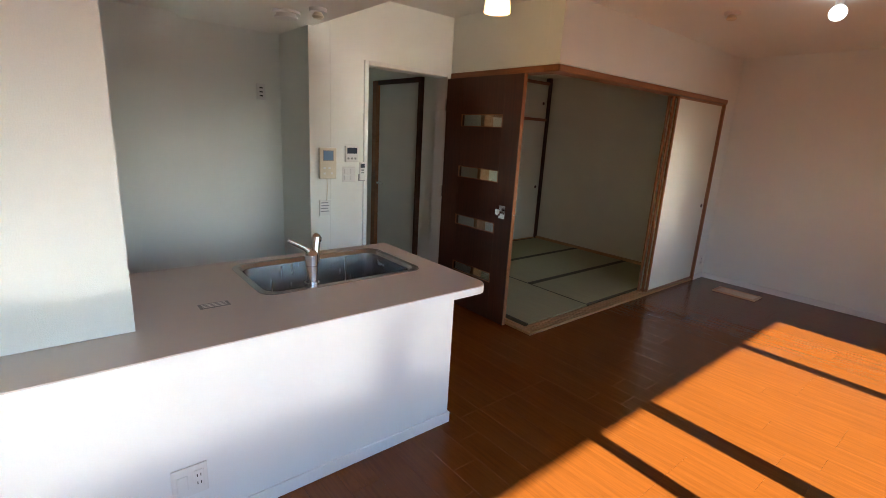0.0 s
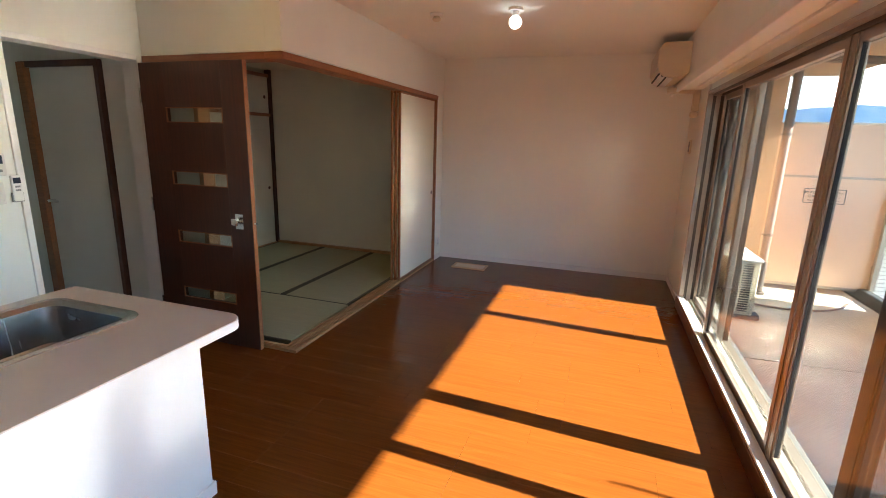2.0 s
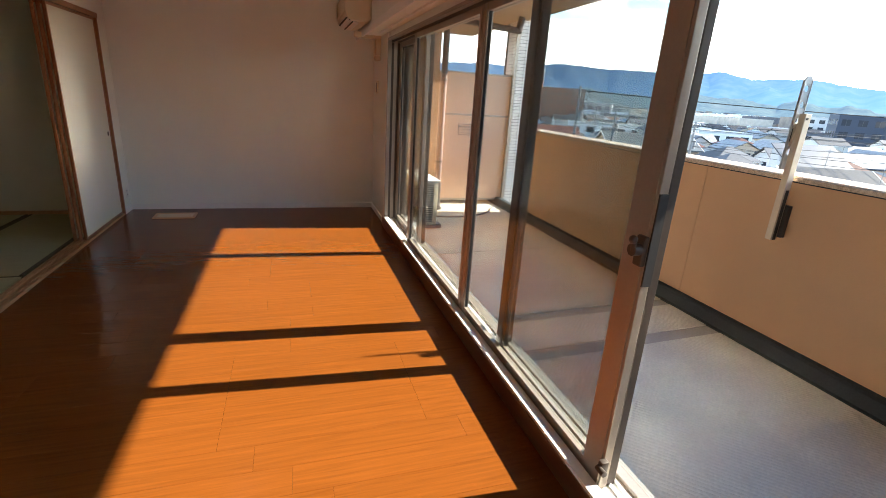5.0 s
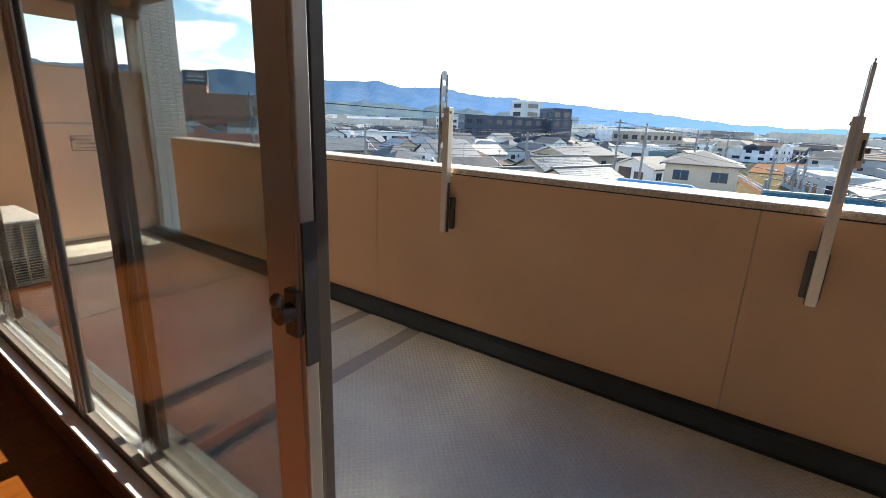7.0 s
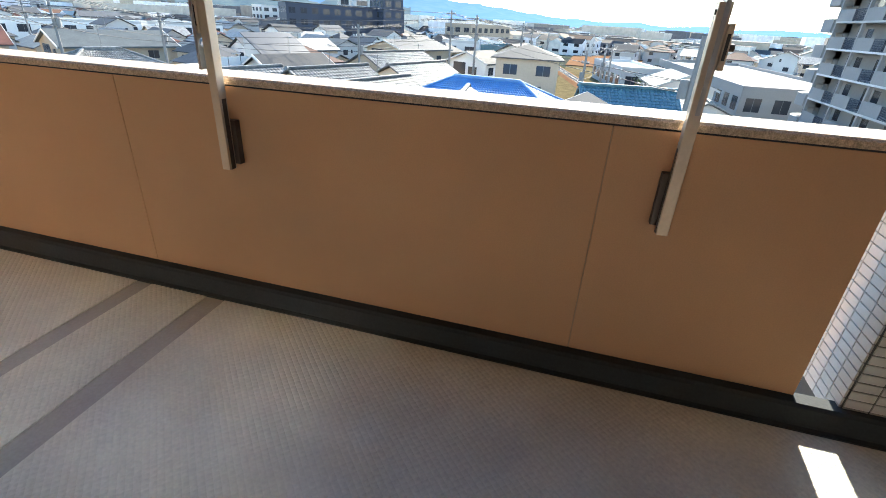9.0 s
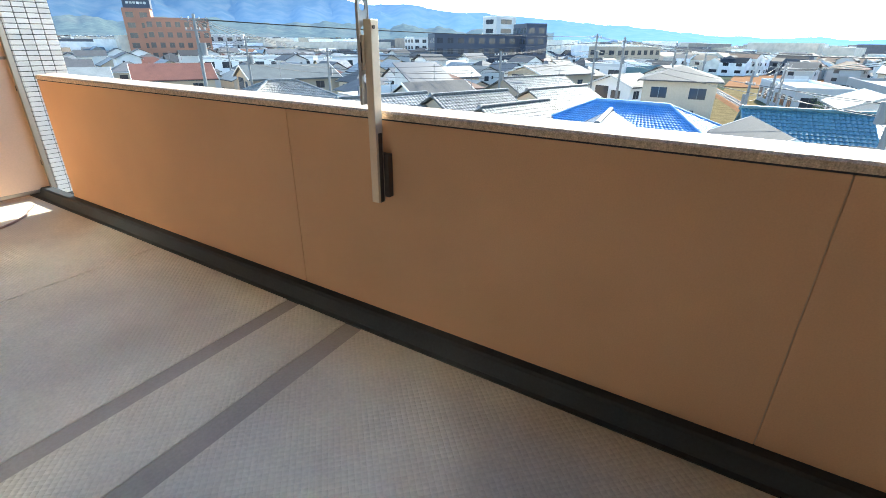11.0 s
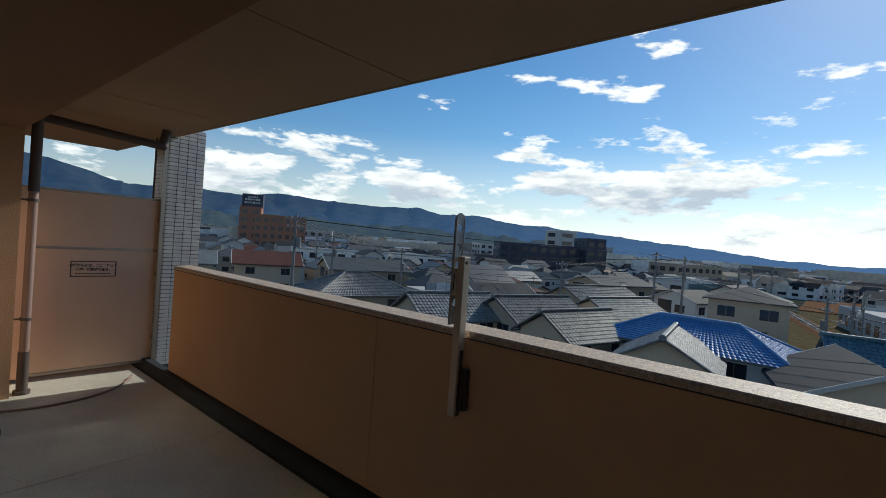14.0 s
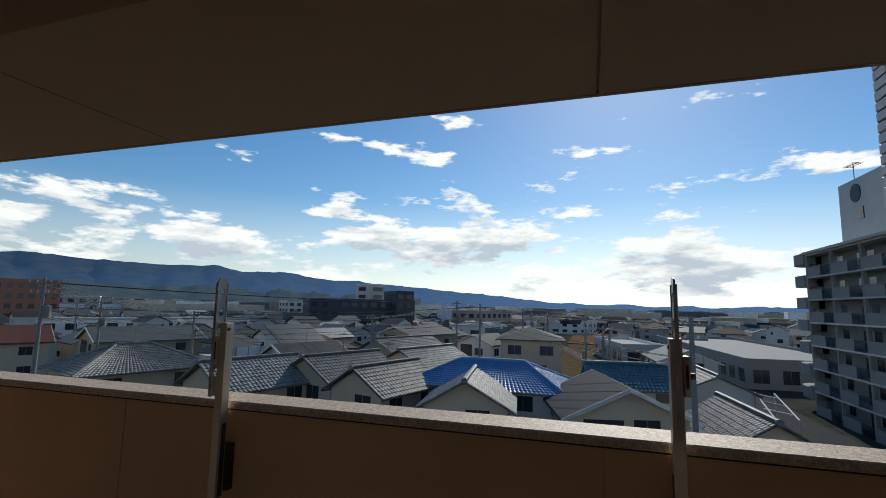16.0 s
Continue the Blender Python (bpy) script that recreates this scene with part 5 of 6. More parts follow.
def house(x, y, rz, w, d, eave, ridge, roof_mat, wall_mat, kind="gable", tiled=True, label="", over=0.55, far=False):
    """A house with its ridge along its own x axis: walls w x d, eave and ridge heights above the ground."""
    h = thing("house", (x, y, G), label or "two-storey house with a tiled roof", "house", "", rz)
    bm = bmesh.new()
    hw, hd = w / 2, d / 2
    if kind == "gable":
        prism(bm, [(-hd, -0.5), (hd, -0.5), (hd, eave), (0, ridge - 0.15), (-hd, eave)], "x", -hw, hw)
    else:
        box(bm, -hw, -hd, -0.5, hw, hd, eave)
    part("wall", bm, wall_mat, h)
    ow, od = hw + over, hd + over
    drop = (ridge - eave) * over / hd
    e = eave - drop
    slope = tiled_slope if tiled else plain_slope
    if kind == "gable":
        sides = [((-ow, -od, e), (ow, -od, e), (ow, 0, ridge), (-ow, 0, ridge)), ((ow, od, e), (-ow, od, e), (-ow, 0, ridge), (ow, 0, ridge))]
    else:
        rx = max(0.4, ow - od)
        sides = [((-ow, -od, e), (ow, -od, e), (rx, 0, ridge), (-rx, 0, ridge)), ((ow, od, e), (-ow, od, e), (-rx, 0, ridge), (rx, 0, ridge)),
                 ((ow, -od, e), (ow, od, e), (rx, 0.05, ridge), (rx, -0.05, ridge)), ((-ow, od, e), (-ow, -od, e), (-rx, -0.05, ridge), (-rx, 0.05, ridge))]
    for corners in sides:
        bm = bmesh.new(); slope(bm, *corners)
        part("roof", bm, roof_mat, h)
    if tiled:
        bm = bmesh.new()
        rx = ow if kind == "gable" else max(0.4, ow - od)
        box(bm, -rx, -0.16, ridge - 0.02, rx, 0.16, ridge + 0.24, bevel=0.06)
        if kind == "hip":
            for sx in (-1, 1):
                for sy in (-1, 1):
                    tube(bm, (sx * rx, 0, ridge + 0.06), (sx * ow, sy * od, e + 0.08), 0.13, 8)
        else:
            for sx in (-1, 1):
                for sy in (-1, 1):
                    tube(bm, (sx * ow * 0.985, 0, ridge + 0.02), (sx * ow * 0.985, sy * od, e + 0.04), 0.09, 8)
        part("ridge_cap", bm, roof_mat, h)
        if kind == "gable":
            for sx in (-1, 1):
                bm = bmesh.new(); tube(bm, (sx * ow, 0, ridge + 0.05), (sx * (ow + 0.12), 0, ridge + 0.12), 0.24, 10, 0.2)
                part("ridge_end", bm, roof_mat, h)
    if tiled and not far:
        for k, (x0_, x1_) in enumerate(((-hw - 1.1, -hw),)):
            bm = bmesh.new(); tiled_slope(bm, (x0_, hd * 0.9, eave - 2.75), (x0_, -hd * 0.9, eave - 2.75), (x1_, -hd * 0.9, eave - 2.2), (x1_, hd * 0.9, eave - 2.2))
            part("lower_roof", bm, roof_mat, h)
        for sy in (-1, 1):
            bm = bmesh.new()
            p = [(-hw, sy * (hd + 1.0), eave - 2.7), (hw * 0.7, sy * (hd + 1.0), eave - 2.7), (hw * 0.7, sy * hd, eave - 2.15), (-hw, sy * hd, eave - 2.15)]
            tiled_slope(bm, *(p if sy < 0 else (p[1], p[0], p[3], p[2])))
            part("lower_roof", bm, roof_mat, h)
    if far:
        for s in (-1, 1):
            for z in (1.0, 3.6):
                if z + 1.2 > eave:
                    continue
                bx("window", WINDOW_DARK, (s * 0.2 * w - 1.1, s * hd - 0.03, z, s * 0.2 * w + 0.7, s * hd + 0.03, z + 1.15), h)
                bx("window", WINDOW_DARK, (s * hw - 0.03, -1.5, z, s * hw + 0.03, 0.1, z + 1.15), h)
            bx("small_window", WINDOW_DARK, (s * hw - 0.03, 1.2, eave - 1.5, s * hw + 0.03, 1.8, eave - 0.7), h)
            bx("gutter", HOUSE_WHITE if roof_mat is SLATE else NAVY, (-ow, s * od - 0.06, e - 0.14, ow, s * od + 0.06, e + 0.02), h)
        if eave > 5.0:
            bal = bx("balcony", APT_GREY if wall_mat is HOUSE_WHITE else HOUSE_WHITE, (-hw * 0.1, -hd - 1.0, 2.6, hw * 0.85, -hd, 2.75), h)
            bx("balcony_front", wall_mat, (-hw * 0.1, -hd - 1.06, 2.6, hw * 0.85, -hd - 1.0, 3.65), bal)
            bm = bmesh.new(); plain_slope(bm, (hw * 0.2, hd + 1.1, 2.5), (-hw * 0.9, hd + 1.1, 2.5), (-hw * 0.9, hd, 3.0), (hw * 0.2, hd, 3.0), 0.08)
            part("lower_roof", bm, roof_mat, h)
        return h
    if not tiled and kind == "gable":
        for sx in (-1, 1):
            for sy in (-1, 1):
                bm = bmesh.new()
                prism(bm, [(0, ridge + 0.14), (0, ridge - 0.12), (sy * od, e - 0.12), (sy * od, e + 0.14)], "x", sx * ow - 0.04, sx * ow + 0.04)
                part("verge_board", bm, HOUSE_WHITE, h)
        bx("gable_window", WINDOW_DARK, (-hw - 0.03, 0.3, eave - 2.2, -hw + 0.03, hd * 0.75, eave - 0.2), h)
    for sy in (-1, 1):
        bx("gutter", METAL_ROOF, (-ow, sy * od - 0.05, e - 0.10, ow, sy * od + 0.05, e), h)
    for z in (1.0, 3.7):
        if z + 1.2 > eave:
            continue
        for k in (-0.27, 0.27):
            far_window(h, k * w, -hd, z, 1.5, 1.15, "y")
            far_window(h, k * w, hd, z, 1.5, 1.15, "y")
        far_window(h, -hw, -0.15 * d, z, 1.6, 1.15, "x")
        far_window(h, hw, 0.15 * d, z, 1.3, 1.1, "x")
    return h


# the nearest row of houses below the parapet
NEAR = [
    (35.5, 37.0, -19, 11.0, 8.0, 5.5, 7.4, KAWARA, HOUSE_BEIGE, "hip", True, "two-storey house with a grey tiled hip roof"),
    (33.5, 21.5, -18, 8.0, 6.0, 5.3, 7.0, KAWARA, HOUSE_BEIGE, "gable", True, "two-storey house with a dark grey tiled gable"),
    (39.5, 16.3, -20, 8.0, 6.6, 5.4, 7.1, KAWARA, HOUSE_BEIGE, "gable", True, "beige house with a grey tiled gable roof"),
    (36.8, 10.6, -16, 7.4, 5.2, 5.2, 6.8, KAWARA, HOUSE_BEIGE, "gable", True, "beige house with a weathered grey tiled roof"),
    (41.2, 2.6, -94, 12.4, 6.6, 5.4, 7.0, KAWARA_BLUE, HOUSE_WHITE, "hip", True, "white house with a glossy blue tiled hip roof"),
    (34.4, 2.9, 8, 6.4, 5.6, 5.1, 6.7, KAWARA, HOUSE_BEIGE, "gable", True, "beige house with a dark tiled gable roof"),
    (36.2, -6.8, 14, 8.0, 7.4, 5.0, 6.7, SLATE, HOUSE_BEIGE, "gable", False, "beige house with a grey slate gable roof"),
    (48.0, -9.2, -82, 7.6, 5.6, 5.0, 6.6, KAWARA_TEAL, HOUSE_WHITE, "gable", True, "house with a shiny teal tiled roof"),
    (37.0, -15.3, 6, 8.4, 5.6, 3.6, 5.3, KAWARA, HOUSE_BEIGE, "gable", True, "low beige house with a grey tiled gable roof"),
    (50.5, 27.5, -20, 8.5, 6.5, 5.2, 6.9, SLATE, HOUSE_WHITE, "gable", False, "white house with a dark steep roof"),
    (52.0, 12.5, -18, 9.0, 7.0, 5.2, 6.9, KAWARA, HOUSE_BEIGE, "gable", True, "beige house with a grey tiled roof"),
    (61.0, 66.0, -24, 15.0, 11.0, 5.5, 7.3, METAL_ROOF, HOUSE_BEIGE, "gable", False, "long beige workshop with a pale metal roof"),
    (46.0, 76.0, -25, 11.0, 9.0, 5.6, 7.6, RED_ROOF, HOUSE_BEIGE, "gable", False, "house with a dull red tiled hip roof"),
    (30.5, 78.0, -22, 12.0, 9.0, 5.6, 7.4, METAL_ROOF, HOUSE_BEIGE, "gable", False, "house with a grey-green metal roof"),
    (63.5, 34.5, -20, 9.0, 7.0, 5.2, 6.9, RED_ROOF, HOUSE_BEIGE, "hip", False, "beige house with a brown-red roof"),
    (67.0, 21.3, -20, 12.0, 7.0, 5.2, 6.9, KAWARA, HOUSE_BEIGE, "gable", True, "long beige house with a weathered grey tiled roof"),
    (94.0, 29.0, -20, 14.0, 9.0, 6.0, 7.4, SLATE, HOUSE_BEIGE, "gable", False, "beige house with a wide dark metal roof"),
    (81.0, 12.0, -20, 7.0, 7.0, 5.6, 7.0, SLATE, HOUSE_WHITE, "gable", False, "narrow white house with a dark roof"),
    (75.0, -17.5, 4, 10.0, 7.0, 5.0, 6.4, METAL_ROOF, HOUSE_WHITE, "gable", False, "white house with a pale metal roof"),
    (57.0, -17.0, 3, 9.0, 6.0, 4.0, 5.4, KAWARA, HOUSE_WHITE, "gable", True, "low white house with a grey tiled roof"),
]
for row in NEAR:
    house(*row[:11], label=row[11])
# steep dark solar roof on a white house
sh = thing("solar_house", (53.5, 30.2, G), "white house with a steep dark solar roof", "house", "", -20)
bm = bmesh.new(); prism(bm, [(-3.2, -0.5), (3.2, -0.5), (3.2, 8.6), (-3.2, 5.2)], "x", -3.2, 3.2)
part("wall", bm, HOUSE_WHITE, sh)
bm = bmesh.new(); plain_slope(bm, (-3.5, -3.6, 5.05), (3.5, -3.6, 5.05), (3.5, 3.3, 8.75), (-3.5, 3.3, 8.75))
part("solar_roof", bm, SOLAR, sh)


def block(name, x, y, rz, w, d, floors, fh, wall_mat, label, cols_w, cols_d, category="building", parapet=0.6, z0=0.0):
    """A flat-roofed building with a row of windows on each floor of its four sides."""
    o = thing(name, (x, y, G + z0), label, category, "", rz)
    H = floors * fh
    bm = bmesh.new(); box(bm, -w / 2, -d / 2, -0.5, w / 2, d / 2, H)
    for b in ((-w / 2, -d / 2, H, w / 2, -d / 2 + 0.2, H + parapet), (-w / 2, d / 2 - 0.2, H, w / 2, d / 2, H + parapet), (-w / 2, -d / 2 + 0.2, H, -w / 2 + 0.2, d / 2 - 0.2, H + parapet), (w / 2 - 0.2, -d / 2 + 0.2, H, w / 2, d / 2 - 0.2, H + parapet)):
        bx("roof_parapet", wall_mat, b, o)
    part("wall", bm, wall_mat, o)
    for f in range(floors):
        for i in range(cols_w):
            xx = -w / 2 + (i + 0.5) * w / cols_w
            for s in (-1, 1):
                far_window(o, xx, s * d / 2, f * fh + 0.9, w / cols_w * 0.55, fh * 0.5, "y")
        for i in range(cols_d):
            yy = -d / 2 + (i + 0.5) * d / cols_d
            far_window(o, -w / 2, yy, f * fh + 0.9, d / cols_d * 0.55, fh * 0.5, "x")
    return o


h3 = house(62.0, 1.8, 6, 7.4, 7.2, 7.9, 9.1, SLATE, HOUSE_BEIGE, "hip", False, "three-storey beige house with a dark hip roof")
for yy in (-1.9, 1.9):
    far_window(h3, -3.7, yy, 6.0, 1.6, 1.1, "x")
nb = block("office_building", 163.0, 79.0, -47, 40.0, 14.0, 4, 3.3, NAVY, "long navy blue office building", 11, 4)
block("office_building", 168.0, 65.0, -47, 7.0, 14.0, 5, 3.3, NAVY, "navy stair tower of the office building", 2, 4)
wt_ = block("white_tower", 193.0, 89.0, -25, 10.0, 9.0, 6, 3.4, HOUSE_WHITE, "plain white concrete tower block", 1, 1)
bb = block("hotel", 118.0, 193.0, -33, 22.0, 14.0, 5, 3.6, BRICK_RED, "brown-red tiled hotel with small windows", 7, 4)
ht = block("hotel_tower", 107.0, 200.0, -33, 9.0, 12.0, 6, 3.5, BRICK_RED, "brown-red tower carrying a dark signboard", 2, 3)
bd = thing("signboard", (107.0, 199.0, G + 21.6), "black rooftop signboard with white lettering", "sign", "", -33)
bx("board", NAVY, (-4.4, -4.2, 0.0, 4.4, 4.2, 5.6), bd)
for z, w_ in ((3.9, 2.2), (2.8, 3.2), (1.4, 3.4)):
    for k in range(6):
        bx("letter_bar", HOUSE_WHITE, (-w_ + k * w_ / 3 + 0.1, -4.28, z, -w_ + (k + 1) * w_ / 3 - 0.15, -4.2, z + 0.75), bd)
        bx("letter_bar", HOUSE_WHITE, (-4.48, -w_ + k * w_ / 3 + 0.1, z, -4.4, -w_ + (k + 1) * w_ / 3 - 0.15, z + 0.75), bd)
for x, y, rz, w, d, fl, mt, lb in ((95, 118, -30, 30, 9, 2, HOUSE_WHITE, "long low white building"), (120, 108, -25, 20, 10, 2, HOUSE_WHITE, "white two-storey shop building"), (205, 40, -20, 30, 12, 3, HOUSE_BEIGE, "pale beige apartment block"),
                                  (240, 150, -30, 34, 12, 4, HOUSE_WHITE, "distant white apartment block"), (330, 170, -20, 60, 18, 3, HOUSE_WHITE, "distant white factory hall"), (150, 210, -40, 16, 10, 4, HOUSE_WHITE, "distant white apartment block"),
                                  (118, -36, 4, 66, 20, 1, APT_GREY, "long low factory hall with a pale roof"), (120, -13.5, 12, 26, 9, 1, HOUSE_WHITE, "low white shed with a bright metal roof"), (112, 11.5, -12, 14, 9, 2, KAWARA_TEAL, "teal clad shop building"), (128, 24, -10, 16, 10, 2, HOUSE_WHITE, "white shop with a bright roof sign")):
    block("building", x, y, rz, w, d, fl, 3.2 if fl > 1 else 4.0, mt, lb, max(2, int(w / 4)), max(2, int(d / 4)))


# the tall block of flats across the street
apt = thing("apartment_building", (55.0, -30.6, G), "seven-storey grey block of flats with open walkways", "apartment building")
FH, NF, AX0, AX1 = 2.66, 7, -24.0, 12.0
bm = bmesh.new(); box(bm, AX0, -12.0, -0.5, AX1, -1.6, NF * FH)
part("wall", bm, APT_GREY, apt)
for f in range(NF + 1):
    bx("walkway_slab", HOUSE_WHITE, (AX0, -1.6, f * FH - 0.18, AX1, 0.05, f * FH), apt)
for f in range(NF):
    for k in range(6):
        xa = AX0 + k * 6.0
        bx("solid_balustrade", APT_GREY, (xa + 2.6, -0.12, f * FH, xa + 6.0, 0.0, f * FH + 1.15), apt)
        r_ = bx("railing", NAVY, (xa + 0.1, -0.06, f * FH + 1.05, xa + 2.6, -0.02, f * FH + 1.12), apt)
        bm = bmesh.new()
        for i in range(14):
            box(bm, xa + 0.15 + i * 0.18, -0.055, f * FH, xa + 0.18 + i * 0.18, -0.025, f * FH + 1.05)
        part("baluster", bm, NAVY, r_)
        bx("flat_door", WINDOW_DARK, (xa + 3.2, -1.62, f * FH, xa + 4.1, -1.56, f * FH + 2.0), apt)
        bx("window", WINDOW_DARK, (xa + 1.0, -1.62, f * FH + 0.9, xa + 2.2, -1.57, f * FH + 2.0), apt)
for k in range(7):
    bx("pier", APT_GREY, (AX0 + k * 6.0 - 0.16, -0.3, 0, AX0 + k * 6.0 + 0.16, 0.02, NF * FH), apt)
bx("roof_slab", HOUSE_WHITE, (AX0, -12.2, NF * FH, AX1 + 0.2, 0.4, NF * FH + 0.3), apt)
st = thing("stair_tower", (67.0, -30.6, G), "grey outside stair tower with rounded landings", "stair tower")
bx("core", APT_GREY, (0.0, -5.0, -0.5, 2.0, -1.0, NF * FH + 0.2), st)
for f in range(1, NF + 1):
    bm = bmesh.new()
    prism(bm, [(0.0, -4.0), (0.0, 0.2), (3.0, 0.2), (4.4, -0.4), (5.2, -1.6), (5.2, -4.0)], "z", f * FH - 1.1, f * FH + 0.25)
    bmesh.ops.bevel(bm, geom=[e for e in bm.edges if abs(e.verts[0].co.z - e.verts[1].co.z) > 0.5], offset=0.3, segments=3, affect="EDGES")
    part("landing", bm, APT_GREY, st)
pent = thing("penthouse_tower", (56.0, -38.0, G + NF * FH + 0.3), "grey lift tower on the roof with a round emblem", "tower")
bx("wall", HOUSE_WHITE, (-16, -8, 0, 9.5, 4.2, 7.6), pent)
bx("window", WINDOW_DARK, (4.5, 4.2, 3.0, 5.5, 4.3, 4.3), pent)
bm = bmesh.new(); tube(bm, (5.8, 4.2, 6.0), (5.8, 4.32, 6.0), 1.0, 24)
part("emblem", bm, NAVY, pent)
ant = thing("antenna", (64.5, -35.0, G + NF * FH + 7.9), "television aerial on the roof", "antenna")
bm = bmesh.new(); tube(bm, (0, 0, 0), (0, 0, 2.6), 0.05, 6); tube(bm, (-1.2, 0, 2.3), (1.2, 0.3, 2.3), 0.04, 6)
for k in range(5):
    tube(bm, (-1.0 + k * 0.5, -0.6, 2.3), (-1.0 + k * 0.5, 0.6, 2.3), 0.03, 5)
part("aerial", bm, POLE_GREY, ant)


def aerial(x, y, z, rz):
    a = thing("roof_aerial", (x, y, z), "thin television aerial on a house roof", "antenna", "roof aerials", rz)
    bm = bmesh.new(); tube(bm, (0, 0, -0.3), (0, 0, 1.9), 0.025, 6)
    part("mast", bm, POLE_GREY, a)
    bm = bmesh.new(); tube(bm, (-0.7, 0, 1.7), (0.7, 0, 1.7), 0.018, 5)
    part("boom", bm, POLE_GREY, a)
    for k in range(6):
        bm = bmesh.new(); tube(bm, (-0.6 + k * 0.24, -0.35, 1.7), (-0.6 + k * 0.24, 0.35, 1.7), 0.012, 4)
        part("element", bm, POLE_GREY, a)


for x, y, z, rz in ((39.5, 16.3, -2.8, 10), (32.3, 8.6, -2.9, 40), (50.5, 27.5, -3.0, 20), (52.0, 12.5, -3.0, -15), (63.5, 34.5, -3.0, 60), (67.0, 21.3, -2.9, 10), (94.0, 29.0, -2.5, 30), (61.0, 66.0, -2.6, 15), (35.5, 37.0, -2.5, -20), (46.0, 76.0, -2.3, 40), (81.0, 12.0, -2.9, 0), (57.0, -17.0, -4.5, 25)):
    aerial(x, y, z, rz)


# utility poles and wires
def utility_pole(x, y, h, rz=0):
    p = thing("utility_pole", (x, y, G), "grey concrete utility pole with crossarms", "utility pole", "utility poles", rz)
    bm = bmesh.new(); tube(bm, (0, 0, -0.3), (0, 0, h), 0.19, 10, 0.12)
    part("shaft", bm, POLE_GREY, p, "", True)
    for z, w_ in ((h - 0.5, 1.0), (h - 1.3, 0.8)):
        bx("crossarm", POLE_GREY, (-w_, -0.06, z, w_, 0.06, z + 0.1), p)
        for k in (-0.9, -0.4, 0.4, 0.9):
            bx("insulator", HOUSE_WHITE, (k * w_ - 0.05, -0.05, z + 0.1, k * w_ + 0.05, 0.05, z + 0.28), p)
    bm = bmesh.new(); tube(bm, (0.35, 0, h - 3.2), (0.35, 0, h - 2.2), 0.26, 12)
    part("transformer", bm, POLE_GREY, p)
    return (x, y, G + h)


POLES = [utility_pole(25.8, 35.2, 13.3, -35), utility_pole(46.0, 40.5, 10.5, 10), utility_pole(68.4, 10.0, 12.1, 0), utility_pole(29.6, -11.0, 11.3, 70), utility_pole(86.0, 4.5, 11.0, 0), utility_pole(70.0, -7.2, 9.5, 0), utility_pole(70, 95, 11, 15), utility_pole(112.0, 4.0, 11.0, 0), utility_pole(73.5, 15.0, 12.6, -20), utility_pole(58.5, -5.0, 9.0, 30), utility_pole(88.0, 6.4, 11.5, 0), utility_pole(40.0, 48.0, 11.8, -30), utility_pole(96.0, -9.0, 9.0, 10), utility_pole(54.0, 20.5, 10.4, -20)]
for i, j in ((0, 1), (1, 2), (2, 3), (2, 4), (4, 7), (0, 6), (3, 5), (0, 8), (8, 10), (0, 11), (11, 6), (5, 12), (1, 13), (13, 8), (9, 5)):
    a, b = Vector(POLES[i]), Vector(POLES[j])
    for off, low in ((-0.7, 0.4), (0.0, 0.4), (0.7, 0.4), (0.15, 2.3), (-0.15, 2.9)):
        side = (b - a).cross(Vector((0, 0, 1))).normalized() * off
        mid = (a + b) / 2 + side - Vector((0, 0, low + 0.7))
        w_ = curve_tube("overhead_wire", [a + side - Vector((0, 0, low)), mid, b + side - Vector((0, 0, low))], 0.022, WIRE)
        tagged(w_, "black overhead wire between utility poles", "wire", "overhead wires")

# a carport frame of pale steel tubes by the street
cp = thing("steel_frame", (47.0, -20.5, G), "pale steel tube frame beside the street", "frame")
for a, b in (((-4, 0, 3.6), (9, -2.5, 3.6)), ((-4, 1.6, 3.6), (9, -0.8, 3.6)), ((-4, 0, 0), (-4, 0, 3.6)), ((9, -2.5, 0), (9, -2.5, 3.6)), ((-4, 1.6, 0), (-4, 1.6, 3.6)), ((9, -0.8, 0), (9, -0.8, 3.6)), ((-2, -0.3, 3.6), (0, 1.1, 3.6)), ((2, -1.0, 3.6), (4, 0.2, 3.6)), ((6, -1.9, 3.6), (8, -0.6, 3.6))):
    bm = bmesh.new(); tube(bm, a, b, 0.07, 6)
    part("tube", bm, HOUSE_WHITE, cp)

# a single railway track running away on its low gravel bed
track = thing("railway", (112.0, -4.4, G), "single railway track on a brown gravel bed", "railway", "", 11.9)
bm = bmesh.new(); prism(bm, [(-2.2, 0.04), (2.2, 0.04), (1.5, 0.42), (-1.5, 0.42)], "x", -46, 150)
part("gravel_bed", bm, RED_SOIL, track)
for yy in (-0.55, 0.55):
    bx("rail", METAL_ROOF, (-46, yy - 0.05, 0.44, 150, yy + 0.05, 0.60), track)
bm = bmesh.new(); box(bm, -0.12, -1.1, 0.40, 0.12, 1.1, 0.47)
sleeper = part("sleeper", bm, POLE_GREY, track)
sleeper.location.x = -45.5
for k in range(1, 90):
    o = new("sleeper", sleeper.data)
    o.parent = track
    o.location.x = -45.5 + k * 1.0

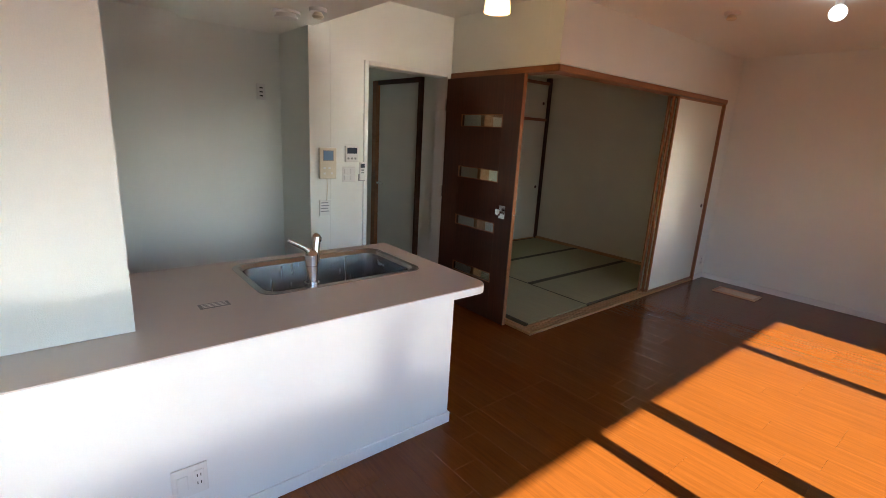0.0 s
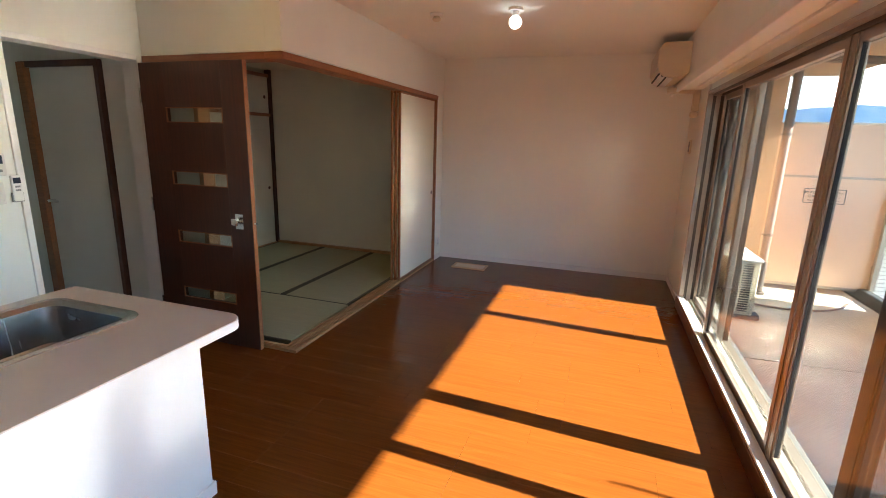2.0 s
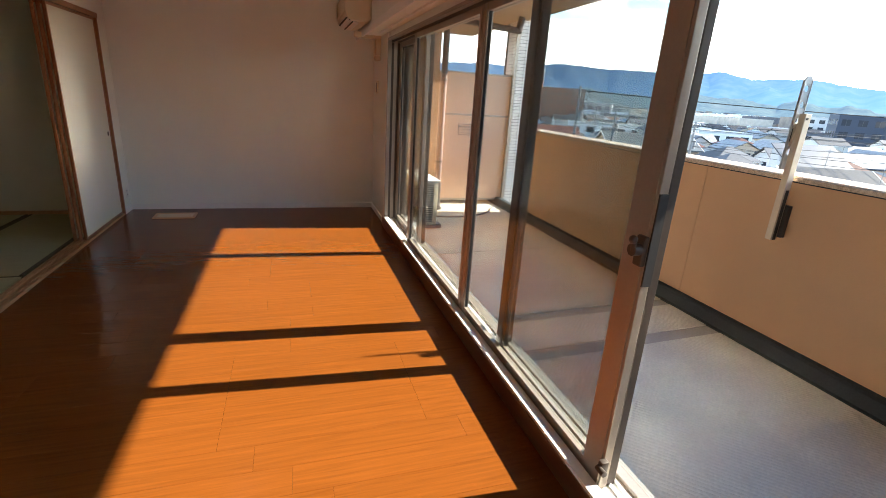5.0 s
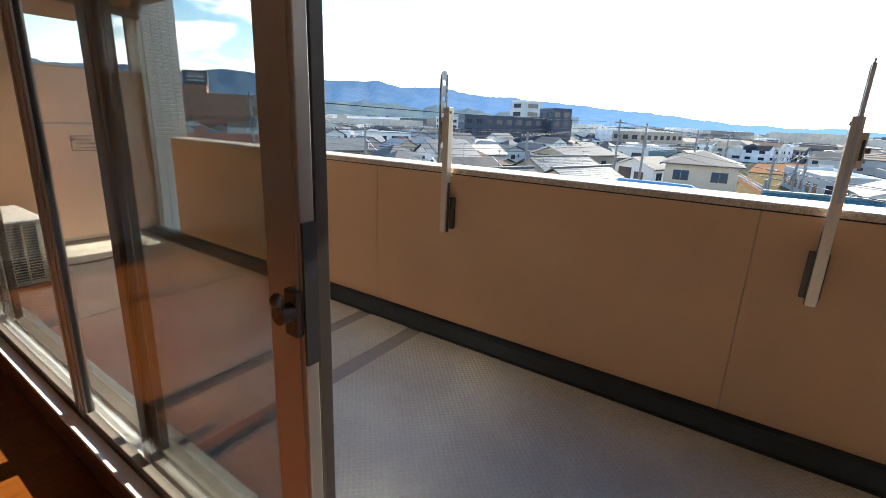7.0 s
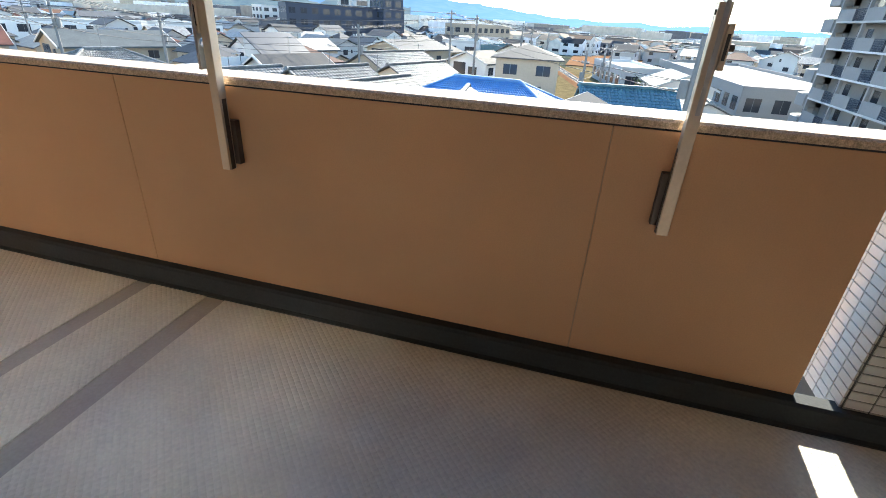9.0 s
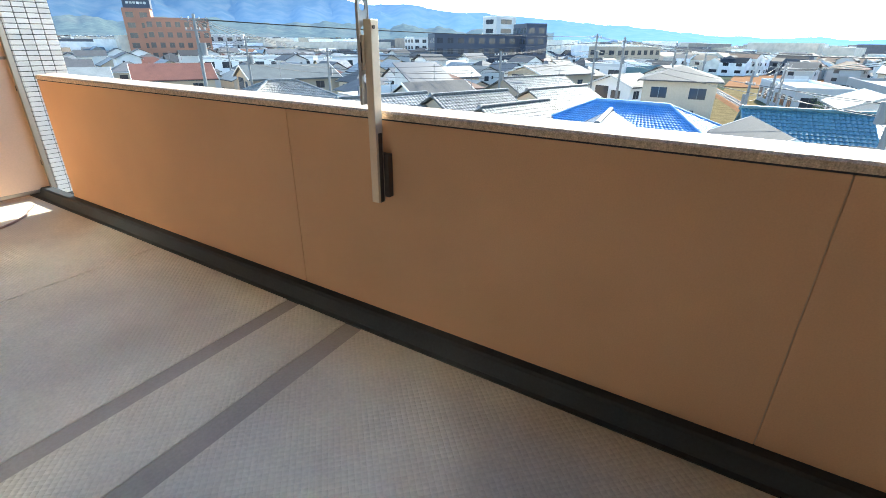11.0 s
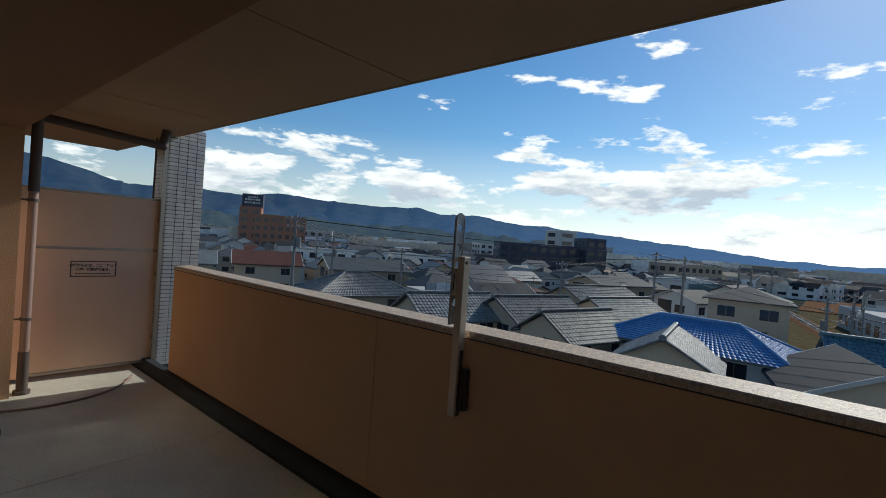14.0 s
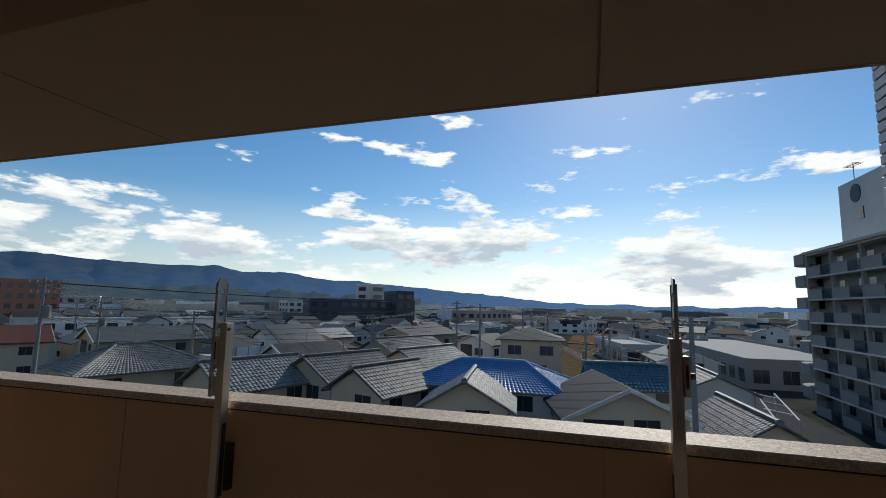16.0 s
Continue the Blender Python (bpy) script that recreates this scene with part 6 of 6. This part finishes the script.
canopy = thing("slatted_canopy", (57.0, 26.6, G), "dark slatted canopy on posts behind the houses", "canopy", "", -20)
for xx in (-4.6, 4.6):
    for yy in (-2.3, 2.3):
        bx("post", POLE_GREY, (xx - 0.08, yy - 0.08, 0, xx + 0.08, yy + 0.08, 4.7), canopy)
for yy in (-2.3, 2.3):
    bx("beam", NAVY, (-4.9, yy - 0.08, 4.55, 4.9, yy + 0.08, 4.8), canopy)
for k in range(12):
    bx("slat", NAVY, (-4.9 + k * 0.86, -2.7, 4.8, -4.5 + k * 0.86, 2.7, 4.92), canopy)
deck = thing("roof_terrace", (47.5, 35.2, G), "white flat-roofed annexe with a glazed terrace screen", "building", "", -20)
bx("wall", HOUSE_WHITE, (-3.0, -2.6, -0.3, 3.0, 2.6, 5.2), deck)
bx("roof_edge", HOUSE_WHITE, (-3.1, -2.7, 5.2, 3.1, 2.7, 5.4), deck)
for k in range(5):
    bx("screen_post", METAL_ROOF, (-3.02 + k * 1.5, -2.62, 5.4, -2.94 + k * 1.5, -2.54, 6.55), deck)
for k in range(4):
    bx("screen_panel", HOUSE_WHITE, (-2.94 + k * 1.5, -2.6, 5.5, -1.52 + k * 1.5, -2.56, 6.5), deck)

# ---- houses of the town beyond, one lot after another
PROTO = []
for k, (w, d, ev, rg, rm_, wm, kd) in enumerate(((9, 7.5, 5.4, 7.3, SLATE, HOUSE_WHITE, "gable"), (8, 7, 5.6, 7.4, SLATE, HOUSE_BEIGE, "hip"), (10, 8, 5.3, 7.2, KAWARA, HOUSE_BEIGE, "gable"), (9, 9, 5.5, 7.0, METAL_ROOF, HOUSE_WHITE, "gable"),
                                                  (11, 8, 5.3, 7.2, RED_ROOF, HOUSE_WHITE, "hip"), (8, 6.5, 7.6, 9.0, SLATE, HOUSE_WHITE, "gable"), (12, 8, 4.2, 5.6, METAL_ROOF, HOUSE_BEIGE, "gable"))):
    LB = ("white house with a dark slate gable roof", "beige house with a dark hip roof", "beige house with a grey tiled roof", "white house with a pale metal roof", "white house with a dull red roof", "narrow three-storey white house with a dark roof", "long low beige house with a pale roof")[k]
    PROTO.append(house(0, -400 - 30 * k, 0, w, d, ev, rg, rm_, wm, kd, False, LB, far=True))
for p in PROTO:
    p.scale = (0.82, 0.82, 0.9)
TAKEN = [(r_[0], r_[1], 5.6 if r_[3] < 11 else 9.0) for r_ in NEAR] + [(53.5, 30.2, 7), (62, 1.8, 8), (163, 79, 20), (150, 93, 16), (176, 65, 16), (168, 65, 10), (193, 93, 13), (118, 193, 16), (107, 200, 12), (95, 118, 16), (120, 108, 14), (205, 40, 18), (240, 150, 20), (330, 170, 34), (150, 210, 12),
                                                     (118, -36, 26), (90, -36, 20), (145, -36, 20), (120, -13.5, 14), (112, 11.5, 10), (128, 24, 12), (155, -19, 20), (125, -19, 18)]


def free_lot(x, y):
    if any((x - a) ** 2 + (y - b) ** 2 < (c + 4.6) ** 2 for a, b, c in TAKEN):
        return False
    if -32 < y < -18 and x < 200:
        return False
    if y <= -18 and x < 95:
        return False
    if -16 < y < 5 and x > 62 and x < 300:
        return False
    if abs(y + 4.4 - 0.21 * (x - 112)) < 10 and 60 < x < 330:
        return False
    if 43 < x < 53 and 8 < y < 165:
        return False
    return x > 28 - 0.02 * y


count = 0
for i in range(0, 30):
    for j in range(-12, 29):
        x, y = 44 + i * 11.2 + rng.uniform(-1.6, 1.6) + (j % 3), j * 11.2 + rng.uniform(-1.6, 1.6) - 0.115 * (i * 11.2)
        if math.hypot(x, y) > 232 or y < -0.42 * x - 4 or y > 5.2 * x:
            continue
        if not free_lot(x, y):
            continue
        copy_thing(PROTO[rng.choice((0, 0, 1, 1, 2, 3, 4, 5, 6, 2))], pose(x, y, G, 0, 0, -19 + rng.choice((0, 90, 180, 270)) + rng.uniform(-4, 4)))
        count += 1
for p in PROTO:
    for o in list(p.children_recursive) + [p]:
        bpy.data.objects.remove(o)

# the far part of the town: very many small roofs in one mesh
def mixed_paint(name, colors, rough=0.8):
    """One of several plain paints for each separate house of a joined mesh, with a little grain."""
    m = bpy.data.materials.new(name)
    m.use_nodes = True
    n, l = m.node_tree.nodes, m.node_tree.links
    b = n["Principled BSDF"]
    geo, cr = n.new("ShaderNodeNewGeometry"), n.new("ShaderNodeValToRGB")
    cr.color_ramp.interpolation = "CONSTANT"
    while len(cr.color_ramp.elements) < len(colors):
        cr.color_ramp.elements.new(0.5)
    for i, c in enumerate(colors):
        cr.color_ramp.elements[i].position = i / len(colors)
        cr.color_ramp.elements[i].color = (*c, 1)
    l.new(geo.outputs["Random Per Island"], cr.inputs[0])
    tc, no = n.new("ShaderNodeTexCoord"), n.new("ShaderNodeTexNoise")
    no.inputs["Scale"].default_value, no.inputs["Detail"].default_value = 0.5, 4
    l.new(tc.outputs["Object"], no.inputs[0])
    mr, hs = n.new("ShaderNodeMapRange"), n.new("ShaderNodeHueSaturation")
    mr.inputs["To Min"].default_value, mr.inputs["To Max"].default_value = 0.6, 1.4
    l.new(no.outputs[0], mr.inputs[0]); l.new(mr.outputs[0], hs.inputs["Value"]); l.new(cr.outputs[0], hs.inputs["Color"])
    l.new(hs.outputs[0], b.inputs["Base Color"])
    b.inputs["Roughness"].default_value, b.inputs["Specular IOR Level"].default_value = rough, 0.06
    return m


FAR_WALL = mixed_paint("far_house_wall", ((0.75, 0.73, 0.70), (0.42, 0.36, 0.28), (0.68, 0.64, 0.56), (0.25, 0.22, 0.19), (0.78, 0.77, 0.76), (0.52, 0.46, 0.38), (0.12, 0.12, 0.13)))
FAR_ROOF = mixed_paint("far_house_roof", ((0.035, 0.037, 0.042), (0.11, 0.115, 0.12), (0.05, 0.05, 0.055), (0.12, 0.07, 0.05), (0.30, 0.31, 0.32), (0.07, 0.075, 0.08), (0.05, 0.09, 0.13), (0.16, 0.13, 0.10), (0.025, 0.025, 0.03)))
verts, faces, mats_ = [], [], []
for k in range(7600):
    rr = 228 + 1560 * rng.random() ** 1.25
    az = rng.uniform(-30, 84)
    x, y = rr * math.cos(radians(az)), rr * math.sin(radians(az))
    w, d, h, rg = rng.uniform(7, 13), rng.uniform(6, 9), rng.uniform(4.5, 6.5), rng.uniform(1.2, 2.0)
    if rng.random() < 0.05:
        w, d, h, rg = rng.uniform(18, 40), rng.uniform(10, 16), rng.uniform(7, 13), 0.05
    a = radians(-19 + 90 * rng.randint(0, 1) + rng.uniform(-6, 6))
    ca, sa = math.cos(a), math.sin(a)
    base = len(verts)
    gz = G + max(0, (rr - 900)) * 0.012 * max(0, min(1, (az - 10) / 40))
    for lx, ly, lz in ((-w / 2, -d / 2, 0), (w / 2, -d / 2, 0), (w / 2, d / 2, 0), (-w / 2, d / 2, 0), (-w / 2, -d / 2, h), (w / 2, -d / 2, h), (w / 2, d / 2, h), (-w / 2, d / 2, h), (-w / 2, 0, h + rg), (w / 2, 0, h + rg)):
        verts.append((x + lx * ca - ly * sa, y + lx * sa + ly * ca, gz + lz))
    wall_i, roof_i = 0, 1
    for f, mi in (((0, 1, 5, 4), wall_i), ((1, 2, 6, 9, 5), wall_i), ((2, 3, 7, 6), wall_i), ((3, 0, 4, 8, 7), wall_i), ((4, 5, 9, 8), roof_i), ((6, 7, 8, 9), roof_i)):
        faces.append([base + q for q in f]); mats_.append(mi)
    if rr < 800:
        # dark windows, two floors on each of the two sides turned to the balcony
        for side, sg in (("x", -1 if ca > 0 else 1), ("y", -1 if sa < 0.3 else 1), ("y", 1)):
            span = d if side == "x" else w
            cnt = max(1, int(span / 3.4))
            for c_ in range(cnt):
                for fl in (1.1, 3.6):
                    if rng.random() < 0.25:
                        continue
                    u0 = -span / 2 + (c_ + 0.25) * span / cnt
                    u1 = u0 + 0.45 * span / cnt
                    b2 = len(verts)
                    for u, z_ in ((u0, fl), (u1, fl), (u1, fl + 1.1), (u0, fl + 1.1)):
                        lx, ly = (sg * (w / 2 + 0.06), u) if side == "x" else (u, sg * (d / 2 + 0.06))
                        verts.append((x + lx * ca - ly * sa, y + lx * sa + ly * ca, gz + z_))
                    faces.append([b2, b2 + 1, b2 + 2, b2 + 3]); mats_.append(2)
me = bpy.data.meshes.new("far_town")
me.from_pydata(verts, [], faces)
for m_ in (FAR_WALL, FAR_ROOF, WINDOW_DARK):
    me.materials.append(m_)
me.polygons.foreach_set("material_index", mats_)
tagged(new("far_town", me), "distant town of small houses", "town", "", "stuff")

# trees and scrub among the houses: clumps of small leaves on trunks
def leaf_clump(bm, c, r, n):
    for _ in range(n):
        v = Vector((rng.gauss(0, 1), rng.gauss(0, 1), rng.gauss(0, 0.8))).normalized() * r * rng.uniform(0.55, 1.05)
        p = Vector(c) + v
        s = rng.uniform(0.12, 0.26) * r * 0.5
        q = Euler((rng.uniform(0, 3), rng.uniform(0, 3), rng.uniform(0, 3))).to_matrix()
        vs = [bm.verts.new(p + q @ Vector(k) * s) for k in ((-1, -0.5, 0), (1, -0.5, 0), (1, 0.6, 0.2), (-1, 0.6, -0.2))]
        bm.faces.new(vs)


def tree(x, y, h):
    t = thing("tree", (x, y, G), "dark green garden tree among the houses", "tree", "garden trees")
    bm = bmesh.new(); tube(bm, (0, 0, -0.2), (0, 0, h * 0.6), 0.18, 8, 0.08)
    for k in range(5):
        a = k * 1.3
        tube(bm, (0, 0, h * (0.35 + 0.06 * k)), (math.cos(a) * h * 0.22, math.sin(a) * h * 0.22, h * (0.55 + 0.06 * k)), 0.06, 6, 0.03)
    part("trunk", bm, BRICK_RED, t)
    bm = bmesh.new()
    for k in range(9):
        leaf_clump(bm, (rng.uniform(-0.22, 0.22) * h, rng.uniform(-0.22, 0.22) * h, h * rng.uniform(0.45, 0.92)), h * rng.uniform(0.13, 0.2), 70)
    part("crown", bm, LEAF, t)
    return t


t0 = tree(62.0, -19.0, 4.0)
for x, y in ((88, -15.0), (95, -14.6), (72, 12.5), (57.5, 8.0), (140, 30), (260, -20), (266, -26), (272, -18), (280, -24), (150, 120), (90, 140)):
    copy_thing(t0, pose(x, y, G, 0, 0, rng.uniform(0, 360)))

# hills behind the town
HILL = bpy.data.materials.new("wooded_hill_haze_glow")
HILL.use_nodes = True
hn, hl = HILL.node_tree.nodes, HILL.node_tree.links
hb = hn["Principled BSDF"]
hno = hn.new("ShaderNodeTexNoise"); hno.inputs["Scale"].default_value = 0.011; hno.inputs["Detail"].default_value = 8
htc = hn.new("ShaderNodeTexCoord"); hl.new(htc.outputs["Object"], hno.inputs[0])
hr = hn.new("ShaderNodeValToRGB")
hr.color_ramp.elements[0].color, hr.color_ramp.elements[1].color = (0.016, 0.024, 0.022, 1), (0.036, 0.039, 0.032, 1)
hr.color_ramp.elements[0].position, hr.color_ramp.elements[1].position = 0.4, 0.62
hl.new(hno.outputs[0], hr.inputs[0]); hl.new(hr.outputs[0], hb.inputs["Base Color"])
hb.inputs["Roughness"].default_value = 1.0
hb.inputs["Specular IOR Level"].default_value = 0.0
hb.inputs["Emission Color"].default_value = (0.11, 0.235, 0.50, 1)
# blue emission stands in for haze, stronger towards the range's southern end
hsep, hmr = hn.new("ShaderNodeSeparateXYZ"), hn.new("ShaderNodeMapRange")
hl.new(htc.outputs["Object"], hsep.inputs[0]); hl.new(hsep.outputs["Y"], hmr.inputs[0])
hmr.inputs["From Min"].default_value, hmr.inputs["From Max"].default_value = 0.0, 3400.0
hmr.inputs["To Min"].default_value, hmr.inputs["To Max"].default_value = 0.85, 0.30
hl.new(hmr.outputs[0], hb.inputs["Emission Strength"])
SKYLINE = ((-40, 0.35), (-20, 0.45), (-5, 0.5), (3, 0.65), (11, 1.4), (16.4, 1.85), (22, 2.3), (26.6, 2.7), (32.6, 3.05), (37, 3.6), (40.6, 3.35), (43.2, 4.0), (48, 3.95), (54.6, 3.95), (60, 4.45), (63.8, 3.7), (68, 4.0), (75, 3.6), (77, 4.4), (80, 5.2), (90, 6.0), (110, 5.0))
az_, el_ = [p[0] for p in SKYLINE], [p[1] for p in SKYLINE]


def ridge_line(name, dist, depth, factor, jag, a0, a1, seed, material):
    bm = bmesh.new()
    prev = None
    n, rows = 260, 10
    for i in range(n + 1):
        az = a0 + (a1 - a0) * i / n
        top = dist * math.tan(radians(float(np.interp(az, az_, el_)) * factor)) + jag * dist * 0.001 * (noise.noise((az * 0.35, seed, 0)) * 2.2 + noise.noise((az * 1.3, seed, 1)))
        col = []
        for k in range(rows + 1):
            v = k / rows
            rr = dist - depth * (1 - v)
            hgt = max(0.0, top) * (v ** 1.3) * (1 + (0.35 * noise.noise((az * 0.6, v * 3, seed)) if 0 < v < 1 else 0))
            col.append(bm.verts.new((rr * math.cos(radians(az)), rr * math.sin(radians(az)), (G - 4 if k == 0 else 1.5 + hgt - 11 * (1 - v)))))
        if prev:
            for k in range(rows):
                bm.faces.new((prev[k], prev[k + 1], col[k + 1], col[k]))
        prev = col
    bmesh.ops.recalc_face_normals(bm, faces=bm.faces)
    ob = finish(name, bm, material, True)
    return tagged(ob, "wooded hills behind the town, their haze painted as a blue glow", "", "", "structure")


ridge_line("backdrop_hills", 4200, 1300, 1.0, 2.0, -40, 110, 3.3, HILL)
FOOTHILL = mat("wooded_foothill_haze_glow", (0.040, 0.050, 0.036), 1.0, 0.6, 0.012, 0, fine=0.05, dirt=(0.075, 0.065, 0.045), spec=0.0)
# bluish emission paints haze over the foothills
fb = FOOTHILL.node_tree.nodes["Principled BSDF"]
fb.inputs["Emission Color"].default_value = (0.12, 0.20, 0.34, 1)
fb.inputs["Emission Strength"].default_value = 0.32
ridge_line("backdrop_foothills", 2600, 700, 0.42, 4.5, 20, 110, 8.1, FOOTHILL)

# ---------------------------------------------------------------- pieces: column tiles and floor planks
def tile_mesh(w, h, t):
    bm = bmesh.new(); box(bm, -w / 2, 0, -h / 2, w / 2, t, h / 2, bevel=0.0025, seg=1)
    me_ = bpy.data.meshes.new("tile"); bm.to_mesh(me_); bm.free(); me_.materials.append(TILE)
    return me_


TW, TH = 0.095, 0.045
tile_me = tile_mesh(TW - 0.006, TH - 0.006, 0.008)
for c, d, face_y in ((col_far, 0.47, 0.0), (col_near, 0.96, 0.96)):
    batch = []
    for r_ in range(60):
        z = -0.05 + (r_ + 0.5) * TH
        # face towards the deck
        for k in range(int(d / TW)):
            batch.append((Matrix.Translation((-0.0, (k + 0.5) * TW, z)) @ Matrix.Rotation(radians(-90), 4, "Z"), z, k))
        for k in range(4):
            y = -0.002 if face_y == 0.0 else d + 0.002
            batch.append((Matrix.Translation((0.004 + (k + 0.5) * TW, y, z)) @ Matrix.Rotation(0 if face_y == 0 else math.pi, 4, "Z"), z, 20 + k))
    near = [b for b in batch if b[2] >= 20 and b[1] > 0.9] + [b for b in batch if b[2] < 2 and b[1] < 1.3]
    near = near[:290]
    for m_, z, k in near:
        o = new("tile", tile_me)
        o.parent = c
        o.matrix_local = m_
    rest = [b for b in batch if b not in near]
    bm = bmesh.new()
    for m_, z, k in rest:
        vs = [Vector((sx * (TW - 0.006) / 2, yy, sz * (TH - 0.006) / 2)) for yy in (0.0, 0.008) for sx, sz in ((-1, -1), (1, -1), (1, 1), (-1, 1))]
        q = [bm.verts.new(m_ @ v) for v in vs]
        for f in ((0, 1, 2, 3), (0, 1, 5, 4), (1, 2, 6, 5), (2, 3, 7, 6), (3, 0, 4, 7)):
            bm.faces.new([q[i] for i in f])
    bmesh.ops.recalc_face_normals(bm, faces=bm.faces)
    tagged(part("tile_field", bm, TILE, c), kind="stuff")

PLW, PLL = 0.15, 0.91
bm = bmesh.new(); box(bm, 0.0003, 0.0003, -0.012, PLL - 0.0003, PLW - 0.0003, 0.0, bevel=0.0006, seg=1)
plank_me = bpy.data.meshes.new("plank"); bm.to_mesh(plank_me); bm.free(); plank_me.materials.append(PLANK)
floor_ob = bpy.data.objects["floor"]
prng = random.Random(3)
row = 0
y = -PLW
while y > -7.2:
    x1 = -0.002 - prng.choice((0.0, 0.3, 0.15, 0.45))
    first = True
    limit = -4.05 if -4.45 < y < -3.2 else (-2.80 if y > -3.2 else -2.31)
    x = x1
    if x1 < -0.02:
        w = -0.002 - x1
        o = new("plank", plank_me); o.parent = floor_ob; o.scale = (w / PLL, 1, 1); o.location = (x1, y, 0)
    while x > limit:
        w = min(PLL, x - limit + 0.02)
        o = new("plank", plank_me); o.parent = floor_ob; o.scale = (w / PLL, 1, 1); o.location = (x - w, y, 0)
        x -= PLL
    y -= PLW
